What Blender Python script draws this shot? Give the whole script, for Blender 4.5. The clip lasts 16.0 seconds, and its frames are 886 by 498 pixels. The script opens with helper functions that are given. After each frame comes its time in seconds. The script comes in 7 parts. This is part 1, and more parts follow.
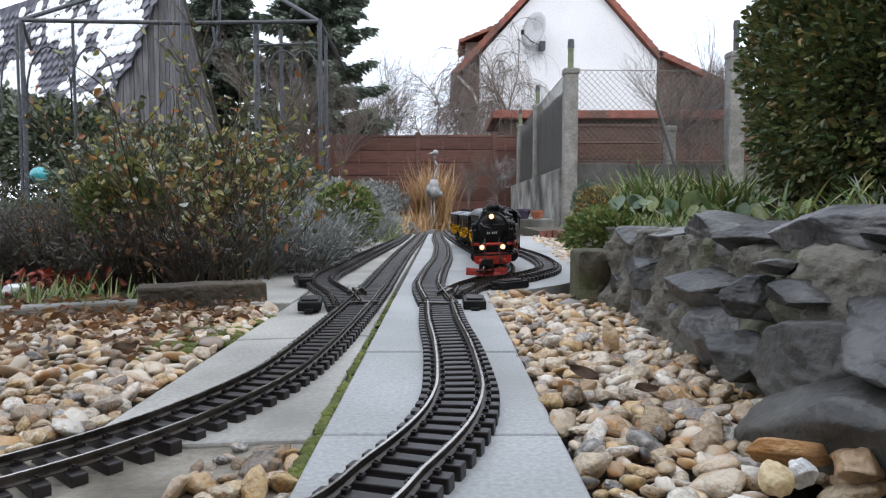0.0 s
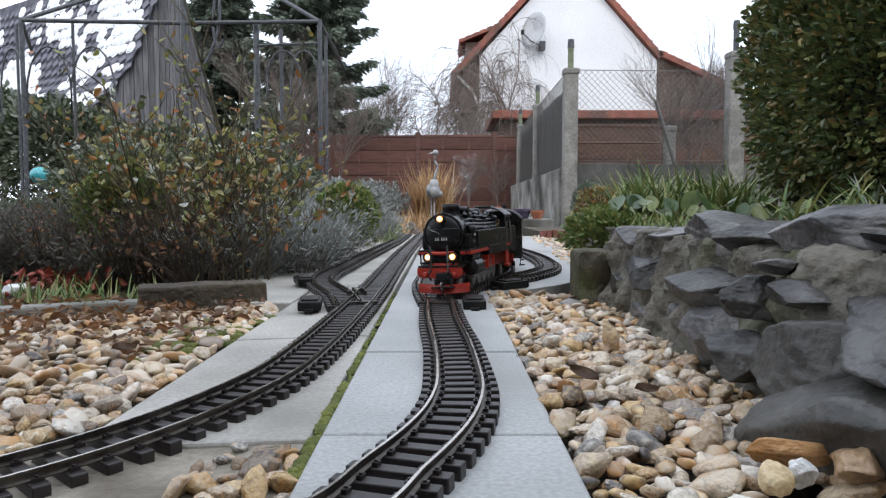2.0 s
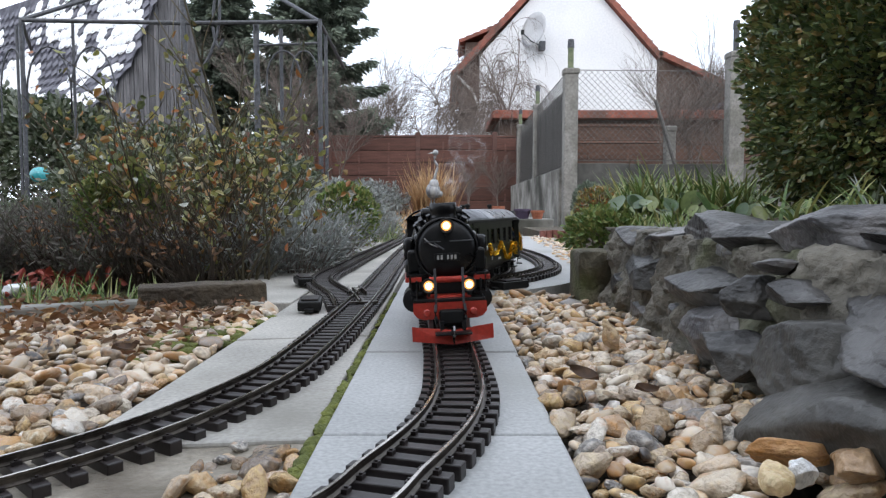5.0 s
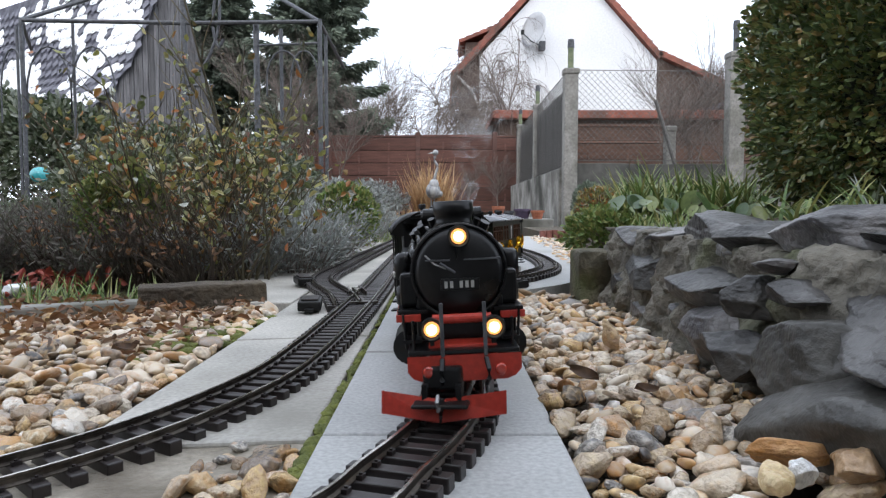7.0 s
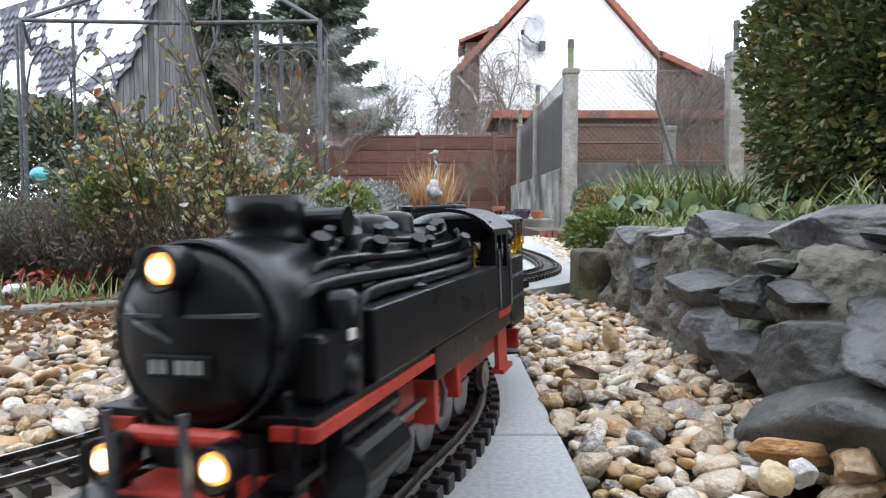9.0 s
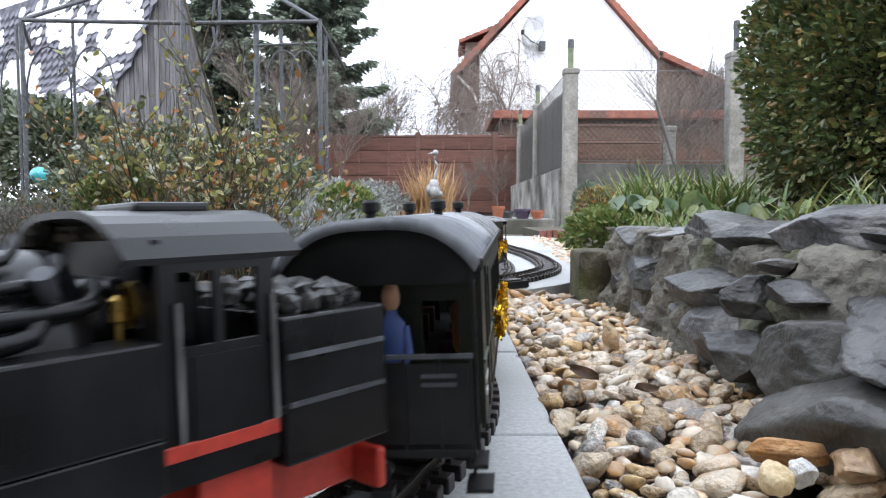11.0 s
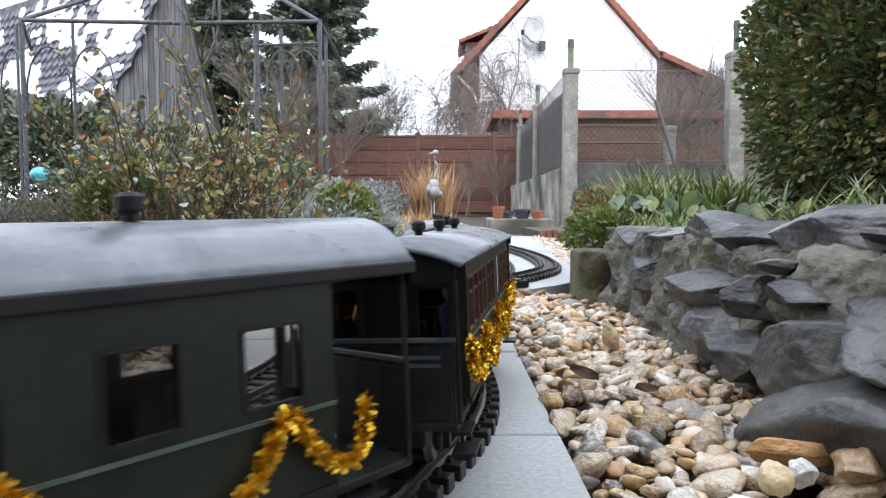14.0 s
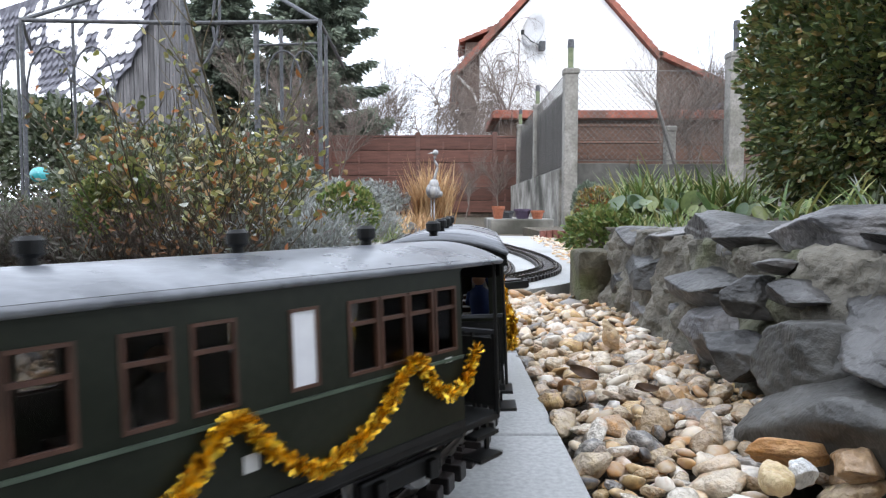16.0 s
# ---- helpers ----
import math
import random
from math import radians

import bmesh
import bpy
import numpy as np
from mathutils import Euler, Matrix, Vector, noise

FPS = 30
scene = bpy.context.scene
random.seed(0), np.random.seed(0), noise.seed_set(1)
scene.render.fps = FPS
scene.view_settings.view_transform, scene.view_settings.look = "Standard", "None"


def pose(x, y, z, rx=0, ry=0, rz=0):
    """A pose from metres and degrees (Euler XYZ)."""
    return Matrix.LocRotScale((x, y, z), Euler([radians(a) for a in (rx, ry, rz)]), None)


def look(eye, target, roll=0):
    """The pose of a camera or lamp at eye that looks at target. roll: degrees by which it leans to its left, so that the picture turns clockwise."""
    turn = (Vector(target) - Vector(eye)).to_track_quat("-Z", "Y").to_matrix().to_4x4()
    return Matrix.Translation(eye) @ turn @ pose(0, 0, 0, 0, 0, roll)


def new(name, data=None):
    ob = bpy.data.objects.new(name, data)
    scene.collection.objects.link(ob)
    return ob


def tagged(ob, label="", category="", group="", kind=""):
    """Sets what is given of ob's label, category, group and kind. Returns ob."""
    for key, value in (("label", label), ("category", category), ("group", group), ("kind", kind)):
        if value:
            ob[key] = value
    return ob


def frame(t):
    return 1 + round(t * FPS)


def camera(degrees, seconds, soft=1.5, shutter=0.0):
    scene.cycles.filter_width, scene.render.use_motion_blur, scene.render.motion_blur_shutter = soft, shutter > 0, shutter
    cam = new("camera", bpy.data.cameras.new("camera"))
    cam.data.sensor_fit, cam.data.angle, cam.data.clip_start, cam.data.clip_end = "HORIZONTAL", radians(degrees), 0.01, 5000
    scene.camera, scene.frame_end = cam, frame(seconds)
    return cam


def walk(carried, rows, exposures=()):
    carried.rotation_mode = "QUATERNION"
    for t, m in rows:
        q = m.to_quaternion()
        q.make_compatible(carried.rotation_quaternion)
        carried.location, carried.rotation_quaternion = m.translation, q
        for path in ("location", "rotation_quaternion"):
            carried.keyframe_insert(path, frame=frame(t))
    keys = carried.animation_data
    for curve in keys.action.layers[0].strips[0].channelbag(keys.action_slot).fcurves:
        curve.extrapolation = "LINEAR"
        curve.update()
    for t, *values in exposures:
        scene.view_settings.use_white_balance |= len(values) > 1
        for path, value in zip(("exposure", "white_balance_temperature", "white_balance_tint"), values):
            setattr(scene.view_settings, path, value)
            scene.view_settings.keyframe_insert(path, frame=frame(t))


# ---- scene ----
cam = camera(66.31, 16.0, soft=1.25, shutter=0.6)
EYE = pose(0, 0, 0.2, 90 - 3.58, 0, 0)
walk(cam, [(0.0, EYE), (16.0, EYE)], [(0.0, 0.22), (3.5, 0.28), (7.0, 0.40), (8.0, 0.58), (9.0, 0.86), (11.5, 1.0), (12.5, 0.98), (16.0, 0.86)])

# ---------------------------------------------------------------- light
world = bpy.data.worlds.new("sky")
scene.world = world
world.use_nodes = True
wn, wl = world.node_tree.nodes, world.node_tree.links
sky = wn.new("ShaderNodeTexSky")
sky.sky_type, sky.sun_disc = "NISHITA", False
sky.sun_elevation, sky.sun_rotation = radians(38), radians(200)
sky.air_density, sky.dust_density, sky.ozone_density = 1.0, 6.0, 1.0
flat = wn.new("ShaderNodeMixRGB")
flat.inputs[0].default_value = 0.85
flat.inputs[2].default_value = (8.7, 9.5, 10.9, 1)
wl.new(sky.outputs[0], flat.inputs[1])
wl.new(flat.outputs[0], wn["Background"].inputs[0])
wn["Background"].inputs[1].default_value = 0.155
sun = new("sun", bpy.data.lights.new("sun", "SUN"))
sun.data.energy, sun.data.angle, sun.data.color = 0.7, radians(20), (1, 0.98, 0.95)
sun.matrix_world = look((2, -4, 6), (0, 2, 0))

# ---------------------------------------------------------------- materials


def material(name, c1, c2, rough=0.7, metal=0.0, scale=8.0, bump=0.2, dist=0.002, stain=None, fine=60.0, vary=0.0, island=0.0, spec=0.5, stretch=(1, 1, 1), coat=0.0, lo=0.35, hi=0.65):
    """A surface with two scales of colour, relief, stains and a shift from piece to piece."""
    m = bpy.data.materials.new(name)
    m.use_nodes = True
    n, l = m.node_tree.nodes, m.node_tree.links
    b = n["Principled BSDF"]
    b.inputs["Metallic"].default_value, b.inputs["Specular IOR Level"].default_value = metal, spec
    b.inputs["Coat Weight"].default_value = coat
    tc = n.new("ShaderNodeTexCoord")
    mp = n.new("ShaderNodeMapping")
    mp.inputs["Scale"].default_value = stretch
    l.new(tc.outputs["Object"], mp.inputs[0])
    big, small = n.new("ShaderNodeTexNoise"), n.new("ShaderNodeTexNoise")
    big.inputs["Scale"].default_value, big.inputs["Detail"].default_value = scale, 6
    small.inputs["Scale"].default_value, small.inputs["Detail"].default_value = fine, 4
    for t in (big, small):
        l.new(mp.outputs[0], t.inputs["Vector"])
    ramp = n.new("ShaderNodeValToRGB")
    ramp.color_ramp.elements[0].position, ramp.color_ramp.elements[1].position = lo, hi
    ramp.color_ramp.elements[0].color, ramp.color_ramp.elements[1].color = (*c1, 1), (*c2, 1)
    l.new(big.outputs["Fac"], ramp.inputs[0])
    col = ramp.outputs[0]
    grain = n.new("ShaderNodeMixRGB")
    grain.blend_type, grain.inputs[0].default_value = "OVERLAY", 0.45
    l.new(col, grain.inputs[1])
    l.new(small.outputs["Fac"], grain.inputs[2])
    col = grain.outputs[0]
    if stain:
        st = n.new("ShaderNodeTexNoise")
        st.inputs["Scale"].default_value, st.inputs["Detail"].default_value = scale * 0.37, 8
        l.new(mp.outputs[0], st.inputs["Vector"])
        sr = n.new("ShaderNodeValToRGB")
        sr.color_ramp.elements[0].position, sr.color_ramp.elements[1].position = 0.52, 0.68
        l.new(st.outputs["Fac"], sr.inputs[0])
        mx = n.new("ShaderNodeMixRGB")
        mx.inputs[2].default_value = (*stain, 1)
        l.new(sr.outputs[0], mx.inputs[0])
        l.new(col, mx.inputs[1])
        col = mx.outputs[0]
    if vary or island:
        src = n.new("ShaderNodeNewGeometry").outputs["Random Per Island"] if island else n.new("ShaderNodeObjectInfo").outputs["Random"]
        a = island or vary
        mr = n.new("ShaderNodeMapRange")
        mr.inputs[3].default_value, mr.inputs[4].default_value = 1 - a, 1 + a
        l.new(src, mr.inputs[0])
        hs = n.new("ShaderNodeHueSaturation")
        l.new(mr.outputs[0], hs.inputs["Value"])
        l.new(col, hs.inputs["Color"])
        col = hs.outputs[0]
    l.new(col, b.inputs["Base Color"])
    rr = n.new("ShaderNodeMapRange")
    rr.inputs[3].default_value, rr.inputs[4].default_value = max(rough - 0.15, 0.03), min(rough + 0.15, 1)
    l.new(big.outputs["Fac"], rr.inputs[0])
    l.new(rr.outputs[0], b.inputs["Roughness"])
    if bump:
        bp = n.new("ShaderNodeBump")
        bp.inputs["Strength"].default_value, bp.inputs["Distance"].default_value = bump, dist
        l.new(small.outputs["Fac"], bp.inputs["Height"])
        l.new(bp.outputs[0], b.inputs["Normal"])
    return m


def palette(name, colors, rough=0.5, island=True, fine=90.0, bump=0.2, dist=0.001, spec=0.5, vein=0.5, tint=None, local=60.0):
    """A surface whose pieces each take one of several colours."""
    m = bpy.data.materials.new(name)
    m.use_nodes = True
    n, l = m.node_tree.nodes, m.node_tree.links
    b = n["Principled BSDF"]
    src = n.new("ShaderNodeNewGeometry").outputs["Random Per Island"] if island else n.new("ShaderNodeObjectInfo").outputs["Random"]
    tc, small = n.new("ShaderNodeTexCoord"), n.new("ShaderNodeTexNoise")
    small.inputs["Scale"].default_value, small.inputs["Detail"].default_value = fine, 5
    l.new(tc.outputs["Object"], small.inputs["Vector"])
    add = n.new("ShaderNodeMath")
    add.operation = "MULTIPLY_ADD"
    add.inputs[1].default_value = 0.25 * vein
    l.new(small.outputs["Fac"], add.inputs[0])
    l.new(src, add.inputs[2])
    sh = n.new("ShaderNodeMath")
    sh.operation = "SUBTRACT"
    sh.inputs[1].default_value = 0.125 * vein
    l.new(add.outputs[0], sh.inputs[0])
    ramp = n.new("ShaderNodeValToRGB")
    cr = ramp.color_ramp
    while len(cr.elements) < len(colors):
        cr.elements.new(0.5)
    for i, c in enumerate(colors):
        cr.elements[i].position, cr.elements[i].color = i / (len(colors) - 1), (*c, 1)
    l.new(sh.outputs[0], ramp.inputs[0])
    grain = n.new("ShaderNodeMixRGB")
    grain.blend_type, grain.inputs[0].default_value = "OVERLAY", 0.5
    l.new(ramp.outputs[0], grain.inputs[1])
    l.new(small.outputs["Fac"], grain.inputs[2])
    col = grain.outputs[0]
    if tint:
        st, sr, mx = n.new("ShaderNodeTexNoise"), n.new("ShaderNodeValToRGB"), n.new("ShaderNodeMixRGB")
        st.inputs["Scale"].default_value, st.inputs["Detail"].default_value = local, 6
        l.new(tc.outputs["Object"], st.inputs["Vector"])
        sr.color_ramp.elements[0].position, sr.color_ramp.elements[1].position = 0.55, 0.78
        l.new(st.outputs["Fac"], sr.inputs[0])
        l.new(sr.outputs[0], mx.inputs[0])
        l.new(col, mx.inputs[1])
        mx.inputs[2].default_value = (*tint, 1)
        col = mx.outputs[0]
    l.new(col, b.inputs["Base Color"])
    b.inputs["Roughness"].default_value, b.inputs["Specular IOR Level"].default_value = rough, spec
    if bump:
        bp = n.new("ShaderNodeBump")
        bp.inputs["Strength"].default_value, bp.inputs["Distance"].default_value = bump, dist
        l.new(small.outputs["Fac"], bp.inputs["Height"])
        l.new(bp.outputs[0], b.inputs["Normal"])
    return m


def glow(name, color, strength):
    m = bpy.data.materials.new(name)
    m.use_nodes = True
    b = m.node_tree.nodes["Principled BSDF"]
    b.inputs["Base Color"].default_value = (*color, 1)
    b.inputs["Emission Color"].default_value, b.inputs["Emission Strength"].default_value = (*color, 1), strength
    return m


def glass(name, color=(1, 1, 1), rough=0.02):
    m = bpy.data.materials.new(name)
    m.use_nodes = True
    n, l = m.node_tree.nodes, m.node_tree.links
    tr, gl, mx = n.new("ShaderNodeBsdfTransparent"), n.new("ShaderNodeBsdfGlossy"), n.new("ShaderNodeMixShader")
    fr = n.new("ShaderNodeFresnel")
    fr.inputs[0].default_value = 1.45
    tr.inputs[0].default_value = (*color, 1)
    gl.inputs["Roughness"].default_value = rough
    l.new(fr.outputs[0], mx.inputs[0])
    l.new(tr.outputs[0], mx.inputs[1])
    l.new(gl.outputs[0], mx.inputs[2])
    l.new(mx.outputs[0], n["Material Output"].inputs[0])
    return m


M_SLAB = material("concrete slab", (0.315, 0.32, 0.315), (0.43, 0.435, 0.43), 0.5, scale=5, bump=0.25, dist=0.0015, stain=(0.27, 0.27, 0.25), fine=220)
M_SLABL = material("weathered concrete", (0.31, 0.298, 0.27), (0.45, 0.432, 0.395), 0.7, scale=6, bump=0.35, dist=0.002, stain=(0.20, 0.19, 0.16), fine=180)
M_EARTH = material("damp soil", (0.045, 0.034, 0.025), (0.10, 0.08, 0.055), 0.9, scale=6, bump=0.9, dist=0.01, stain=(0.06, 0.065, 0.03), fine=70)
M_MOSS = material("moss", (0.08, 0.095, 0.02), (0.18, 0.20, 0.045), 0.95, scale=30, bump=1.0, dist=0.004, fine=300)
M_SLEEPER = material("brown-black plastic sleeper", (0.011, 0.008, 0.008), (0.024, 0.018, 0.017), 0.40, scale=40, bump=0.25, dist=0.0006, fine=240, vary=0.25)
M_RAIL = material("tarnished brass rail", (0.055, 0.045, 0.038), (0.11, 0.095, 0.08), 0.38, metal=0.75, scale=60, bump=0.1, dist=0.0004, fine=300)
M_RAILTOP = material("worn rail head", (0.34, 0.31, 0.28), (0.50, 0.47, 0.43), 0.22, metal=0.9, scale=30, bump=0.05, dist=0.0003, fine=300)
M_BLACK = material("satin black paint", (0.0045, 0.0045, 0.005), (0.010, 0.010, 0.011), 0.30, scale=20, bump=0.06, dist=0.0004, fine=200, spec=0.28)
M_RED = material("red plastic", (0.36, 0.026, 0.016), (0.48, 0.046, 0.026), 0.42, scale=20, bump=0.05, dist=0.0004, fine=200)
M_MARKER = material("glossy red lens", (0.36, 0.03, 0.02), (0.46, 0.05, 0.03), 0.2, scale=30, bump=0, coat=0.6)
M_STEEL = material("grey steel", (0.22, 0.22, 0.22), (0.34, 0.34, 0.34), 0.35, metal=0.8, scale=40, bump=0.05, dist=0.0003)
M_BRASS = material("brass", (0.50, 0.32, 0.08), (0.65, 0.44, 0.14), 0.3, metal=0.9, scale=40, bump=0.05, dist=0.0003)
M_GREEN = material("dark green coach paint", (0.0105, 0.0125, 0.0078), (0.0175, 0.0205, 0.013), 0.42, scale=12, bump=0.05, dist=0.0003, fine=160, spec=0.25)
M_ROOF = material("damp grey coach roof", (0.12, 0.127, 0.142), (0.20, 0.208, 0.228), 0.30, scale=30, bump=0.5, dist=0.0012, fine=110)
M_DIM = material("faded white figures", (0.30, 0.30, 0.29), (0.40, 0.40, 0.39), 0.6, scale=50, bump=0)
M_WHITE = material("white lettering", (0.55, 0.55, 0.53), (0.65, 0.65, 0.63), 0.6, scale=50, bump=0)
M_LAMP = glow("warm lit lens", (1.0, 0.42, 0.12), 1.2)
M_BULB = glow("bright bulb", (1.0, 0.84, 0.58), 3.4)
M_TINSEL = palette("gold tinsel", [(0.42, 0.20, 0.015), (0.80, 0.48, 0.03), (0.95, 0.66, 0.08)], 0.22, bump=0)
M_TINSEL.node_tree.nodes["Principled BSDF"].inputs["Metallic"].default_value = 0.75
M_WINDOW = glass("coach window glass", (0.62, 0.62, 0.62))
M_FENCE = material("red-brown stained boards", (0.092, 0.042, 0.033), (0.150, 0.070, 0.054), 0.7, scale=5, bump=0.4, dist=0.003, fine=60, vary=0.22, stretch=(0.5, 4, 4))
M_FENCE2 = material("pale brown boards", (0.085, 0.046, 0.033), (0.15, 0.086, 0.063), 0.8, scale=5, bump=0.4, dist=0.003, fine=60, vary=0.2, stretch=(0.5, 4, 4))
M_CONCD = material("dark damp concrete", (0.035, 0.035, 0.032), (0.11, 0.108, 0.10), 0.85, scale=1.7, bump=0.5, dist=0.01, stain=(0.17, 0.165, 0.15), fine=14)
M_CONC = material("old mossy concrete", (0.13, 0.125, 0.11), (0.38, 0.37, 0.345), 0.85, scale=2.6, bump=0.6, dist=0.012, stain=(0.045, 0.046, 0.036), fine=14)
M_POST = material("grey concrete post", (0.19, 0.185, 0.17), (0.30, 0.29, 0.27), 0.85, scale=5, bump=0.5, dist=0.006, stain=(0.10, 0.10, 0.075), fine=40)
M_WIRE = material("galvanised wire", (0.10, 0.095, 0.09), (0.17, 0.165, 0.155), 0.5, metal=0.5, scale=20, bump=0)
M_RENDER = material("white house render", (0.74, 0.75, 0.77), (0.80, 0.81, 0.83), 0.85, scale=0.6, bump=0.15, dist=0.01, fine=12)
M_TILE = material("red roof tiles", (0.20, 0.065, 0.045), (0.32, 0.11, 0.075), 0.75, scale=3, bump=0.3, dist=0.01, stain=(0.12, 0.06, 0.045), fine=20)
M_BARN = material("weathered grey boards", (0.065, 0.065, 0.070), (0.140, 0.138, 0.147), 0.85, scale=4, bump=0.4, dist=0.006, fine=30, vary=0.28, stretch=(5, 5, 0.35))
M_SLATE = material("dark roof slates", (0.10, 0.10, 0.125), (0.18, 0.18, 0.215), 0.7, scale=5, bump=0.3, dist=0.006, fine=25, vary=0.2)
M_SNOW = material("patchy snow", (0.80, 0.83, 0.88), (0.88, 0.90, 0.93), 0.7, scale=4, bump=0.4, dist=0.02, fine=20)
M_IRON = material("grey painted iron", (0.055, 0.058, 0.066), (0.10, 0.105, 0.115), 0.5, metal=0.3, scale=30, bump=0.1, dist=0.001)
M_ROCK = material("dark slate rock", (0.0155, 0.0150, 0.0145), (0.052, 0.049, 0.046), 0.46, scale=13, bump=1.0, dist=0.006, stain=(0.095, 0.092, 0.086), fine=60, vary=0.25, lo=0.36, hi=0.68)
M_MORTAR = material("crumbling lime mortar", (0.075, 0.068, 0.054), (0.20, 0.183, 0.15), 0.9, scale=18, bump=1.0, dist=0.008, stain=(0.10, 0.105, 0.055), fine=90)
PEBBLES = [(0.088, 0.080, 0.080), (0.598, 0.412, 0.200), (0.722, 0.638, 0.528), (0.580, 0.340, 0.140), (0.229, 0.189, 0.160), (0.704, 0.613, 0.488), (0.458, 0.227, 0.072), (0.774, 0.714, 0.632), (0.546, 0.420, 0.272), (0.194, 0.185, 0.180), (0.757, 0.689, 0.592), (0.440, 0.319, 0.192), (0.264, 0.210, 0.168), (0.634, 0.521, 0.384), (0.620, 0.420, 0.200), (0.396, 0.336, 0.288)]
M_PEB = palette("river pebbles", PEBBLES, 0.26, island=False, fine=5, vein=0.4, tint=(0.46, 0.21, 0.05), local=1.5, bump=0.5, dist=0.02)
M_PEBS = palette("river pebble bed", PEBBLES, 0.32, island=True, fine=160, vein=0.4, tint=(0.46, 0.21, 0.05), local=50, bump=0.5, dist=0.001)

# ---------------------------------------------------------------- mesh tools


def mesh_of(bm, name, mat, smooth=False):
    me = bpy.data.meshes.new(name)
    bm.to_mesh(me)
    bm.free()
    for m in mat if isinstance(mat, (list, tuple)) else (mat,):
        me.materials.append(m)
    if smooth:
        for p in me.polygons:
            p.use_smooth = True
    return me


def part(name, bm, mat, parent, label="", smooth=False):
    ob = new(name, mesh_of(bm, name, mat, smooth) if isinstance(bm, bmesh.types.BMesh) else bm)
    ob.parent = parent
    return tagged(ob, label)


def thing(name, label, category, group="", m=None, kind=""):
    ob = new(name)
    ob.empty_display_size = 0.05
    if m is not None:
        ob.matrix_world = m
    return tagged(ob, label, category, group, kind)


def box(bm, x0, x1, y0, y1, z0, z1, bevel=0.0, m=None):
    c = Matrix.LocRotScale(((x0 + x1) / 2, (y0 + y1) / 2, (z0 + z1) / 2), None, (abs(x1 - x0), abs(y1 - y0), abs(z1 - z0)))
    r = bmesh.ops.create_cube(bm, size=1, matrix=(m @ c) if m is not None else c)
    if bevel:
        es = list({e for v in r["verts"] for e in v.link_edges})
        bmesh.ops.bevel(bm, geom=es, offset=bevel, segments=2, affect="EDGES", profile=0.5)
    return bm


def boxed(*a, **k):
    return box(bmesh.new(), *a, **k)


def rod(bm, a, b, r, n=10, r2=None):
    a, b = Vector(a), Vector(b)
    d = b - a
    q = d.to_track_quat("Z", "Y").to_matrix().to_4x4()
    bmesh.ops.create_cone(bm, cap_ends=True, segments=n, radius1=r, radius2=r if r2 is None else r2, depth=d.length, matrix=Matrix.Translation((a + b) / 2) @ q)
    return bm


def rodded(*a, **k):
    return rod(bmesh.new(), *a, **k)


def lathe(bm, prof, n=24, m=None):
    """Turn a profile of (radius, height) about z."""
    rings = []
    for r, z in prof:
        ring = []
        for i in range(n):
            a = 2 * math.pi * i / n
            p = Vector((r * math.cos(a), r * math.sin(a), z))
            ring.append(bm.verts.new(m @ p if m is not None else p))
        rings.append(ring)
    for p, q in zip(rings, rings[1:]):
        for i in range(n):
            bm.faces.new((p[i], p[(i + 1) % n], q[(i + 1) % n], q[i]))
    bm.faces.new(rings[0][::-1])
    bm.faces.new(rings[-1])
    return bm


def tube(bm, pts, r, n=8, closed=False, taper=1.0):
    pts = [Vector(p) for p in pts]
    rings = []
    up = Vector((0, 0, 1))
    for i, p in enumerate(pts):
        d = (pts[min(i + 1, len(pts) - 1)] - pts[max(i - 1, 0)]).normalized()
        s = d.cross(up)
        s = s.normalized() if s.length > 0.05 else d.cross(Vector((0, 1, 0))).normalized()
        u = s.cross(d)
        rr = r * (1 + (taper - 1) * i / max(len(pts) - 1, 1))
        rings.append([bm.verts.new(p + (s * math.cos(2 * math.pi * k / n) + u * math.sin(2 * math.pi * k / n)) * rr) for k in range(n)])
    for a, b in zip(rings, rings[1:]):
        for k in range(n):
            bm.faces.new((a[k], a[(k + 1) % n], b[(k + 1) % n], b[k]))
    bm.faces.new(rings[0][::-1])
    bm.faces.new(rings[-1])
    return bm


def sweep(bm, pts, prof, mats=None):
    """Carry a closed profile of (side, up) along points; side is to the right of travel."""
    rings = []
    for i, p in enumerate(pts):
        d = (pts[min(i + 1, len(pts) - 1)] - pts[max(i - 1, 0)])
        d.z = 0
        d.normalize()
        s = Vector((d.y, -d.x, 0))
        rings.append([bm.verts.new(p + s * a + Vector((0, 0, b))) for a, b in prof])
    n = len(prof)
    for a, b in zip(rings, rings[1:]):
        for k in range(n):
            f = bm.faces.new((a[k], b[k], b[(k + 1) % n], a[(k + 1) % n]))
            if mats:
                f.material_index = mats[k]
    bm.faces.new(rings[0])
    bm.faces.new(rings[-1][::-1])
    return bm


def raw(name, verts, faces, mat, parent=None, label="", smooth=False):
    """A mesh object from arrays."""
    me = bpy.data.meshes.new(name)
    me.from_pydata(verts if isinstance(verts, list) else verts.tolist(), [], faces if isinstance(faces, list) else faces.tolist())
    me.materials.append(mat)
    if smooth:
        me.polygons.foreach_set("use_smooth", [True] * len(me.polygons))
    ob = new(name, me)
    if parent is not None:
        ob.parent = parent
    return tagged(ob, label)


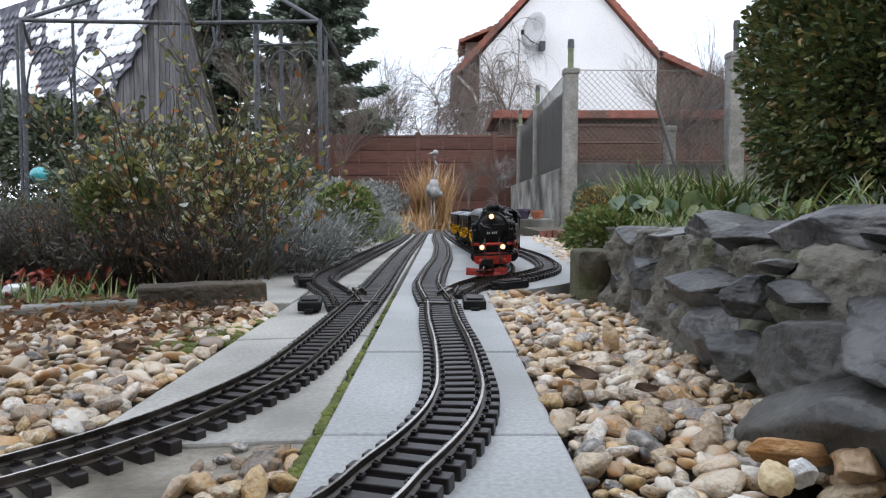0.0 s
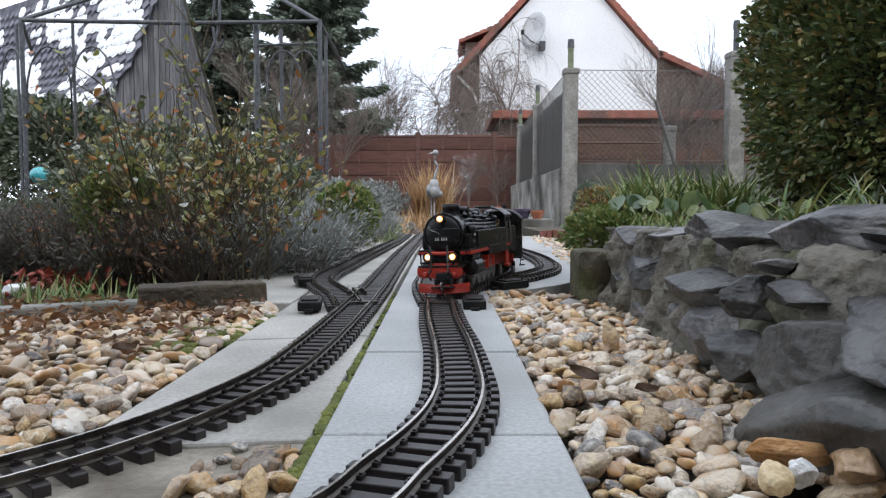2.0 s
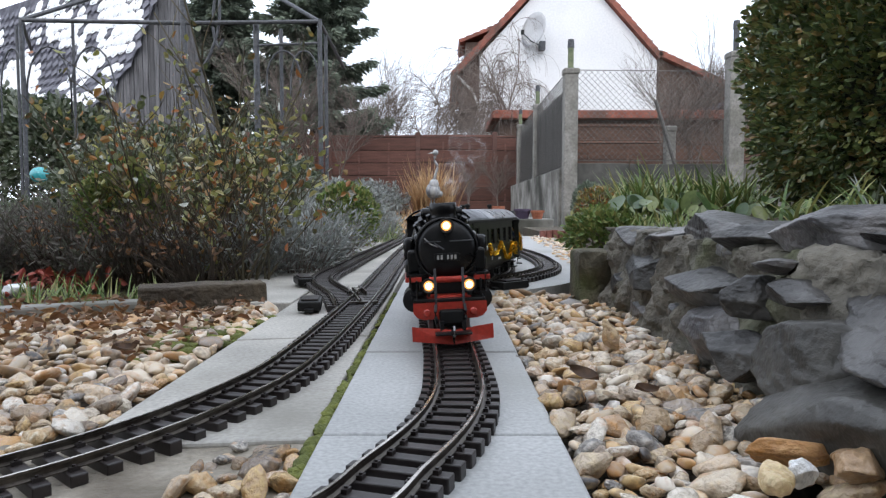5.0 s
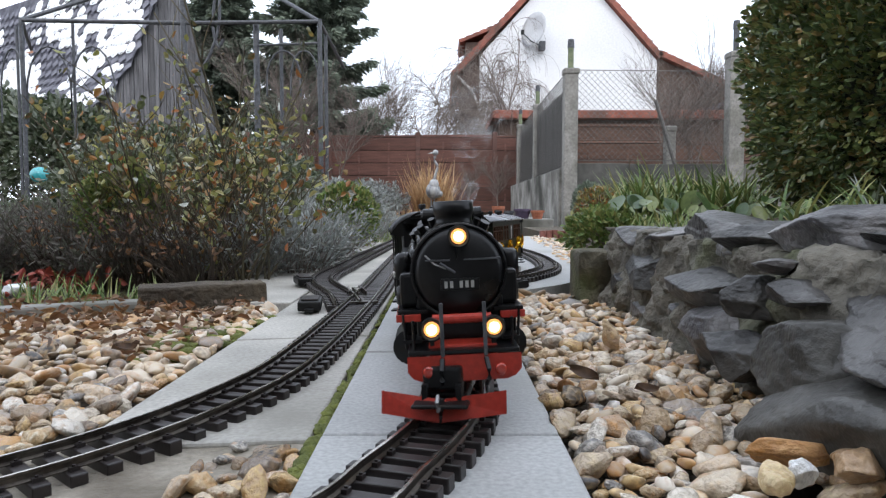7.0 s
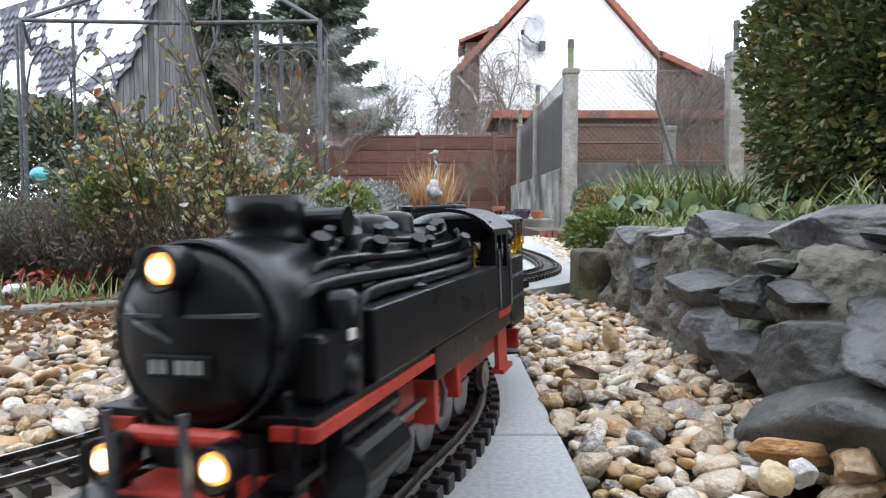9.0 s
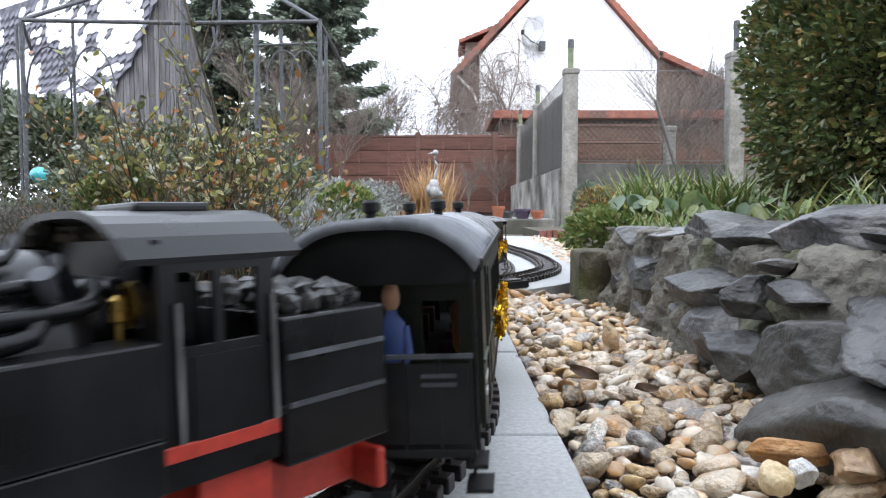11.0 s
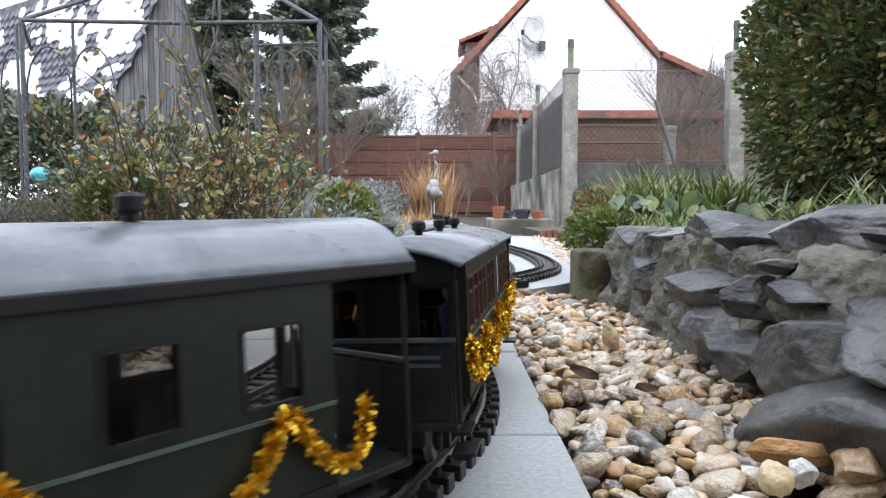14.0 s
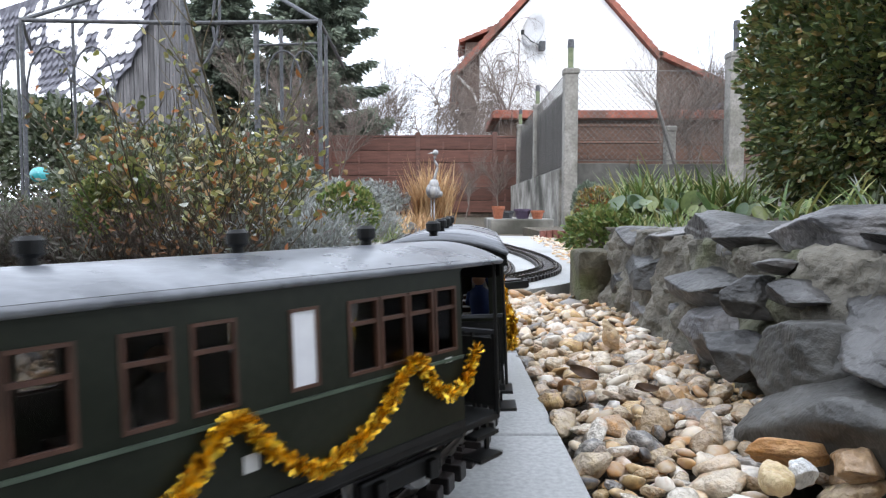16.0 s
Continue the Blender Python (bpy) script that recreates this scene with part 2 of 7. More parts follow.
def smooth_path(ctrl, step):
    """A Catmull-Rom line through the control points, at even steps."""
    c = [Vector(p) for p in ctrl]
    c = [c[0] * 2 - c[1]] + c + [c[-1] * 2 - c[-2]]
    fine = []
    for a, b, d, e in zip(c, c[1:], c[2:], c[3:]):
        for k in range(40):
            t = k / 40
            fine.append(0.5 * ((2 * b) + (d - a) * t + (2 * a - 5 * b + 4 * d - e) * t * t + (3 * b - a - 3 * d + e) * t ** 3))
    fine.append(c[-2])
    out, acc = [fine[0].copy()], 0.0
    for p, q in zip(fine, fine[1:]):
        seg = (q - p).length
        while acc + seg >= step:
            k = (step - acc) / seg
            p = p + (q - p) * k
            out.append(p.copy())
            seg, acc = (q - p).length, 0.0
        acc += seg
    return out


# ---------------------------------------------------------------- ground and slabs
RAILTOP = 0.020
ground = raw("ground", [(-400, -60, -0.045), (400, -60, -0.045), (400, 900, -0.045), (-400, 900, -0.045)], [(0, 1, 2, 3)], M_EARTH)
tagged(ground, "damp dark garden soil reaching far off", "ground", kind="structure")


def slab_row(name, label, quads, mat):
    t = thing(name, label, "paving", kind="structure")
    for x0, x1, y0, y1, dz, roll in quads:
        bm = boxed(-(x1 - x0) / 2, (x1 - x0) / 2, y0 + 0.0015, y1 - 0.0015, -0.045, 0, bevel=0.003)
        ob = part("slab", bm, mat, t)
        ob.matrix_world = pose((x0 + x1) / 2, 0, dz, 0, roll, 0)
    return t


RIGHT = [(-0.107, 0.103, a, b, z, 0) for a, b, z in ((-0.3, 0.02, 0), (0.02, 0.30, 0.0), (0.30, 0.585, 0.0005), (0.585, 0.925, 0), (0.925, 1.51, 0.0008), (1.51, 2.1, 0), (2.1, 2.7, 0), (2.7, 3.3, 0), (3.3, 3.9, 0), (3.9, 5.0, 0))]
slab_row("pavement_1", "row of pale wet concrete slabs under the track", RIGHT, M_SLAB)
LEFT = [(-0.325, -0.117, a, b, z - 0.003, -2.0) for a, b, z in ((0.575, 1.05, -0.002), (1.05, 1.65, -0.001), (1.65, 2.3, 0), (2.3, 2.9, 0), (2.9, 3.5, 0), (3.5, 5.0, 0))]
slab_row("pavement_2", "row of weathered concrete slabs with a mossy joint", LEFT, M_SLABL)

# unseen wall added behind the camera to block sky light from that side
ob = new("wall_back", mesh_of(boxed(-14, 14, -3.9, -3.6, -0.1, 5.2), "wall_back", M_CONC))
tagged(ob, "unseen grey wall added behind the camera to block skylight", "wall", kind="structure")

# ---------------------------------------------------------------- tracks


def side_of(pts, i):
    d = (pts[min(i + 1, len(pts) - 1)] - pts[max(i - 1, 0)]).normalized()
    return d, Vector((d.y, -d.x, 0)).normalized()


SLEEPER = None


def make_track(ctrl, label, group="garden railway tracks", cant=0.0):
    """Rails and sleepers along control points at rail-head height."""
    global SLEEPER
    t = thing("railway_track", label, "track", group)
    pts = smooth_path(ctrl, 0.010)
    for s in (-1, 1):
        off = [p + side_of(pts, i)[1] * (0.0238 * s) + Vector((0, 0, 0.0238 * s * math.sin(radians(cant)))) for i, p in enumerate(pts)]
        prof = [(-0.0035, -0.0085), (-0.0035, -0.0075), (-0.0007, -0.006), (-0.0007, -0.0028), (-0.0015, -0.002), (-0.0013, 0), (0.0013, 0), (0.0015, -0.002), (0.0007, -0.0028), (0.0007, -0.006), (0.0035, -0.0075), (0.0035, -0.0085)]
        bm = sweep(bmesh.new(), off, prof, [0, 0, 0, 0, 0, 1, 0, 0, 0, 0, 0, 0])
        part("rail", bm, [M_RAIL, M_RAILTOP], t)
    if SLEEPER is None:
        bm = boxed(-0.0405, 0.0405, -0.0065, 0.0065, -0.0205, -0.0085, bevel=0.0012)
        for s in (-1, 1):
            for k in (-1, 1):
                box(bm, s * 0.0238 + k * 0.0058 - 0.0022, s * 0.0238 + k * 0.0058 + 0.0022, -0.0035, 0.0035, -0.0085, -0.0052)
                rod(bm, (s * 0.0238 + k * 0.0058, 0, -0.0052), (s * 0.0238 + k * 0.0058, 0, -0.0038), 0.0014, 6)
        SLEEPER = mesh_of(bm, "sleeper", M_SLEEPER)
    ties = smooth_path(ctrl, 0.0245)
    for i, p in enumerate(ties):
        d, s = side_of(ties, i)
        ob = part("sleeper", SLEEPER, None, t)
        ob.matrix_world = Matrix.Translation(p) @ Matrix.Rotation(math.atan2(d.y, d.x) - math.pi / 2, 4, "Z") @ Matrix.Rotation(-radians(cant), 4, "Y")
    return t


Z = RAILTOP
MAIN = [(-0.624, -0.50, Z), (-0.425, -0.09, Z), (-0.256, 0.17, Z), (-0.081, 0.37, Z), (-0.033, 0.475, Z), (0.000, 0.57, Z), (0.0155, 0.66, Z), (0.0175, 0.76, Z), (0.0125, 0.92, Z), (0.000, 1.12, Z), (-0.006, 1.32, Z)]
THROUGH = [(0.019, 1.46, Z), (0.056, 1.60, Z), (0.112, 1.75, Z), (0.165, 1.95, Z), (0.190, 2.2, Z), (0.187, 2.5, Z), (0.152, 2.92, Z), (0.098, 3.66, Z), (0.05, 4.6, Z), (0.03, 5.4, Z)]
BRANCH = [(0.105, 1.66, Z), (0.171, 1.765, Z), (0.255, 1.905, Z), (0.318, 2.06, Z), (0.350, 2.28, Z), (0.352, 2.58, Z), (0.325, 2.92, Z), (0.232, 3.66, Z), (0.119, 4.60, Z), (0.06, 5.2, Z)]
make_track(MAIN, "model railway track on brown-black sleepers curving by", cant=1.0)
make_track(THROUGH, "model railway track the train comes along")
make_track(BRANCH, "diverging model railway track with tight curve")
make_track([(-0.010, 1.345, Z), (-0.030, 1.55, Z), (-0.035, 1.70, Z), (-0.024, 2.07, Z), (-0.004, 2.57, Z), (-0.006, 3.37, Z), (-0.03, 4.16, Z), (-0.03, 4.9, Z)], "straight model railway track beyond the turnout")
ZL = 0.018
LEFTLINE = [(-0.60, 0.27, 0.003), (-0.44, 0.385, 0.005), (-0.330, 0.494, 0.007), (-0.269, 0.570, 0.010), (-0.222, 0.665, 0.013), (-0.191, 0.776, 0.015), (-0.177, 0.915, 0.017), (-0.170, 1.08, ZL), (-0.165, 1.30, ZL), (-0.162, 1.60, ZL), (-0.165, 2.07, ZL), (-0.166, 2.92, ZL), (-0.154, 4.0, ZL), (-0.15, 4.9, ZL)]
make_track(LEFTLINE, "model railway track curving off over old slabs")
make_track([(-0.185, 1.31, ZL), (-0.225, 1.47, ZL), (-0.292, 1.66, ZL), (-0.322, 1.80, ZL), (-0.328, 1.95, ZL), (-0.318, 2.2, ZL), (-0.309, 2.57, ZL), (-0.273, 3.49, ZL), (-0.262, 4.0, ZL), (-0.26, 4.8, ZL)], "diverging model railway track beside the shrubs")

# ---------------------------------------------------------------- the train
ROUTE = smooth_path(MAIN + THROUGH, 0.002)
ROUTE_LENGTH = (len(ROUTE) - 1) * 0.002
# way of the locomotive's middle from the far end of the line, time by time
RUN_T = (0.0, 2.0, 3.0, 4.0, 6.5, 7.0, 7.5, 8.0, 8.5, 9.0, 11.5, 12.0, 12.5, 13.0, 13.5, 14.0, 14.5, 15.0, 15.5, 16.0)
RUN_S = (3.408, 3.785, 3.955, 4.130, 4.522, 4.610, 4.701, 4.781, 4.862, 4.943, 5.388, 5.464, 5.541, 5.621, 5.709, 5.798, 5.886, 5.968, 6.058, 6.151)


def run(t):
    """Metres travelled at a time, eased from mark to mark."""
    i = max(k for k in range(len(RUN_T) - 1) if RUN_T[k] <= t)
    v = [(RUN_S[min(k + 1, len(RUN_T) - 1)] - RUN_S[max(k - 1, 0)]) / (RUN_T[min(k + 1, len(RUN_T) - 1)] - RUN_T[max(k - 1, 0)]) for k in (i, i + 1)]
    h = RUN_T[i + 1] - RUN_T[i]
    u = (t - RUN_T[i]) / h
    return (2 * u ** 3 - 3 * u * u + 1) * RUN_S[i] + (u ** 3 - 2 * u * u + u) * h * v[0] + (3 * u * u - 2 * u ** 3) * RUN_S[i + 1] + (u ** 3 - u * u) * h * v[1]


def route(s):
    """The place s metres along the line from its far end."""
    k = min(max((ROUTE_LENGTH - s) / 0.002, 0), len(ROUTE) - 1.001)
    i = int(k)
    return ROUTE[i].lerp(ROUTE[i + 1], k - i)


def on_route(s, front, back):
    """A vehicle with its bogies ahead and behind, leaning into the bend."""
    a, b = route(s + front), route(s - back)
    d = a - b
    lean = radians(2.5) * min(max((s - 2.75) / 0.5, 0), 1)
    return Matrix.Translation(a.lerp(b, front / (front + back))) @ Matrix.Rotation(math.atan2(d.y, d.x) - math.pi / 2, 4, "Z") @ Matrix.Rotation(lean, 4, "Y")


TIMES = [i * 0.2 for i in range(81)]
RIDES, TRUCK = [], []


def wheel_mesh(r, w, mat, tyre):
    bm = bmesh.new()
    m = Matrix.Rotation(math.pi / 2, 4, "Y")
    lathe(bm, [(r * 0.78, -w / 2), (r, -w / 2), (r * 1.0, w / 2 - w * 0.25), (r * 1.1, w / 2 - w * 0.2), (r * 1.1, w / 2), (r * 0.78, w / 2)], 24, m)
    for f in bm.faces:
        f.material_index = 1
    for k in range(10):
        a = 2 * math.pi * k / 10
        rod(bm, (0, 0, 0), (0, math.cos(a) * r * 0.85, math.sin(a) * r * 0.85), r * 0.06, 6)
    rod(bm, (-w * 0.5, 0, 0), (w * 0.5, 0, 0), r * 0.24, 12)
    rod(bm, (w * 0.55, r * 0.5, 0), (-w * 0.55, r * 0.5, 0), r * 0.13, 8)
    return mesh_of(bm, "wheel", [mat, tyre])


def arch(bm, w, z0, z1, y0, y1, t, n=14, power=3.4):
    """An arched roof shell: half width w, eaves at z0, crown at z1."""
    up, lo = [], []
    for y in (y0, y1):
        a, b = [], []
        for i in range(n + 1):
            u = -1 + 2 * i / n
            h = (1 - abs(u) ** power) * (z1 - z0)
            a.append(bm.verts.new((u * w, y, z0 + h)))
            b.append(bm.verts.new((u * (w - t * 0.6), y, z0 + h * 0.97 - t)))
        up.append(a)
        lo.append(b)
    for i in range(n):
        bm.faces.new((up[0][i], up[0][i + 1], up[1][i + 1], up[1][i]))
        bm.faces.new((lo[0][i + 1], lo[0][i], lo[1][i], lo[1][i + 1]))
        for k in (0, 1):
            q = (up[k][i], up[k][i + 1], lo[k][i + 1], lo[k][i])
            bm.faces.new(q if k else q[::-1])
    for i in (0, n):
        bm.faces.new((up[0][i], up[1][i], lo[1][i], lo[0][i]))
    bmesh.ops.recalc_face_normals(bm, faces=bm.faces)
    return bm


def build_loco():
    t = thing("steam_locomotive", "black and red model steam tank locomotive with lit headlamps", "locomotive")
    # frame and running boards
    part("frame", boxed(-0.03, 0.03, -0.238, 0.235, 0.030, 0.060, bevel=0.002), M_RED, t, "red frame")
    bm = bmesh.new()
    for s in (-1, 1):
        box(bm, s * 0.030, s * 0.057, -0.20, 0.213, 0.0845, 0.0885, bevel=0.0006)
    box(bm, -0.03, 0.03, 0.13, 0.209, 0.0845, 0.0885)
    part("running_board", bm, M_BLACK, t)
    for s in (-1, 1):
        part("edge_strip", boxed(s * 0.0545, s * 0.0585, -0.168, 0.2135, 0.078, 0.0846, bevel=0.0006), M_RED, t, "red valance strip")
    for s in (-1, 1):
        part("edge_strip", boxed(s * 0.036, s * 0.0575, 0.2085, 0.2145, 0.078, 0.0846, bevel=0.0006), M_RED, t, "red valance strip")
    # front platform, buffer beam, plough
    part("front_platform", boxed(-0.048, 0.048, 0.205, 0.246, 0.0535, 0.0575, bevel=0.001), M_BLACK, t)
    bm = bmesh.new()
    outline = [(-0.049, 0.0535), (-0.049, 0.040), (-0.044, 0.034), (-0.036, 0.031), (0.036, 0.031), (0.044, 0.034), (0.049, 0.040), (0.049, 0.0535)]
    f = bm.faces.new([bm.verts.new((x, 0.2475, z)) for x, z in outline])
    bmesh.ops.solidify(bm, geom=[f], thickness=0.006)
    bmesh.ops.recalc_face_normals(bm, faces=bm.faces)
    part("buffer_beam", bm, M_RED, t, "red buffer beam")
    for s in (-1, 1):
        part("beam_marker", lathe(bmesh.new(), [(0.0050, 0), (0.0054, 0.0015), (0.0048, 0.0035), (0.0024, 0.0040), (0.0002, 0.0038)], 16, Matrix.Translation((s * 0.031, 0.2475, 0.040)) @ Matrix.Rotation(-math.pi / 2, 4, "X")), M_MARKER, t, "glossy red tail light", smooth=True)
    # plough and coupler on the leading truck
    truck = part("leading_truck", boxed(-0.020, 0.020, -0.030, 0.052, 0.010, 0.020, bevel=0.002), M_BLACK, t, "black leading truck with plough")
    part("coupler_tray", boxed(-0.024, 0.024, 0.056, 0.082, 0.0135, 0.017, bevel=0.002), M_BLACK, truck)
    part("coupler", boxed(-0.017, 0.017, 0.046, 0.060, 0.024, 0.044, bevel=0.003), M_BLACK, truck)
    part("coupler_hook", tube(bmesh.new(), [(0, 0.060, 0.016), (0, 0.086, 0.014), (0, 0.090, 0.022), (0, 0.084, 0.026)], 0.0016, 6), M_STEEL, truck)
    part("sloping_plate", boxed(-0.029, 0.029, 0.206, 0.209, 0.0575, 0.079), M_BLACK, t)
    part("cross_bar", rodded((-0.026, 0.226, 0.0815), (0.026, 0.226, 0.0815), 0.0042, 12), M_RED, t)
    for s in (-1, 1):
        bm = bmesh.new()
        vs = [bm.verts.new(p) for p in ((s * 0.001, 0.076, 0.001), (s * 0.054, 0.060, 0.004), (s * 0.054, 0.056, 0.023), (s * 0.003, 0.068, 0.019))]
        f = bm.faces.new(vs if s > 0 else vs[::-1])
        bmesh.ops.solidify(bm, geom=[f], thickness=0.003)
        part("snow_plough", bm, M_RED, truck, "red snow plough blade")
        part("plough_bracket", boxed(s * 0.012, s * 0.017, 0.046, 0.066, 0.008, 0.03), M_BLACK, truck)
        # upright lamp irons and step rails
        part("lamp_iron", boxed(s * 0.0185 - 0.0017, s * 0.0185 + 0.0017, 0.2455, 0.2485, 0.052, 0.0985, bevel=0.0005), M_IRON, t)
        part("hand_pole", rodded((s * 0.043, 0.238, 0.055), (s * 0.043, 0.238, 0.083), 0.0013, 8), M_BLACK, t)
        part("hose", tube(bmesh.new(), [(s * 0.019, 0.2475, 0.050), (s * 0.020, 0.256, 0.042), (s * 0.020, 0.256, 0.034), (s * 0.019, 0.248, 0.028)], 0.0022, 8), M_BLACK, t)
        part("front_step", boxed(s * 0.036, s * 0.052, 0.196, 0.222, 0.060, 0.063), M_BLACK, t)
        bm = bmesh.new()
        for y in (0.197, 0.219):
            rod(bm, (s * 0.050, y, 0.055), (s * 0.052, y, 0.086), 0.0012, 6)
        part("ladder_rail", bm, M_BLACK, t)
    # lamps
    for x, y, z in ((-0.0271, 0.238, 0.0751), (0.0271, 0.238, 0.0751), (0.0, 0.230, 0.1544)):
        bm = lathe(bmesh.new(), [(0.004, -0.012), (0.009, -0.010), (0.0098, 0.003), (0.0102, 0.006), (0.0086, 0.006), (0.0076, 0.001)], 20, Matrix.Translation((x, y, z)) @ Matrix.Rotation(-math.pi / 2, 4, "X"))
        lamp = part("headlamp", bm, M_BLACK, t, smooth=True)
        bm = lathe(bmesh.new(), [(0.0002, 0.0046), (0.004, 0.0042), (0.0068, 0.0025), (0.0068, 0.0015), (0.0002, 0.0015)], 20, Matrix.Translation((x, y, z)) @ Matrix.Rotation(-math.pi / 2, 4, "X"))
        part("lens", bm, M_LAMP, lamp, "warm lit lens", smooth=True)
        bm = lathe(bmesh.new(), [(0.0002, 0.0070), (0.0030, 0.0062), (0.0046, 0.0040), (0.0002, 0.0038)], 16, Matrix.Translation((x, y, z)) @ Matrix.Rotation(-math.pi / 2, 4, "X"))
        part("bulb", bm, M_BULB, lamp, "bright bulb", smooth=True)
        bm = boxed(x - 0.002, x + 0.002, y - 0.009, y - 0.004, z - 0.021, z - 0.008)
        part("lamp_bracket", bm, M_BLACK, t)
    # boiler and smokebox
    ax = Matrix.Translation((0, 0.012, 0.122)) @ Matrix.Rotation(-math.pi / 2, 4, "X")
    prof = [(0.040, -0.11), (0.041, -0.10), (0.041, 0.09), (0.0425, 0.091), (0.0425, 0.098), (0.041, 0.099), (0.041, 0.125), (0.0435, 0.126), (0.0438, 0.196), (0.0432, 0.199), (0.041, 0.201)]
    part("boiler", lathe(bmesh.new(), prof, 40, ax), M_BLACK, t, "black boiler barrel", smooth=True)
    part("smokebox_door", lathe(bmesh.new(), [(0.040, 0.200), (0.040, 0.203), (0.035, 0.2065), (0.022, 0.2105), (0.008, 0.2125), (0.0002, 0.213)], 40, ax), M_BLACK, t, smooth=True)
    rim = []
    for i in range(41):
        a = 2 * math.pi * i / 40
        rim.append((0.0425 * math.cos(a), 0.2135, 0.122 + 0.0425 * math.sin(a)))
    part("smokebox_ring", tube(bmesh.new(), rim, 0.0016, 6), M_BLACK, t)
    part("hinge_bar", boxed(-0.037, -0.004, 0.2185, 0.2245, 0.1325, 0.1340), M_IRON, t)
    part("hinge_bar", boxed(0.008, 0.030, 0.2185, 0.2245, 0.1325, 0.1340), M_IRON, t)
    part("door_handle", rodded((0.004, 0.2245, 0.122), (0.017, 0.227, 0.131), 0.0012, 8), M_IRON, t)
    part("handrail", tube(bmesh.new(), [(0.012, 0.225, 0.126), (0.022, 0.2235, 0.130), (0.030, 0.220, 0.138)], 0.0009, 6), M_STEEL, t)
    # plate with bars for the number
    plate = part("number_plate", boxed(-0.017, 0.017, 0.2175, 0.2262, 0.1065, 0.117, bevel=0.0008), M_BLACK, t)
    for i, x in enumerate((0.0125, 0.0075, -0.001, -0.006, -0.011)):
        part("white_bar", boxed(x - 0.0014, x + 0.0014, 0.2260, 0.2268, 0.1087, 0.1147), M_DIM, plate)
    part("smokebox_saddle", boxed(-0.040, 0.040, 0.13, 0.205, 0.058, 0.098, bevel=0.003), M_BLACK, t)
    for s in (-1, 1):
        part("front_casing", boxed(s * 0.036, s * 0.0545, 0.152, 0.198, 0.0886, 0.121, bevel=0.004), M_BLACK, t, "black casing beside the smokebox")
    # chimney, domes, top fittings
    part("chimney", lathe(bmesh.new(), [(0.021, 0.160), (0.0185, 0.166), (0.0182, 0.172), (0.0196, 0.1735), (0.0198, 0.1855), (0.0160, 0.1858), (0.015, 0.176)], 28, Matrix.Translation((0, 0.151, 0))), M_BLACK, t, smooth=True)
    part("preheater", rodded((-0.030, 0.116, 0.1705), (0.030, 0.116, 0.1705), 0.0085, 18), M_BLACK, t)
    for y, r, h in ((0.075, 0.017, 0.1765), (0.028, 0.019, 0.1745), (-0.022, 0.0165, 0.1765)):
        part("dome", lathe(bmesh.new(), [(r * 1.2, 0.155), (r, 0.162), (r, h - 0.005), (r * 0.8, h - 0.0015), (r * 0.3, h), (0.0002, h + 0.0003)], 24, Matrix.Translation((0, y, 0))), M_BLACK, t, smooth=True)
    part("turbo_generator", rodded((0.012, 0.100, 0.170), (0.032, 0.100, 0.168), 0.008, 14), M_BLACK, t)
    part("safety_valve", lathe(bmesh.new(), [(0.004, 0.160), (0.004, 0.176), (0.0055, 0.177), (0.0055, 0.180), (0.002, 0.181)], 12, Matrix.Translation((0, -0.055, 0))), M_BLACK, t)
    rnd = random.Random(4)
    for s in (-1, 1):
        # boiler pipes
        for zz, rr, y0, y1 in ((0.140, 0.0034, -0.10, 0.19), (0.150, 0.0026, -0.09, 0.17), (0.131, 0.0040, -0.08, 0.14), (0.158, 0.0022, -0.08, 0.10)):
            x = math.sqrt(max(0.0435 ** 2 - (zz - 0.122) ** 2, 0)) + 0.002
            pts = [(s * (x - 0.006), y0, zz + 0.01), (s * x, y0 + 0.012, zz), (s * (x + 0.001), (y0 + y1) / 2, zz + rnd.uniform(-0.003, 0.003)), (s * x, y1 - 0.014, zz), (s * (x - 0.003), y1, zz - 0.014)]
            part("pipe", tube(bmesh.new(), [tuple(p) for p in smooth_path(pts, 0.006)], rr, 8), M_BLACK, t, smooth=True)
        for k in range(12):
            y = -0.085 + 0.021 * k
            a = rnd.uniform(0.55, 1.1)
            c = (s * 0.0425 * math.cos(a), y, 0.122 + 0.0425 * math.sin(a))
            part("valve", rodded(c, (c[0] * 1.16, c[1] + 0.004, c[2] + 0.009), rnd.uniform(0.0032, 0.0058), 10), M_BLACK if k % 3 else M_IRON, t)
        part("air_pump", lathe(bmesh.new(), [(0.009, 0.089), (0.009, 0.105), (0.005, 0.107), (0.005, 0.112), (0.010, 0.114), (0.010, 0.134), (0.006, 0.138)], 16, Matrix.Translation((s * 0.050, 0.170, 0))), M_BLACK, t, smooth=True)
        part("white_tag", boxed(s * 0.059, s * 0.0605, 0.176, 0.182, 0.116, 0.121), M_WHITE, t, "small white tag")
        # side tank
        bm = bmesh.new()
        box(bm, s * 0.034, s * 0.0595, -0.115, 0.152, 0.0885, 0.1262, bevel=0.0014)
        tank = part("side_tank", bm, M_BLACK, t, "black side tank")
        part("tank_lower", boxed(s * 0.036, s * 0.0594, -0.115, 0.060, 0.067, 0.0884, bevel=0.001), M_BLACK, tank)
        part("filler_lid", lathe(bmesh.new(), [(0.008, 0.1254), (0.008, 0.1285), (0.003, 0.130)], 14, Matrix.Translation((s * 0.047, 0.060, 0))), M_BLACK, tank)
        for z in (0.078, 0.118):
            part("bracket", boxed(s * 0.0575, s * 0.0590, -0.098, -0.092, z - 0.002, z + 0.002), M_BLACK, tank)
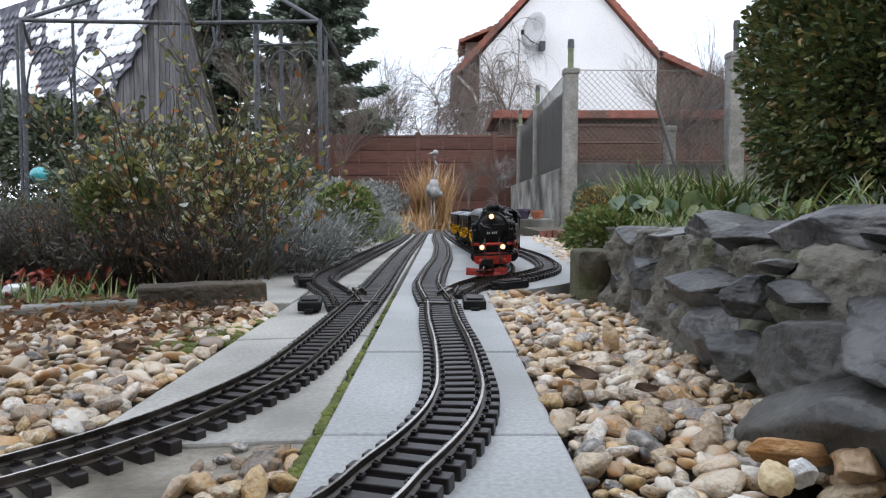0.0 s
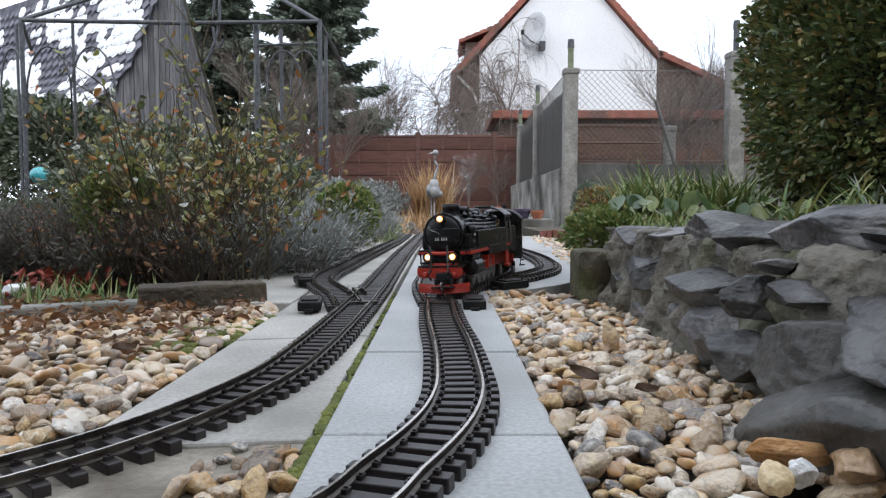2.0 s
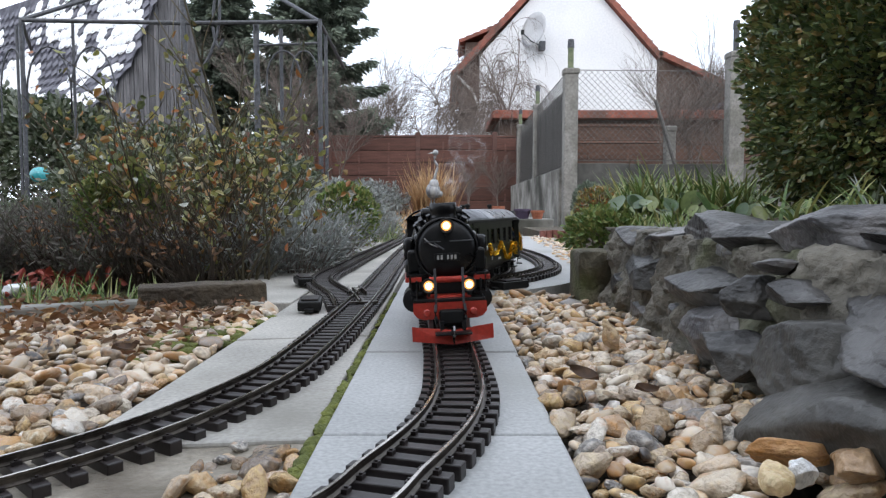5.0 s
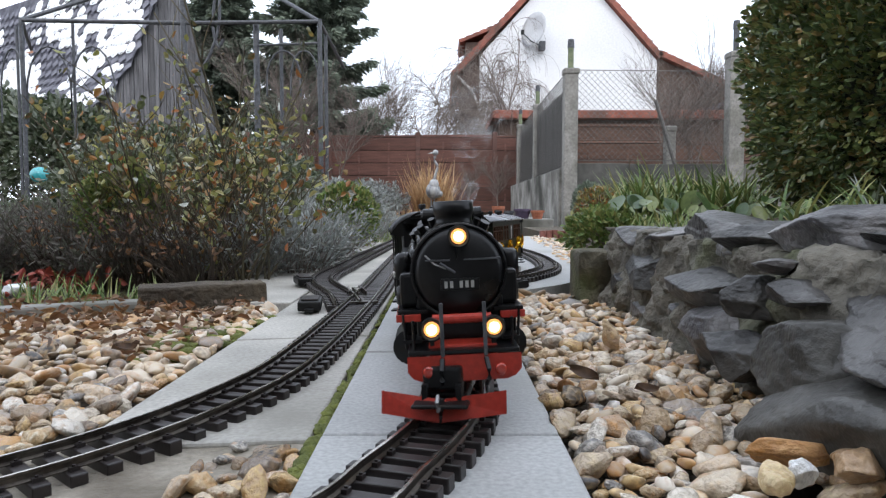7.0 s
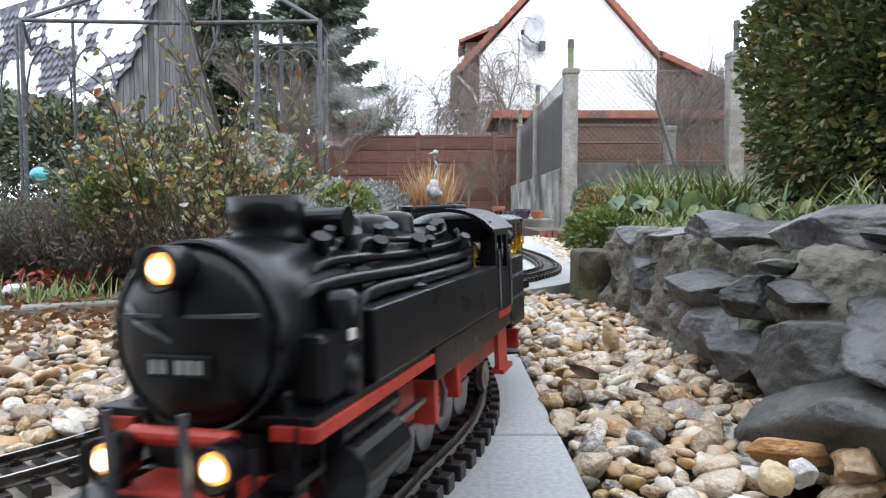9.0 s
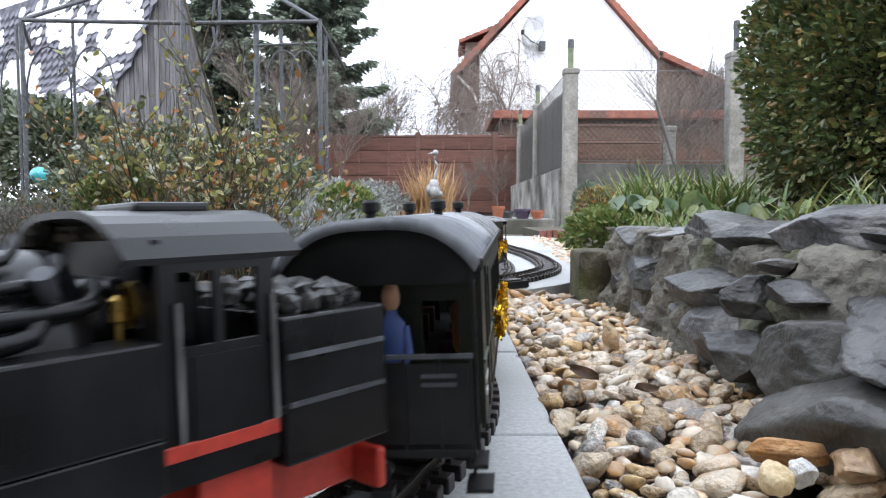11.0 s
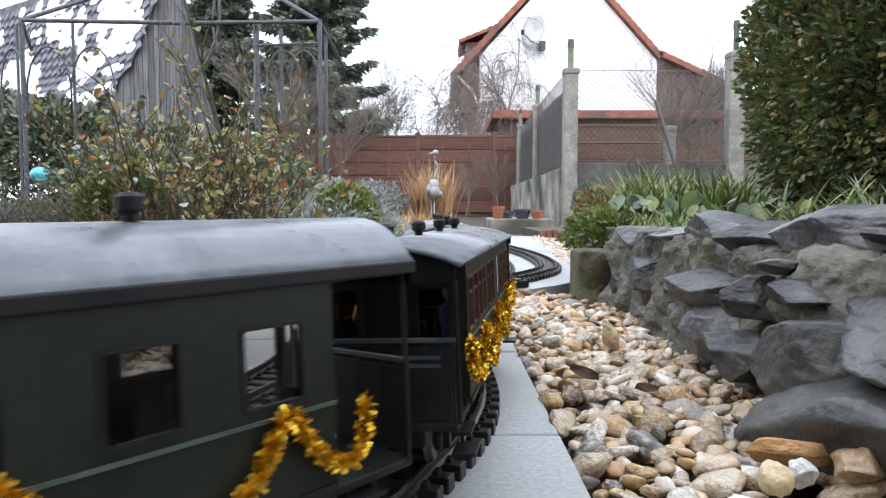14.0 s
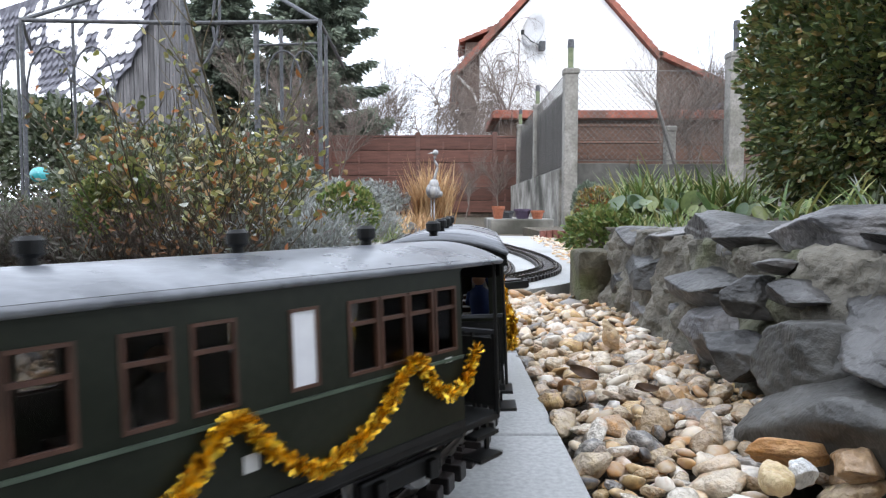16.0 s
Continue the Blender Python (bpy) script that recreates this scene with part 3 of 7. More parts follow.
        part("tag", boxed(s * 0.0573, s * 0.0582, -0.088, -0.080, 0.070, 0.0735), M_WHITE, tank)
        # cylinders and gear
        cyl = part("cylinder", rodded((s * 0.047, 0.118, 0.048), (s * 0.047, 0.176, 0.048), 0.0165, 22), M_BLACK, t, smooth=False)
        part("cylinder_cover", lathe(bmesh.new(), [(0.0172, 0.174), (0.0172, 0.178), (0.011, 0.181), (0.004, 0.184)], 20, Matrix.Translation((s * 0.047, 0, 0.048)) @ Matrix.Rotation(-math.pi / 2, 4, "X")), M_BLACK, cyl)
        part("valve_chest", rodded((s * 0.046, 0.112, 0.071), (s * 0.046, 0.182, 0.071), 0.0085, 16), M_BLACK, t)
        part("slide_bar", boxed(s * 0.045, s * 0.049, 0.050, 0.118, 0.051, 0.0545), M_STEEL, t)
        part("gear_bracket", boxed(s * 0.040, s * 0.055, 0.046, 0.053, 0.036, 0.083, bevel=0.001), M_RED, t, "red bracket")
        part("gear_bracket", boxed(s * 0.040, s * 0.055, -0.006, 0.002, 0.040, 0.083, bevel=0.001), M_RED, t, "red bracket")
        part("link", tube(bmesh.new(), [(s * 0.053, 0.035, 0.036), (s * 0.054, 0.030, 0.052), (s * 0.053, 0.034, 0.070)], 0.0022, 6), M_STEEL, t)
        part("rear_step", boxed(s * 0.046, s * 0.0575, -0.168, -0.130, 0.026, 0.030), M_RED, t, "red cab step")
        part("step_plate", boxed(s * 0.049, s * 0.053, -0.166, -0.132, 0.030, 0.079), M_RED, t)
        # cab side with a window opening
        bm = bmesh.new()
        x0, x1 = s * 0.0545, s * 0.0575
        box(bm, x0, x1, -0.168, -0.1155, 0.067, 0.122)
        box(bm, x0, x1, -0.168, -0.160, 0.122, 0.152)
        box(bm, x0, x1, -0.123, -0.1155, 0.122, 0.152)
        box(bm, x0, x1, -0.143, -0.139, 0.122, 0.152)
        box(bm, x0, x1, -0.168, -0.1155, 0.152, 0.160)
        side = part("cab_side", bm, M_BLACK, t)
        part("handrail", rodded((s * 0.0595, -0.122, 0.085), (s * 0.0595, -0.122, 0.140), 0.0011, 8), M_STEEL, side)
        part("handrail", rodded((s * 0.0595, -0.166, 0.085), (s * 0.0595, -0.166, 0.140), 0.0011, 8), M_STEEL, side)
        part("door_panel", boxed(s * 0.0574, s * 0.0584, -0.160, -0.128, 0.080, 0.118), M_BLACK, side)
    bm = bmesh.new()
    for s in (-1, 1):
        box(bm, s * 0.018, s * 0.0545, -0.1185, -0.1155, 0.1255, 0.130)
        box(bm, s * 0.044, s * 0.0545, -0.1185, -0.1155, 0.130, 0.158)
    box(bm, -0.0545, 0.0545, -0.1185, -0.1155, 0.148, 0.165)
    part("cab_front", bm, M_BLACK, t)
    for s in (-1, 1):
        bm = lathe(bmesh.new(), [(0.0095, 0), (0.0095, 0.002), (0.0075, 0.002), (0.0075, 0)], 20, Matrix.Translation((s * 0.034, -0.1155, 0.139)) @ Matrix.Rotation(-math.pi / 2, 4, "X"))
        part("cab_porthole", bm, M_BRASS, t, "brass-rimmed round window")
    part("whistle", lathe(bmesh.new(), [(0.0012, 0.1255), (0.0012, 0.133), (0.003, 0.134), (0.003, 0.142), (0.001, 0.144)], 10, Matrix.Translation((-0.040, -0.108, 0))), M_BRASS, t, "brass whistle")
    part("whistle", lathe(bmesh.new(), [(0.0012, 0.1255), (0.0012, 0.133), (0.003, 0.134), (0.003, 0.142), (0.001, 0.144)], 10, Matrix.Translation((0.040, -0.108, 0))), M_BRASS, t, "brass whistle")
    part("cab_roof", arch(bmesh.new(), 0.060, 0.158, 0.178, -0.182, -0.102, 0.0025), M_BLACK, t, smooth=False)
    part("roof_vent", boxed(-0.020, 0.020, -0.162, -0.126, 0.176, 0.1815, bevel=0.002), M_BLACK, t)
    part("cab_floor", boxed(-0.0545, 0.0545, -0.168, -0.118, 0.083, 0.087), M_BLACK, t)
    part("firebox", boxed(-0.030, 0.030, -0.150, -0.110, 0.087, 0.150, bevel=0.004), M_BLACK, t)
    part("cab_back", boxed(-0.0545, 0.0545, -0.1712, -0.1682, 0.087, 0.130), M_BLACK, t)
    bun = part("coal_bunker", boxed(-0.0575, 0.0575, -0.236, -0.1715, 0.060, 0.128, bevel=0.0015), M_BLACK, t)
    rnd = random.Random(9)
    bm = bmesh.new()
    for k in range(120):
        r = bmesh.ops.create_icosphere(bm, subdivisions=1, radius=rnd.uniform(0.004, 0.0075), matrix=Matrix.Translation((rnd.uniform(-0.048, 0.048), rnd.uniform(-0.229, -0.179), rnd.uniform(0.126, 0.137))))
        for v in r["verts"]:
            v.co += Vector((rnd.uniform(-1, 1), rnd.uniform(-1, 1), rnd.uniform(-1, 1))) * 0.0014
    part("coal", bm, M_ROCK, bun, "heap of coal")
    for s in (-1, 1):
        for z in (0.088, 0.110):
            part("bunker_strip", boxed(s * 0.0575, s * 0.0588, -0.234, -0.174, z - 0.0012, z + 0.0012), M_IRON, bun)
    part("rear_beam", boxed(-0.049, 0.049, -0.242, -0.2355, 0.028, 0.050, bevel=0.002), M_RED, t, "red buffer beam")
    for s in (-1, 1):
        part("bar", boxed(s * 0.012, s * 0.040, -0.2372, -0.2362, 0.108, 0.112), M_WHITE, bun)
    # wheels
    big, small = wheel_mesh(0.0215, 0.006, M_RED, M_STEEL), wheel_mesh(0.0135, 0.006, M_RED, M_STEEL)
    spin = []
    for s in (-1, 1):
        for i in range(5):
            w = part("driving_wheel", big, None, t, "red spoked driving wheel")
            spin.append((w, s * 0.0255, 0.09 - 0.045 * i, 0.0215))
        for y in (0.190, -0.175):
            w = part("carrying_wheel", small, None, t, "small red spoked wheel")
            spin.append((w, s * 0.0255, y, 0.0135))
        rodob = part("coupling_rod", boxed(s * 0.0300, s * 0.0325, -0.095, 0.095, -0.0025, 0.0025, bevel=0.0008), M_STEEL, t, "grey steel coupling rod")
        spin.append((rodob, 0, 0, None))
    RIDES.append((t, 0.0, 0.136, 0.180, spin))
    TRUCK.append(truck)
    return t


def wall_strip(bm, x0, x1, y0, y1, z0, z1, holes):
    """A wall along y with openings (ya, yb, za, zb)."""
    holes = sorted(holes)
    y = y0
    for a, b, za, zb in holes:
        if a > y:
            box(bm, x0, x1, y, a, z0, z1)
        box(bm, x0, x1, a, b, z0, za)
        box(bm, x0, x1, a, b, zb, z1)
        y = b
    if y1 > y:
        box(bm, x0, x1, y, y1, z0, z1)
    bmesh.ops.remove_doubles(bm, verts=bm.verts[:], dist=0.00002)
    return bm


def figure_mesh(coat, seated=True):
    """A toy figure as a plain shape."""
    bm = bmesh.new()
    lathe(bm, [(0.006, 0.0), (0.0085, 0.004), (0.0085, 0.016), (0.0098, 0.028), (0.0085, 0.036), (0.004, 0.039), (0.0035, 0.041)], 12)
    for v in bm.verts:
        v.co.y *= 0.7
    n0 = len(bm.faces)
    bmesh.ops.create_icosphere(bm, subdivisions=2, radius=0.0062, matrix=Matrix.Translation((0, 0, 0.0462)))
    bm.faces.ensure_lookup_table()
    for f in bm.faces[n0:]:
        f.material_index = 1
    for s in (-1, 1):
        tube(bm, [(s * 0.009, 0, 0.034), (s * 0.0115, 0.002, 0.024), (s * 0.008, 0.010, 0.020)], 0.0026, 6)
    return mesh_of(bm, "toy_figure", [coat, M_SKIN], True)


M_SKIN = material("painted plastic skin", (0.45, 0.24, 0.15), (0.55, 0.31, 0.20), 0.6, scale=60, bump=0)
M_COATS = [material("blue plastic coat", (0.020, 0.042, 0.14), (0.030, 0.058, 0.18), 0.6, scale=50, bump=0), material("red plastic coat", (0.45, 0.04, 0.03), (0.5, 0.06, 0.04), 0.6, scale=50, bump=0), material("grey plastic coat", (0.30, 0.29, 0.28), (0.42, 0.41, 0.40), 0.6, scale=50, bump=0), material("ochre plastic coat", (0.40, 0.18, 0.05), (0.48, 0.24, 0.08), 0.6, scale=50, bump=0)]
M_BROWN = material("brown window frame", (0.055, 0.022, 0.012), (0.085, 0.036, 0.02), 0.5, scale=40, bump=0.05)
M_BLIND = material("white paper blind", (0.70, 0.70, 0.72), (0.80, 0.80, 0.81), 0.8, scale=40, bump=0)
M_LGREEN = material("pale green trim", (0.045, 0.065, 0.045), (0.065, 0.088, 0.06), 0.5, scale=40, bump=0)
M_GRAM = material("dark coach underframe", (0.007, 0.007, 0.007), (0.014, 0.014, 0.0135), 0.5, scale=40, bump=0.1, dist=0.0004, spec=0.25)


def garland(t, pts, side, seed):
    """Tinsel along points: a core thread with bright strips all round."""
    rnd = random.Random(seed)
    line = smooth_path(pts, 0.0016)
    vs, fs = [], []
    for p in line:
        for k in range(11):
            a, b = rnd.uniform(0, 6.283), rnd.uniform(-1, 1)
            d = Vector((math.cos(a) * math.sqrt(1 - b * b), math.sin(a) * math.sqrt(1 - b * b), b))
            w = d.orthogonal().normalized() * 0.0007
            w.rotate(Matrix.Rotation(rnd.uniform(0, 6.28), 3, d))
            e = d * rnd.uniform(0.0042, 0.0062)
            n = len(vs)
            vs += [tuple(p - w), tuple(p + w), tuple(p + e + w * 1.2), tuple(p + e - w * 1.2)]
            fs.append((n, n + 1, n + 2, n + 3))
    return raw("tinsel_garland", vs, fs, M_TINSEL, t, "gold tinsel garland")


def build_coach(style, label, offset):
    t = thing("passenger_coach", label, "railway coach", "coaches of the train")
    L, body, rear, tail = (0.299, 0.2685, -0.1553, -0.2123) if style == 1 else (0.194, 0.1518, -0.184, -0.226)
    ends = {1: body, -1: -rear}
    mid = (L + tail) / 2
    eave, crown = (0.1495, 0.1735) if style == 1 else (0.1445, 0.1555)
    W = 0.0585 if style == 1 else 0.0565
    foot = 0.046
    part("floor", boxed(-0.054, 0.054, tail, L, 0.036, 0.041, bevel=0.001), M_GRAM, t)
    part("underframe", boxed(-0.030, 0.030, mid - 0.20, mid + 0.20, 0.022, 0.036, bevel=0.001), M_GRAM, t)
    roof = part("roof", arch(bmesh.new(), 0.0605, eave - 0.002, crown, tail, L, 0.006 if style == 1 else 0.0025, 28, 3.2 if style == 1 else 2.2), M_ROOF, t, "damp grey arched roof", smooth=True)
    if style == 1:
        # dark eave band, also standing in for the roof's shaded lower side
        for s in (-1, 1):
            part("gutter", boxed(s * 0.0585, s * 0.0615, tail, L, eave - 0.0075, eave - 0.0005, bevel=0.0012), M_GRAM, roof)
        vents = ((0.215, 0.018), (0.04, 0.018), (-0.08, -0.018), (0.12, -0.018))
        za, zb = 0.0895, 0.1262
        holes = [(0.182, 0.200, 0.084, 0.1315), (0.096, 0.109, za, zb), (0.042, 0.073, za, zb), (-0.0166, 0.0169, za, zb), (-0.0785, -0.0468, za, zb), (-0.1375, -0.105, za, zb)]
    else:
        vents = ((0.145, 0.0), (0.035, 0.0), (-0.065, 0.0), (-0.16, 0.0))
        za, zb = 0.0905, 0.1295
        holes = [(0.120, 0.146, za, zb), (0.0925, 0.1185, za, zb), (0.067, 0.091, za, zb), (0.0425, 0.0655, za, zb), (0.005, 0.026, za, zb), (-0.0245, -0.003, za, zb), (-0.0705, -0.053, za, zb), (-0.112, -0.090, za, zb), (-0.1345, -0.1135, za, zb), (-0.157, -0.136, za, zb), (-0.1785, -0.1585, za, zb)]
    for y, x in vents:
        zc = eave + (1 - abs(x / 0.0605) ** (3.2 if style == 1 else 2.2)) * (crown - eave) - 0.004
        part("roof_vent", lathe(bmesh.new(), [(0.0035, zc), (0.0035, zc + 0.007), (0.0062, zc + 0.009), (0.0062, zc + 0.0145), (0.004, zc + 0.0165)], 14, Matrix.Translation((x, y, 0))), M_GRAM, roof, "black roof ventilator", smooth=False)
    for s in (-1, 1):
        wall = part("side_wall", wall_strip(bmesh.new(), s * (W - 0.0035), s * W, rear, body, foot, eave, holes), M_GREEN, t, "dark green side wall")
        part("belt_rail", boxed(s * W, s * (W + 0.0012), rear, body, za - 0.0060, za - 0.0042), M_LGREEN, wall)
        part("cornice", boxed(s * W, s * (W + 0.001), rear, body, eave - 0.006, eave - 0.004), M_LGREEN if style == 1 else M_GREEN, wall)
        part("sill_board", boxed(s * (W - 0.001), s * (W + 0.001), rear, body, foot - 0.004, foot), M_GRAM, wall)
        for a, b, c, d in holes:
            bm = bmesh.new()
            fw = 0.0016
            box(bm, s * (W - 0.002), s * (W + 0.0008), a, a + fw, c, d)
            box(bm, s * (W - 0.002), s * (W + 0.0008), b - fw, b, c, d)
            box(bm, s * (W - 0.002), s * (W + 0.0008), a + fw, b - fw, c, c + fw)
            box(bm, s * (W - 0.002), s * (W + 0.0008), a + fw, b - fw, d - fw, d)
            if style == 2 and b - a > 0.018:
                box(bm, s * (W - 0.002), s * W, a + fw, b - fw, (c + d) / 2 + 0.006, (c + d) / 2 + 0.008)
            fr = part("window_frame", bm, M_BROWN if style == 2 else M_GRAM, wall)
            pane = part("pane", boxed(s * (W - 0.0022), s * (W - 0.0016), a + fw, b - fw, c + fw, d - fw), M_WINDOW, wall)
            pane.visible_shadow = False
        # doors, handles and small white panels
        if style == 1:
            for k in (-0.016, 0.016):
                part("door_edge", boxed(s * W, s * (W + 0.0008), 0.191 + k - 0.0010, 0.191 + k + 0.0010, 0.048, 0.134), M_GREEN, wall)
            part("vestibule_edge", boxed(s * (W - 0.003), s * (W + 0.0012), 0.2195, 0.2265, foot, eave - 0.004), M_GRAM, wall)
            part("door_handle", boxed(s * W, s * (W + 0.0025), 0.121, 0.127, 0.084, 0.087), M_LGREEN, wall)
            for y, z, w, h in ((0.034, 0.0735, 0.0055, 0.0045), (0.003, 0.0525, 0.004, 0.003), (-0.014, 0.052, 0.004, 0.003), (0.070, 0.056, 0.003, 0.003), (0.245, 0.070, 0.014, 0.0015), (0.250, 0.062, 0.007, 0.0015)):
                part("white_panel", boxed(s * W, s * (W + 0.0006), y - w, y + w, z - h, z + h), M_WHITE, wall)
        else:
            part("white_blind", boxed(s * (W - 0.0008), s * (W - 0.0002), -0.0695, -0.054, za + 0.0015, zb - 0.0015), M_BLIND, wall, "white window blind")
            for y, z, w, h in ((0.1264, 0.0785, 0.006, 0.0022), (0.1446, 0.0775, 0.006, 0.0022), (-0.0294, 0.064, 0.004, 0.004), (-0.1698, 0.0855, 0.003, 0.0014), (0.06, 0.064, 0.005, 0.004)):
                part("white_panel", boxed(s * W, s * (W + 0.0006), y - w, y + w, z - h, z + h), M_WHITE, wall)
        # bogie sides, wheels and steps
        for y in (mid + 0.135, mid - 0.135):
            part("bogie_frame", boxed(s * 0.030, s * 0.035, y - 0.036, y + 0.036, 0.009, 0.022, bevel=0.002), M_GRAM, t)
            for k in (-0.023, 0.023):
                part("axle_box", boxed(s * 0.034, s * 0.0395, y + k - 0.004, y + k + 0.004, 0.008, 0.020, bevel=0.001), M_GRAM, t)
        for y in (body + 0.019, rear - 0.019):
            part("step", boxed(s * 0.047, s * 0.0625, y - 0.012, y + 0.012, 0.016, 0.0185), M_GRAM, t)
            part("step", boxed(s * 0.050, s * 0.060, y - 0.012, y + 0.012, 0.030, 0.0325), M_GRAM, t)
            part("step_hanger", boxed(s * 0.050, s * 0.052, y - 0.012, y - 0.009, 0.018, 0.037), M_GRAM, t)
            py = (L - 0.004) if y > 0 else (tail + 0.004)
            part("roof_pillar", rodded((s * 0.055, py, 0.04), (s * 0.055, py, eave - 0.002), 0.0013, 8), M_GRAM, t)
    for e in (-1, 1):
        body = ends[e]
        # end wall with a door and two windows
        for s in (-1, 1):
            bm = bmesh.new()
            box(bm, s * 0.016, s * 0.022, e * (body - 0.003), e * body, 0.041, eave)
            box(bm, s * 0.022, s * 0.044, e * (body - 0.003), e * body, 0.041, 0.088)
            box(bm, s * 0.022, s * 0.044, e * (body - 0.003), e * body, 0.122, eave)
            box(bm, s * 0.044, s * 0.054, e * (body - 0.003), e * body, 0.041, eave)
            bmesh.ops.remove_doubles(bm, verts=bm.verts[:], dist=0.00002)
            part("end_wall", bm, M_GREEN, t)
        part("end_door", wall_strip(bmesh.new(), -0.016, 0.016, e * (body - 0.0025), e * (body - 0.0008), 0.041, eave, []), M_GREEN, t)
        # board closing the arch over the platform
        bm = bmesh.new()
        fy = (L - 0.003) if e > 0 else (tail + 0.003)
        ring = [(u / 10 * 0.059, eave - 0.004 + (crown - eave - 0.001) * (1 - abs(u / 10) ** (3.2 if style == 1 else 2.2))) for u in range(-10, 11)]
        f = bm.faces.new([bm.verts.new((x, fy, z)) for x, z in ring + [(0.059, eave - 0.012), (0.050, eave - 0.014), (-0.050, eave - 0.014), (-0.059, eave - 0.012)]])
        bmesh.ops.solidify(bm, geom=[f], thickness=0.002)
        bmesh.ops.recalc_face_normals(bm, faces=bm.faces)
        part("end_fascia", bm, M_GRAM, t, "dark board under the roof end")
        part("end_gable", boxed(-0.038, 0.038, e * (body - 0.003), e * body, eave - 0.004, eave + (crown - eave) * 0.5), M_GREEN, t)
        # platform railing with sheet panels
        y = (L - 0.002) if e > 0 else (tail + 0.002)
        for s in (-1, 1):
            part("railing_panel", boxed(s * 0.0155, s * 0.0505, y - 0.0008, y + 0.0008, 0.044, 0.090), M_GRAM, t, "black sheet railing")
        part("platform_gate", boxed(-0.0130, 0.0130, y - 0.0008, y + 0.0008, 0.044, 0.091), M_GRAM, t, "black sheet gate")
        part("railing", boxed(-0.054, 0.054, y - 0.0014, y + 0.0014, 0.093, 0.0955), M_IRON, t)
        for s in (-1, 1):
            for x in (0.014, 0.034, 0.052):
                part("railing_post", boxed(s * x - 0.001, s * x + 0.001, y - 0.0012, y + 0.0012, 0.041, 0.093), M_GRAM, t)
        for z in (0.082, 0.077):
            part("white_bar", boxed(-0.044, -0.024, y + e * 0.0008, y + e * 0.0014, z, z + 0.0024), M_IRON, t)
        part("brake_wheel", rodded((0.036, y - e * 0.006, 0.060), (0.036, y - e * 0.006, 0.106), 0.0014, 8), M_STEEL, t)
        part("buffer", rodded((0, y, 0.030), (0, y + e * 0.006, 0.030), 0.006, 14), M_GRAM, t)
        part("coupling", boxed(-0.006, 0.006, y - e * 0.002, y + e * 0.010, 0.014, 0.020), M_GRAM, t)
    # benches and toy riders
    for y in (mid - 0.125, mid - 0.075, mid - 0.025, mid + 0.025, mid + 0.075):
        for s in (-1, 1):
            part("bench", boxed(s * 0.014, s * 0.050, y - 0.008, y + 0.008, 0.041, 0.068, bevel=0.001), M_BROWN, t)
    rnd = random.Random(style * 7 + int(offset * 10))
    meshes = [figure_mesh(c) for c in M_COATS]
    for i, (x, y) in enumerate(((-0.036, -0.135), (-0.034, -0.085), (0.036, -0.035), (-0.035, 0.015), (0.036, 0.09), (-0.036, 0.115))):
        f = part("toy_figure", meshes[(i + 1 + style) % 4], None, t, "small seated toy figure")
        f.matrix_world = pose(x, y + mid, 0.067, 0, 0, rnd.uniform(0, 360))
    if style == 1:
        f = part("toy_figure", meshes[0], None, t, "toy conductor in a blue coat")
        f.matrix_world = pose(-0.006, 0.283, 0.058) @ Matrix.Diagonal((0.88, 0.88, 1.50, 1))
        spans = [(0.1005, 0.068), (0.1030, 0.078), (0.1065, 0.0905), (0.098, 0.082), (0.085, 0.0735), (0.060, 0.0655), (0.035, 0.068), (0.010, 0.080), (-0.008, 0.0905), (-0.024, 0.076), (-0.050, 0.055), (-0.080, 0.0485), (-0.105, 0.060), (-0.1240, 0.0855), (-0.138, 0.067), (-0.158, 0.055), (-0.168, 0.066), (-0.170, 0.083)]
    else:
        spans = [(0.1700, 0.074), (0.1735, 0.0905), (0.160, 0.068), (0.133, 0.0585), (0.108, 0.064), (0.0845, 0.0850), (0.068, 0.063), (0.052, 0.0495), (0.034, 0.050), (0.008, 0.062), (-0.0190, 0.0860), (-0.038, 0.068), (-0.058, 0.0535), (-0.074, 0.053), (-0.105, 0.066), (-0.1345, 0.0920), (-0.150, 0.074), (-0.167, 0.0662), (-0.180, 0.072), (-0.192, 0.0895)]
    for s in (-1, 1):
        garland(t, [(s * (W + 0.005), y, z) for y, z in spans], s, 3)
    wm = wheel_mesh(0.0155, 0.006, M_GRAM, M_STEEL)
    spin = []
    for s in (-1, 1):
        for y in (mid + 0.135, mid - 0.135):
            for k in (-0.023, 0.023):
                w = part("wheel", wm, None, t, "black coach wheel")
                spin.append((w, s * 0.0255, y + k, 0.0155))
    half = 0.168 if style == 1 else 0.148
    RIDES.append((t, offset, half, half, spin))
    return t


build_loco()
C1 = 0.543
build_coach(1, "dark green model coach with rounded wet roof and tinsel", C1)
build_coach(2, "dark green model coach with brown window frames and tinsel", C1 + 0.438)
build_coach(2, "dark green model coach with grey roof at the rear", C1 + 0.888)


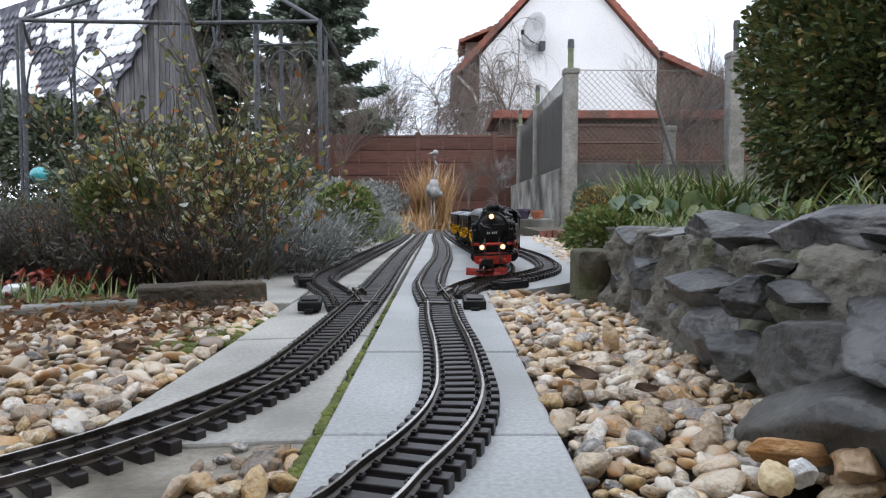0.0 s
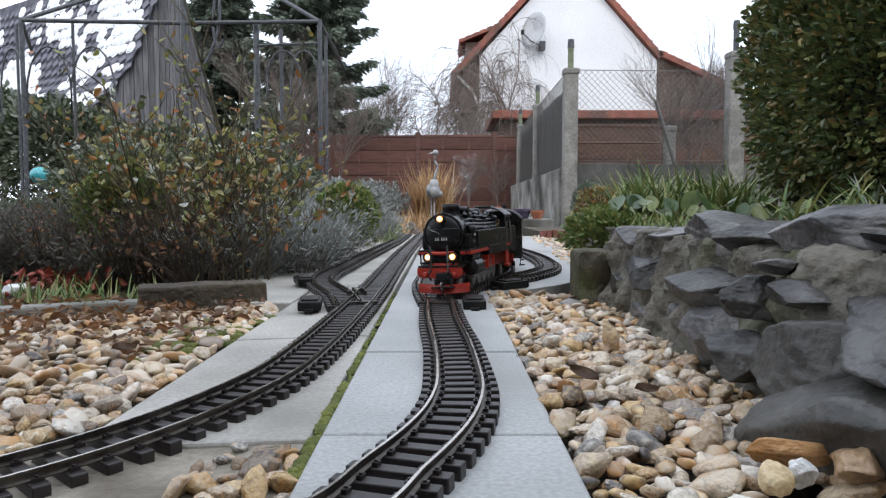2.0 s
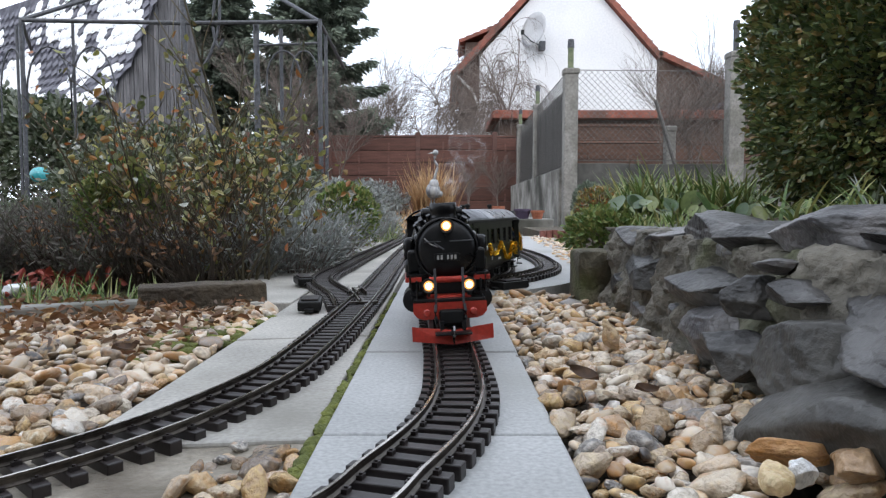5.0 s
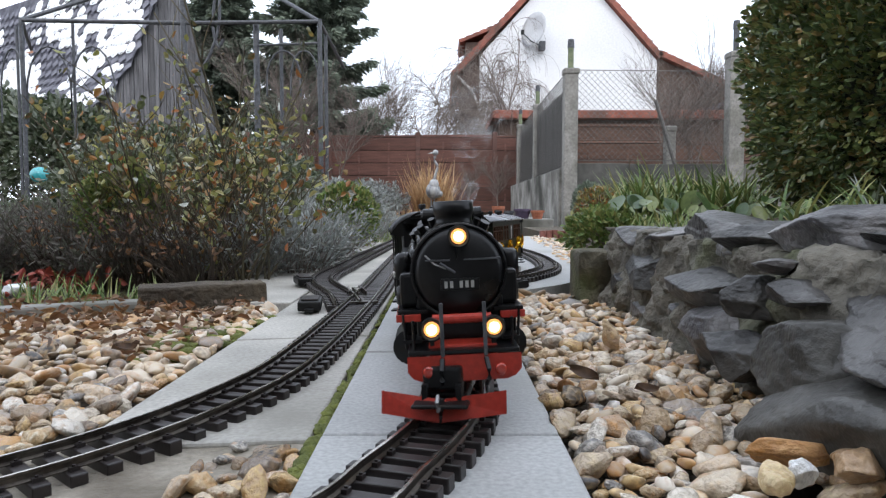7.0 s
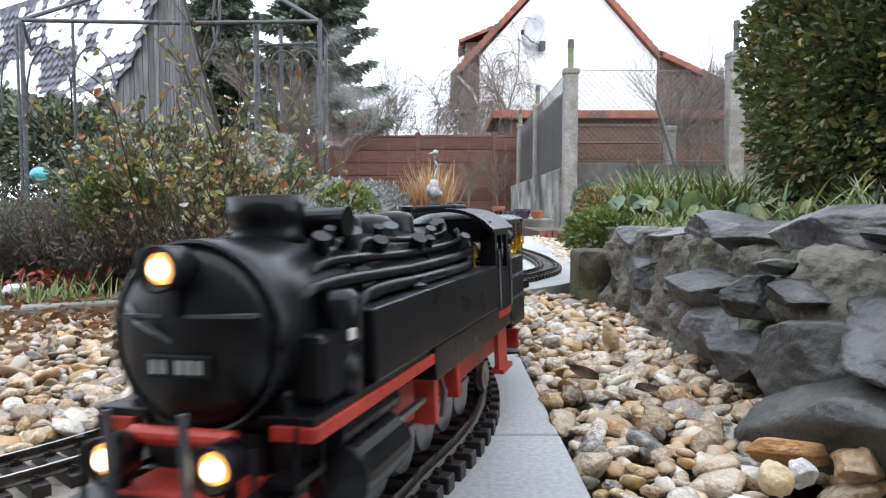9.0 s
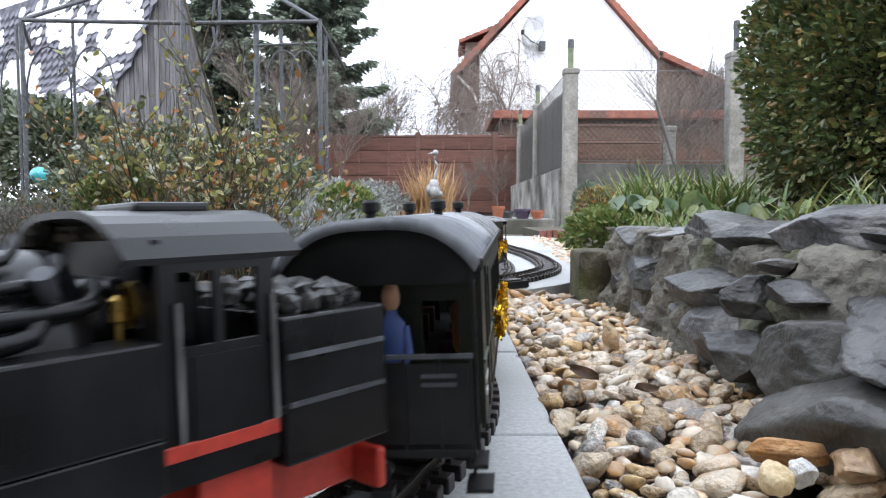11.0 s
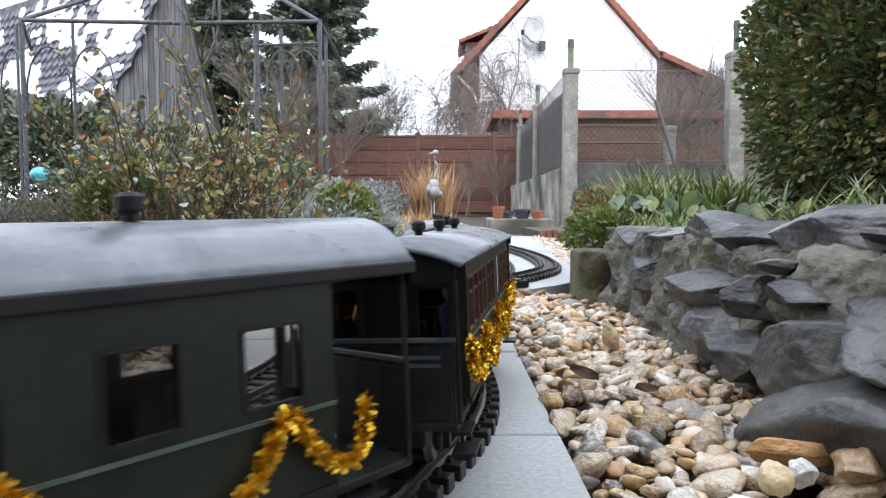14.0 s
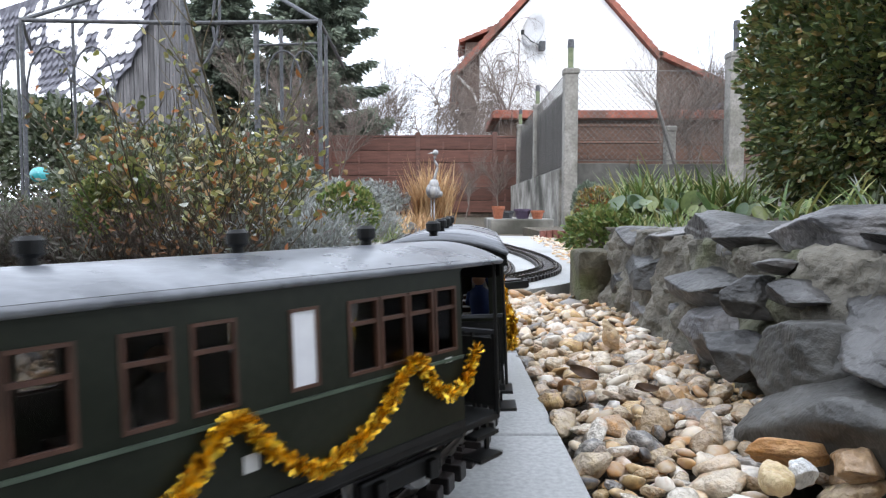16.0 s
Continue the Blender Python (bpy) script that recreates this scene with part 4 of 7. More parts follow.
# thin steam over the chimney, in soft pieces
M_STEAM = bpy.data.materials.new("thin steam")
M_STEAM.use_nodes = True
sn, sl = M_STEAM.node_tree.nodes, M_STEAM.node_tree.links
s_tr, s_df, s_mx = sn.new("ShaderNodeBsdfTransparent"), sn.new("ShaderNodeBsdfDiffuse"), sn.new("ShaderNodeMixShader")
s_df.inputs[0].default_value = (0.85, 0.87, 0.9, 1)
s_tc, s_no, s_rp = sn.new("ShaderNodeTexCoord"), sn.new("ShaderNodeTexNoise"), sn.new("ShaderNodeMapRange")
s_no.inputs["Scale"].default_value, s_no.inputs["Detail"].default_value = 70, 4
s_rp.inputs[1].default_value, s_rp.inputs[2].default_value = 0.42, 0.72
s_rp.inputs[3].default_value, s_rp.inputs[4].default_value = 0.0, 0.17
sl.new(s_tc.outputs["Object"], s_no.inputs["Vector"])
sl.new(s_no.outputs["Fac"], s_rp.inputs[0])
sl.new(s_rp.outputs[0], s_mx.inputs[0])
sl.new(s_tr.outputs[0], s_mx.inputs[1])
sl.new(s_df.outputs[0], s_mx.inputs[2])
sl.new(s_mx.outputs[0], sn["Material Output"].inputs[0])
steam = thing("steam_plume", "thin white steam drifting from the chimney", "steam")
PUFFS = []
rnd = random.Random(77)
for k in range(3):
    bm = bmesh.new()
    bmesh.ops.create_icosphere(bm, subdivisions=3, radius=1)
    u = (k + 0.35) / 3
    for v in bm.verts:
        q = v.co.copy()
        v.co = q * (1 + 0.45 * noise.noise(q * 1.4 + Vector((k, 0, 0)))) * (0.010 + 0.024 * u)
    ob = part("puff", bm, M_STEAM, steam, smooth=True)
    PUFFS.append((ob, u, rnd.uniform(-1, 1), rnd.uniform(-1, 1), rnd.uniform(0, 360)))

# ---------------------------------------------------------------- stones


def pebble_shape(seed, sub=2):
    """A worn pebble about one unit across."""
    rnd = random.Random(seed)
    bm = bmesh.new()
    bmesh.ops.create_icosphere(bm, subdivisions=sub, radius=0.5)
    off = Vector((seed * 3.1, seed * 1.7, 0))
    sx, sy, sz = rnd.uniform(1.0, 1.6), rnd.uniform(0.72, 1.0), rnd.uniform(0.46, 0.72)
    cuts = [(Vector((rnd.uniform(-1, 1), rnd.uniform(-1, 1), rnd.uniform(-1, 1))).normalized(), rnd.uniform(0.22, 0.40)) for _ in range(9)]
    for v in bm.verts:
        p = v.co
        for n, c in cuts:
            k = p.dot(n) - c
            if k > 0:
                p = p - n * k * 0.85
        p = p * (1 + 0.30 * noise.noise(p * 2.4 + off) + 0.10 * noise.noise(p * 6 + off))
        v.co = Vector((p.x * sx, p.y * sy, p.z * sz))
    return bm


def rock_shape(size, seed, sub=4):
    """A broken slate boulder of about the given size."""
    rnd = random.Random(seed)
    bm = bmesh.new()
    bmesh.ops.create_icosphere(bm, subdivisions=sub, radius=1)
    off = Vector((seed * 5.3, seed * 2.1, seed))
    cuts = []
    for _ in range(22):
        n = Vector((rnd.gauss(0, 1), rnd.gauss(0, 1), rnd.gauss(0, 1.0))).normalized()
        cuts.append((n, rnd.uniform(0.66, 1.02)))
    for v in bm.verts:
        p = v.co.copy()
        m = (abs(p.x) ** 7 + abs(p.y) ** 7 + abs(p.z) ** 7) ** (1 / 7)
        p = p / m
        for n, c in cuts:
            k = p.dot(n) - c
            if k > 0:
                p = p - n * k * 1.0
        ridge = 0.03 * (0.5 - abs(noise.noise(p * 2.2 + off))) + 0.012 * (0.4 - abs(noise.noise(p * 9 + off)))
        p = p + p.normalized() * (0.03 * noise.noise(p * 1.5 + off) + ridge + 0.020 * noise.noise(Vector((p.x * 5, p.y * 3, p.z * 9)) + off) + 0.016 * noise.noise(Vector((p.x * 14, p.y * 9, p.z * 22)) + off) + 0.010 * noise.noise(p * 36 + off))
        v.co = Vector((p.x * size[0] / 2, p.y * size[1] / 2, p.z * size[2] / 2))
    return bm


M_ROCKL = material("pale weathered slate", (0.05, 0.049, 0.052), (0.15, 0.143, 0.143), 0.40, scale=14, bump=1.0, dist=0.006, stain=(0.24, 0.225, 0.215), fine=64, vary=0.15, lo=0.3, hi=0.75)
M_ROCKM = material("grey slate with wet top", (0.020, 0.0190, 0.0185), (0.072, 0.068, 0.064), 0.42, scale=12, bump=1.0, dist=0.006, stain=(0.15, 0.145, 0.143), fine=60, vary=0.15, lo=0.34, hi=0.7)
M_ROCKG = material("smooth grey boulder", (0.036, 0.034, 0.030), (0.082, 0.078, 0.069), 0.48, scale=10, bump=0.9, dist=0.004, stain=(0.085, 0.082, 0.072), fine=80, vary=0.1)
M_MOSSY = material("mossy mortar", (0.045, 0.040, 0.026), (0.115, 0.102, 0.07), 0.9, scale=22, bump=1.0, dist=0.006, stain=(0.085, 0.10, 0.035), fine=110)
stone_wall = thing("stone_wall", "low dry wall of dark slate boulders and crumbling mortar", "wall")
NI, NJ = 190, 44
vs, fs = [], []
for i in range(NI + 1):
    for j in range(NJ + 1):
        y, u = 0.12 + 1.38 * i / NI, j / NJ
        k = max(u - 0.69, 0) / 0.31
        q = Vector((0.330 + 0.058 * u + 0.38 * k, y, -0.05 + 0.205 * min(u / 0.69, 1)))
        q += Vector((0.022 * noise.noise(q * 14) + 0.012 * noise.noise(q * 45) + 0.008 * noise.noise(q * 110), 0, 0.010 * noise.noise(q * 30) + 0.006 * noise.noise(q * 90)))
        vs.append(q[:])
for i in range(NI):
    for j in range(NJ):
        k = i * (NJ + 1) + j
        fs.append((k, k + NJ + 1, k + NJ + 2, k + 1))
n = len(vs)
for j in range(NJ + 1):
    e = vs[NI * (NJ + 1) + j]
    vs.append((e[0] + 0.4, e[1] + 0.03, e[2]))
for j in range(NJ):
    k = NI * (NJ + 1) + j
    fs.append((k, n + j, n + j + 1, k + 1))
raw("mortar", vs, fs, M_MORTAR, stone_wall, "grey crumbling mortar", True)
ROCKS = [
    (0.410, 1.385, 0.134, 0.120, 0.230, 0.068, 1), (0.415, 1.183, 0.145, 0.120, 0.205, 0.046, 2), (0.445, 1.018, 0.161, 0.160, 0.295, 0.058, 1),
    (0.415, 0.848, 0.161, 0.140, 0.164, 0.046, 0), (0.470, 0.730, 0.169, 0.220, 0.220, 0.069, 2), (0.490, 0.545, 0.167, 0.200, 0.290, 0.039, 0),
    (0.385, 1.215, 0.086, 0.110, 0.290, 0.073, 0), (0.380, 0.935, 0.091, 0.120, 0.270, 0.059, 0), (0.345, 0.742, 0.101, 0.080, 0.060, 0.046, 0),
    (0.375, 0.681, 0.111, 0.120, 0.122, 0.033, 1), (0.420, 0.468, 0.099, 0.240, 0.275, 0.057, 1), (0.345, 0.843, 0.044, 0.080, 0.135, 0.080, 2),
    (0.325, 0.723, 0.041, 0.080, 0.079, 0.059, 0), (0.345, 0.600, 0.053, 0.130, 0.170, 0.089, 3), (0.345, 0.500, 0.028, 0.160, 0.225, 0.112, 3),
    (0.370, 0.995, 0.034, 0.070, 0.130, 0.048, 2), (0.450, 0.300, 0.075, 0.200, 0.200, 0.150, 0), (0.382, 1.215, 0.017, 0.080, 0.170, 0.055, 2),
    (0.350, 0.715, 0.137, 0.050, 0.050, 0.018, 2), (0.365, 1.335, 0.048, 0.060, 0.070, 0.055, 0)]
for i, (x, y, z, a, b, c, k) in enumerate(ROCKS):
    ob = part("boulder", rock_shape((a, b * 1.02, c * 1.04), i + 3, 5), (M_ROCK, M_ROCKM, M_ROCKL, M_ROCKG)[k], stone_wall, ("", "grey slate boulder with pale wet top", "paler weathered slate boulder", "smooth mid-grey boulder")[k], smooth=True)
    ob.matrix_world = pose(x, y, z, random.Random(i).uniform(-5, 5), random.Random(i + 50).uniform(-4, 8), random.Random(i + 90).uniform(-7, 7))
# mortared block that ends the wall
bm = boxed(0.292, 0.372, 1.44, 1.56, -0.05, 0.105, bevel=0.008)
bmesh.ops.subdivide_edges(bm, edges=bm.edges, cuts=7, use_grid_fill=True)
for v in bm.verts:
    v.co += v.co.normalized() * (0.018 * noise.noise(v.co * 18) + 0.011 * noise.noise(v.co * 50))
part("end_block", bm, M_MOSSY, stone_wall, "mossy mortared block at the wall end", smooth=True)

# bed of soil behind the wall
bm = bmesh.new()
NX, NY = 24, 40
for i in range(NX + 1):
    for j in range(NY + 1):
        x, y = 0.40 + 3.2 * (i / NX) ** 1.5, -0.1 + 4.4 * j / NY
        z = 0.150 + 0.03 * noise.noise(Vector((x * 5, y * 5, 0))) + 0.05 * min(x - 0.4, 1)
        if y > 1.45:
            x += 0.12 * min((y - 1.45) / 0.3, 1) + 0.10 * max(y - 1.75, 0)
        if j == NY or i == 0 and y > 1.5:
            z = -0.05
        bm.verts.new((x, y, z))
bm.verts.ensure_lookup_table()
for i in range(NX):
    for j in range(NY):
        a = i * (NY + 1) + j
        bm.faces.new((bm.verts[a], bm.verts[a + NY + 1], bm.verts[a + NY + 2], bm.verts[a + 1]))
ob = new("ground_bed", mesh_of(bm, "ground_bed", M_EARTH, True))
tagged(ob, "raised bed of dark soil behind the stone wall", "soil", kind="structure")

# sand under the near end of the far track
M_SAND = material("dirty sand", (0.21, 0.185, 0.145), (0.35, 0.315, 0.26), 0.9, scale=14, bump=0.9, dist=0.004, stain=(0.12, 0.10, 0.075), fine=130)
bm = bmesh.new()
bmesh.ops.create_grid(bm, x_segments=40, y_segments=40, size=0.5)
for v in bm.verts:
    v.co = Vector((v.co.x * 0.8 - 0.49, v.co.y * 0.86 + 0.15, -0.0185 + 0.012 * min(max((v.co.y * 0.86 - 0.05) / 0.40, 0), 1) + 0.004 * noise.noise(v.co * 9)))
ob = new("ground_sand", mesh_of(bm, "ground_sand", M_SAND, True))
tagged(ob, "patch of dirty sand beneath the curving track", "sand", kind="structure")
# moss along the joint
bm = bmesh.new()
rnd = random.Random(12)
for k in range(280):
    y = 0.50 + rnd.random() ** 1.3 * 1.1
    r = rnd.uniform(0.0028, 0.0065) * (1.15 if y < 0.95 else 0.75)
    bmesh.ops.create_icosphere(bm, subdivisions=1, radius=r, matrix=Matrix.Translation((-0.1125 + rnd.gauss(0, 0.0024), y, -0.0050)) @ Matrix.Diagonal((1, 1.4, 0.75, 1)))
ob = new("moss", mesh_of(bm, "moss", M_MOSS, True))
tagged(ob, "yellow-green moss in the slab joint", "moss", kind="stuff")
bm = bmesh.new()
for k in range(200):
    bmesh.ops.create_icosphere(bm, subdivisions=1, radius=rnd.uniform(0.006, 0.014), matrix=Matrix.Translation((rnd.gauss(-0.40, 0.035), rnd.gauss(1.12, 0.07), -0.012)) @ Matrix.Diagonal((1.3, 1.3, 0.6, 1)))
ob = new("moss", mesh_of(bm, "moss", M_MOSS, True))
tagged(ob, "cushions of green moss among the pebbles", "moss", kind="stuff")

# pebbles
SHAPES = [pebble_shape(k) for k in range(20)]
PEBMESH = [mesh_of(b.copy(), "pebble", M_PEB, True) for b in SHAPES]
SHAPEV = [(np.array([v.co[:] for v in b.verts]), np.array([[v.index for v in f.verts] for f in b.faces])) for b in SHAPES]


def scatter(n_try, inside, size, seed, lift=0.0):
    """Pebbles thrown one by one so that few overlap much: a list of poses with sizes."""
    rs = np.random.RandomState(seed)
    x0, x1, y0, y1 = inside["box"]
    cell, grid, out = 0.02, {}, []
    for _ in range(n_try):
        x, y = rs.uniform(x0, x1), rs.uniform(y0, y1)
        if not inside["test"](x, y):
            continue
        s = size[0] + (size[1] - size[0]) * rs.rand() ** 1.7
        key = (int(x // cell), int(y // cell))
        ok, low = True, 0
        for i in (-2, -1, 0, 1, 2):
            for j in (-2, -1, 0, 1, 2):
                for a, b, c in grid.get((key[0] + i, key[1] + j), ()):
                    d = math.hypot(a - x, b - y)
                    if d < 0.30 * (c + s):
                        ok = False
        if not ok:
            continue
        grid.setdefault(key, []).append((x, y, s))
        out.append((x, y, s, rs.uniform(0, 360), rs.uniform(-35, 35), rs.uniform(-35, 35), rs.randint(20), rs.uniform(-0.006, 0.008)))
    return out


def lay(bed_name, label, spots, z, near, cat="gravel"):
    """The nearest stones as parts, the rest as one mesh."""
    t = thing(bed_name, label, cat, kind="structure")
    vs, fs, n = [], [], 0
    count = 0
    for x, y, s, rz, rx, ry, k, dz in spots:
        zz = z + dz + 0.12 * s
        m = pose(x, y, zz, rx, ry, rz) @ Matrix.Diagonal((s, s, s, 1))
        if near(x, y) and count < 300:
            count += 1
            ob = part("pebble", PEBMESH[k], None, t)
            ob.matrix_world = m
        else:
            v, f = SHAPEV[k]
            a = np.array(m)
            vs.append(v @ a[:3, :3].T + a[:3, 3])
            fs.append(f + n)
            n += len(v)
    if vs:
        ob = raw("pebble_fill", np.concatenate(vs), np.concatenate(fs), M_PEBS, t, "", True)
        tagged(ob, kind="stuff")
    return t


right_bed = dict(box=(0.108, 0.36, 0.30, 1.60), test=lambda x, y: math.hypot(x - 0.255, (y - 0.475) * 0.8) > 0.030 and x < 0.345 and not (x > 0.114 + (y - 1.50) * 1.0 + 0.05 and y > 1.55))
spots = scatter(26000, right_bed, (0.018, 0.044), 1)
lay("ground_gravel_1", "bed of wet cream, brown and grey river pebbles", spots, -0.012, lambda x, y: y < 1.0 and x > 0.10)
left_bed = dict(box=(-1.15, -0.335, 0.42, 1.42), test=lambda x, y: y < 1.22 + 0.35 * (x + 0.81) + 0.02 and x < -0.338 - max(0, 0.62 - y) * 0.4)
spots = scatter(34000, left_bed, (0.019, 0.042), 2)
lay("ground_gravel_2", "bed of pale river pebbles left of the track", spots, -0.016, lambda x, y: y < 0.80 and x > -0.62)
far_bed = dict(box=(0.30, 0.80, 2.2, 4.6), test=lambda x, y: x > 0.42 + 0.06 * (y - 2.0) and x < 0.30 + 0.16 * y)
lay("ground_gravel_3", "far strip of whitish gravel by the bend", scatter(9000, far_bed, (0.022, 0.045), 3), -0.014, lambda x, y: False)
nest = dict(box=(-0.235, -0.112, 0.36, 0.565), test=lambda x, y: y < 0.575 - 0.25 * abs(x + 0.155) and x > -0.175 - (0.565 - y) * 0.35)
lay("ground_gravel_4", "few large pebbles between slab and track", scatter(2500, nest, (0.016, 0.036), 5), -0.012, lambda x, y: True)
bm = pebble_shape(40, 3)
ob = new("boulder", mesh_of(bm, "boulder", M_PEB, True))
ob.matrix_world = pose(0.240, 0.96, 0.012, 0, 62, 20) @ Matrix.Diagonal((0.05, 0.045, 0.05, 1))
tagged(ob, "larger pale brown pebble standing on the gravel", "stone")
for x, y, z, sx, sy, sz, rz, c1, c2, lab in ((0.252, 0.486, 0.020, 0.066, 0.026, 0.022, 12, (0.50, 0.24, 0.08), (0.66, 0.40, 0.20), "long orange-tan stone on the gravel"), (0.221, 0.440, 0.018, 0.030, 0.026, 0.030, 80, (0.58, 0.43, 0.22), (0.72, 0.58, 0.36), "yellow-cream pebble on the gravel"), (0.284, 0.455, 0.024, 0.048, 0.040, 0.042, 20, (0.34, 0.21, 0.11), (0.52, 0.36, 0.22), "large brown rounded stone on the gravel"), (0.247, 0.452, 0.020, 0.022, 0.020, 0.024, 0, (0.72, 0.72, 0.72), (0.84, 0.84, 0.83), "small white quartz pebble on the gravel"), (0.198, 0.400, 0.014, 0.052, 0.034, 0.026, -30, (0.74, 0.70, 0.62), (0.84, 0.80, 0.72), "broad cream stone on the gravel")):
    bm = pebble_shape(int(x * 1000), 4)
    ob = new("boulder", mesh_of(bm, "boulder", material(lab.split(" on ")[0], c1, c2, 0.3, scale=1.6, bump=0.4, dist=0.01, stain=tuple(q * 0.75 for q in c1), fine=9, coat=0.2), True))
    ob.matrix_world = pose(x, y, z, 0, 8, rz) @ Matrix.Diagonal((sx * 0.9, sy * 1.2, sz * 1.5, 1))
    tagged(ob, lab, "stone")
# slab of concrete beyond the bend
bm = bmesh.new()
lower = [(0.108, 1.53), (0.30, 1.735), (0.385, 1.86), (0.50, 2.5), (0.60, 3.5), (0.62, 4.6), (0.02, 4.8), (0.108, 2.0)]
vs = [bm.verts.new((x, y, -0.001)) for x, y in lower]
f = bm.faces.new(vs)
bmesh.ops.recalc_face_normals(bm, faces=[f])
r = bmesh.ops.extrude_face_region(bm, geom=[f])
for v in [g for g in r["geom"] if isinstance(g, bmesh.types.BMVert)]:
    v.co.z = -0.04
bmesh.ops.recalc_face_normals(bm, faces=bm.faces)
ob = new("pavement_3", mesh_of(bm, "pavement_3", M_SLAB))
tagged(ob, "pale concrete base under the bend", "paving", kind="structure")
bm = boxed(-0.60, -0.328, 1.45, 4.9, -0.04, -0.006, bevel=0.003)
ob = new("pavement_4", mesh_of(bm, "pavement_4", M_SLABL))
tagged(ob, "weathered concrete strip beside the shrubs", "paving", kind="structure")
for x0, y0, x1, y1, w, h, lab, mat in ((-1.4, 0.98, -0.60, 1.345, 0.05, 0.012, "low grey concrete bed edging", M_POST), (-0.62, 1.37, -0.385, 1.475, 0.07, 0.035, "brown rough stone edging block", M_EARTH)):
    d = Vector((x1 - x0, y1 - y0, 0))
    bm = boxed(0, d.length, 0, w, -0.05, h, bevel=0.006)
    bmesh.ops.subdivide_edges(bm, edges=bm.edges, cuts=3, use_grid_fill=True)
    for v in bm.verts:
        v.co += Vector((1, 1, 1)) * 0.004 * noise.noise(v.co * 14)
    ob = new("edging", mesh_of(bm, "edging", mat, False))
    ob.matrix_world = Matrix.Translation((x0, y0, 0)) @ Matrix.Rotation(math.atan2(d.y, d.x), 4, "Z")
    tagged(ob, lab, "edging", kind="structure")


def turnout_motor(x, y, rz):
    t = thing("point_motor", "black plastic point motor box beside the turnout", "point motor", "point motors", pose(x, y, 0.0, 0, 0, rz))
    part("body", boxed(-0.022, 0.022, -0.045, 0.045, 0, 0.018, bevel=0.0025), M_GRAM, t)
    part("cover", boxed(-0.016, 0.016, -0.030, 0.030, 0.018, 0.022, bevel=0.0015), M_SLEEPER, t)
    part("lug", boxed(-0.008, 0.008, 0.045, 0.060, 0, 0.006), M_GRAM, t)
    part("lug", boxed(-0.008, 0.008, -0.060, -0.045, 0, 0.006), M_GRAM, t)
    return t


turnout_motor(0.062, 1.345, 0)
turnout_motor(-0.262, 1.33, 8)
turnout_motor(0.165, 1.66, -50)
turnout_motor(-0.36, 1.75, 20)


def frog(x, y, rz):
    t = thing("turnout_frog", "grey metal frog and guard rails of the turnout", "turnout part", "turnout parts", pose(x, y, Z, 0, 0, rz))
    for s in (-1, 1):
        bm = boxed(-0.0013, 0.0013, -0.06, 0.06, -0.0085, -0.0005)
        ob = part("guard_rail", bm, M_RAIL, t)
        ob.matrix_basis = pose(s * 0.015, 0.02, 0, 0, 0, s * 3)
    bm = bmesh.new()
    vs = [bm.verts.new(p) for p in ((0, -0.035, 0), (0.008, 0.03, 0), (-0.008, 0.03, 0))]
    lo = [bm.verts.new(v.co - Vector((0, 0, 0.0085))) for v in vs]
    bm.faces.new(vs)
    for i in range(3):
        bm.faces.new((vs[i], lo[i], lo[(i + 1) % 3], vs[(i + 1) % 3]))
    bmesh.ops.recalc_face_normals(bm, faces=bm.faces)
    part("point", bm, M_RAILTOP, t)
    part("tie_plate", boxed(-0.028, 0.028, -0.17, -0.155, -0.0085, -0.005), M_RAIL, t)
    return t


frog(0.012, 1.47, -8)
frog(-0.19, 1.48, 12)

# ---------------------------------------------------------------- plants


def leaves(pos, direc, length, width, seed, fold=0.25, bend=0.0):
    """Folded leaves as arrays: base, two sides, tip."""
    rs = np.random.RandomState(seed)
    n = len(pos)
    d = direc / (np.linalg.norm(direc, axis=1, keepdims=True) + 1e-9)
    r = rs.normal(size=(n, 3))
    s = np.cross(d, r)
    s /= np.linalg.norm(s, axis=1, keepdims=True) + 1e-9
    u = np.cross(s, d)
    L, Wd = np.asarray(length).reshape(-1, 1), np.asarray(width).reshape(-1, 1)
    out = []
    for t, w in ((0.0, 0.0), (0.34, 0.82), (0.72, 0.92), (1.0, 0.0), (0.72, -0.92), (0.34, -0.82)):
        out.append(pos + d * L * t - u * L * bend * t * t + s * Wd * w * 0.5 + u * Wd * fold * abs(w))
    v = np.stack(out, 1).reshape(-1, 3)
    i = np.arange(n) * 6
    f = np.concatenate([np.stack([i, i + 1, i + 2, i + 3], 1), np.stack([i, i + 3, i + 4, i + 5], 1)])
    return v, f


def blades(roots, direc, length, width, droop, seg=5):
    """Long arching blades as arrays of strips."""
    n = len(roots)
    d = direc / np.linalg.norm(direc, axis=1, keepdims=True)
    side = np.cross(d, np.array([0, 0, 1.0]))
    side /= np.linalg.norm(side, axis=1, keepdims=True) + 1e-9
    vs = []
    for k in range(seg + 1):
        t = k / seg
        p = roots + d * (length * t)[:, None] + np.array([0, 0, -1.0]) * (droop * length * t * t)[:, None]
        w = (width * (1 - t ** 2) + 0.0003)[:, None] * side / 2
        vs += [p - w, p + w]
    v = np.stack(vs, 1).reshape(-1, 3)
    m = 2 * (seg + 1)
    base = np.arange(n)[:, None] * m
    f = np.concatenate([base + np.array([[2 * k, 2 * k + 1, 2 * k + 3, 2 * k + 2]]) for k in range(seg)])
    return v, f


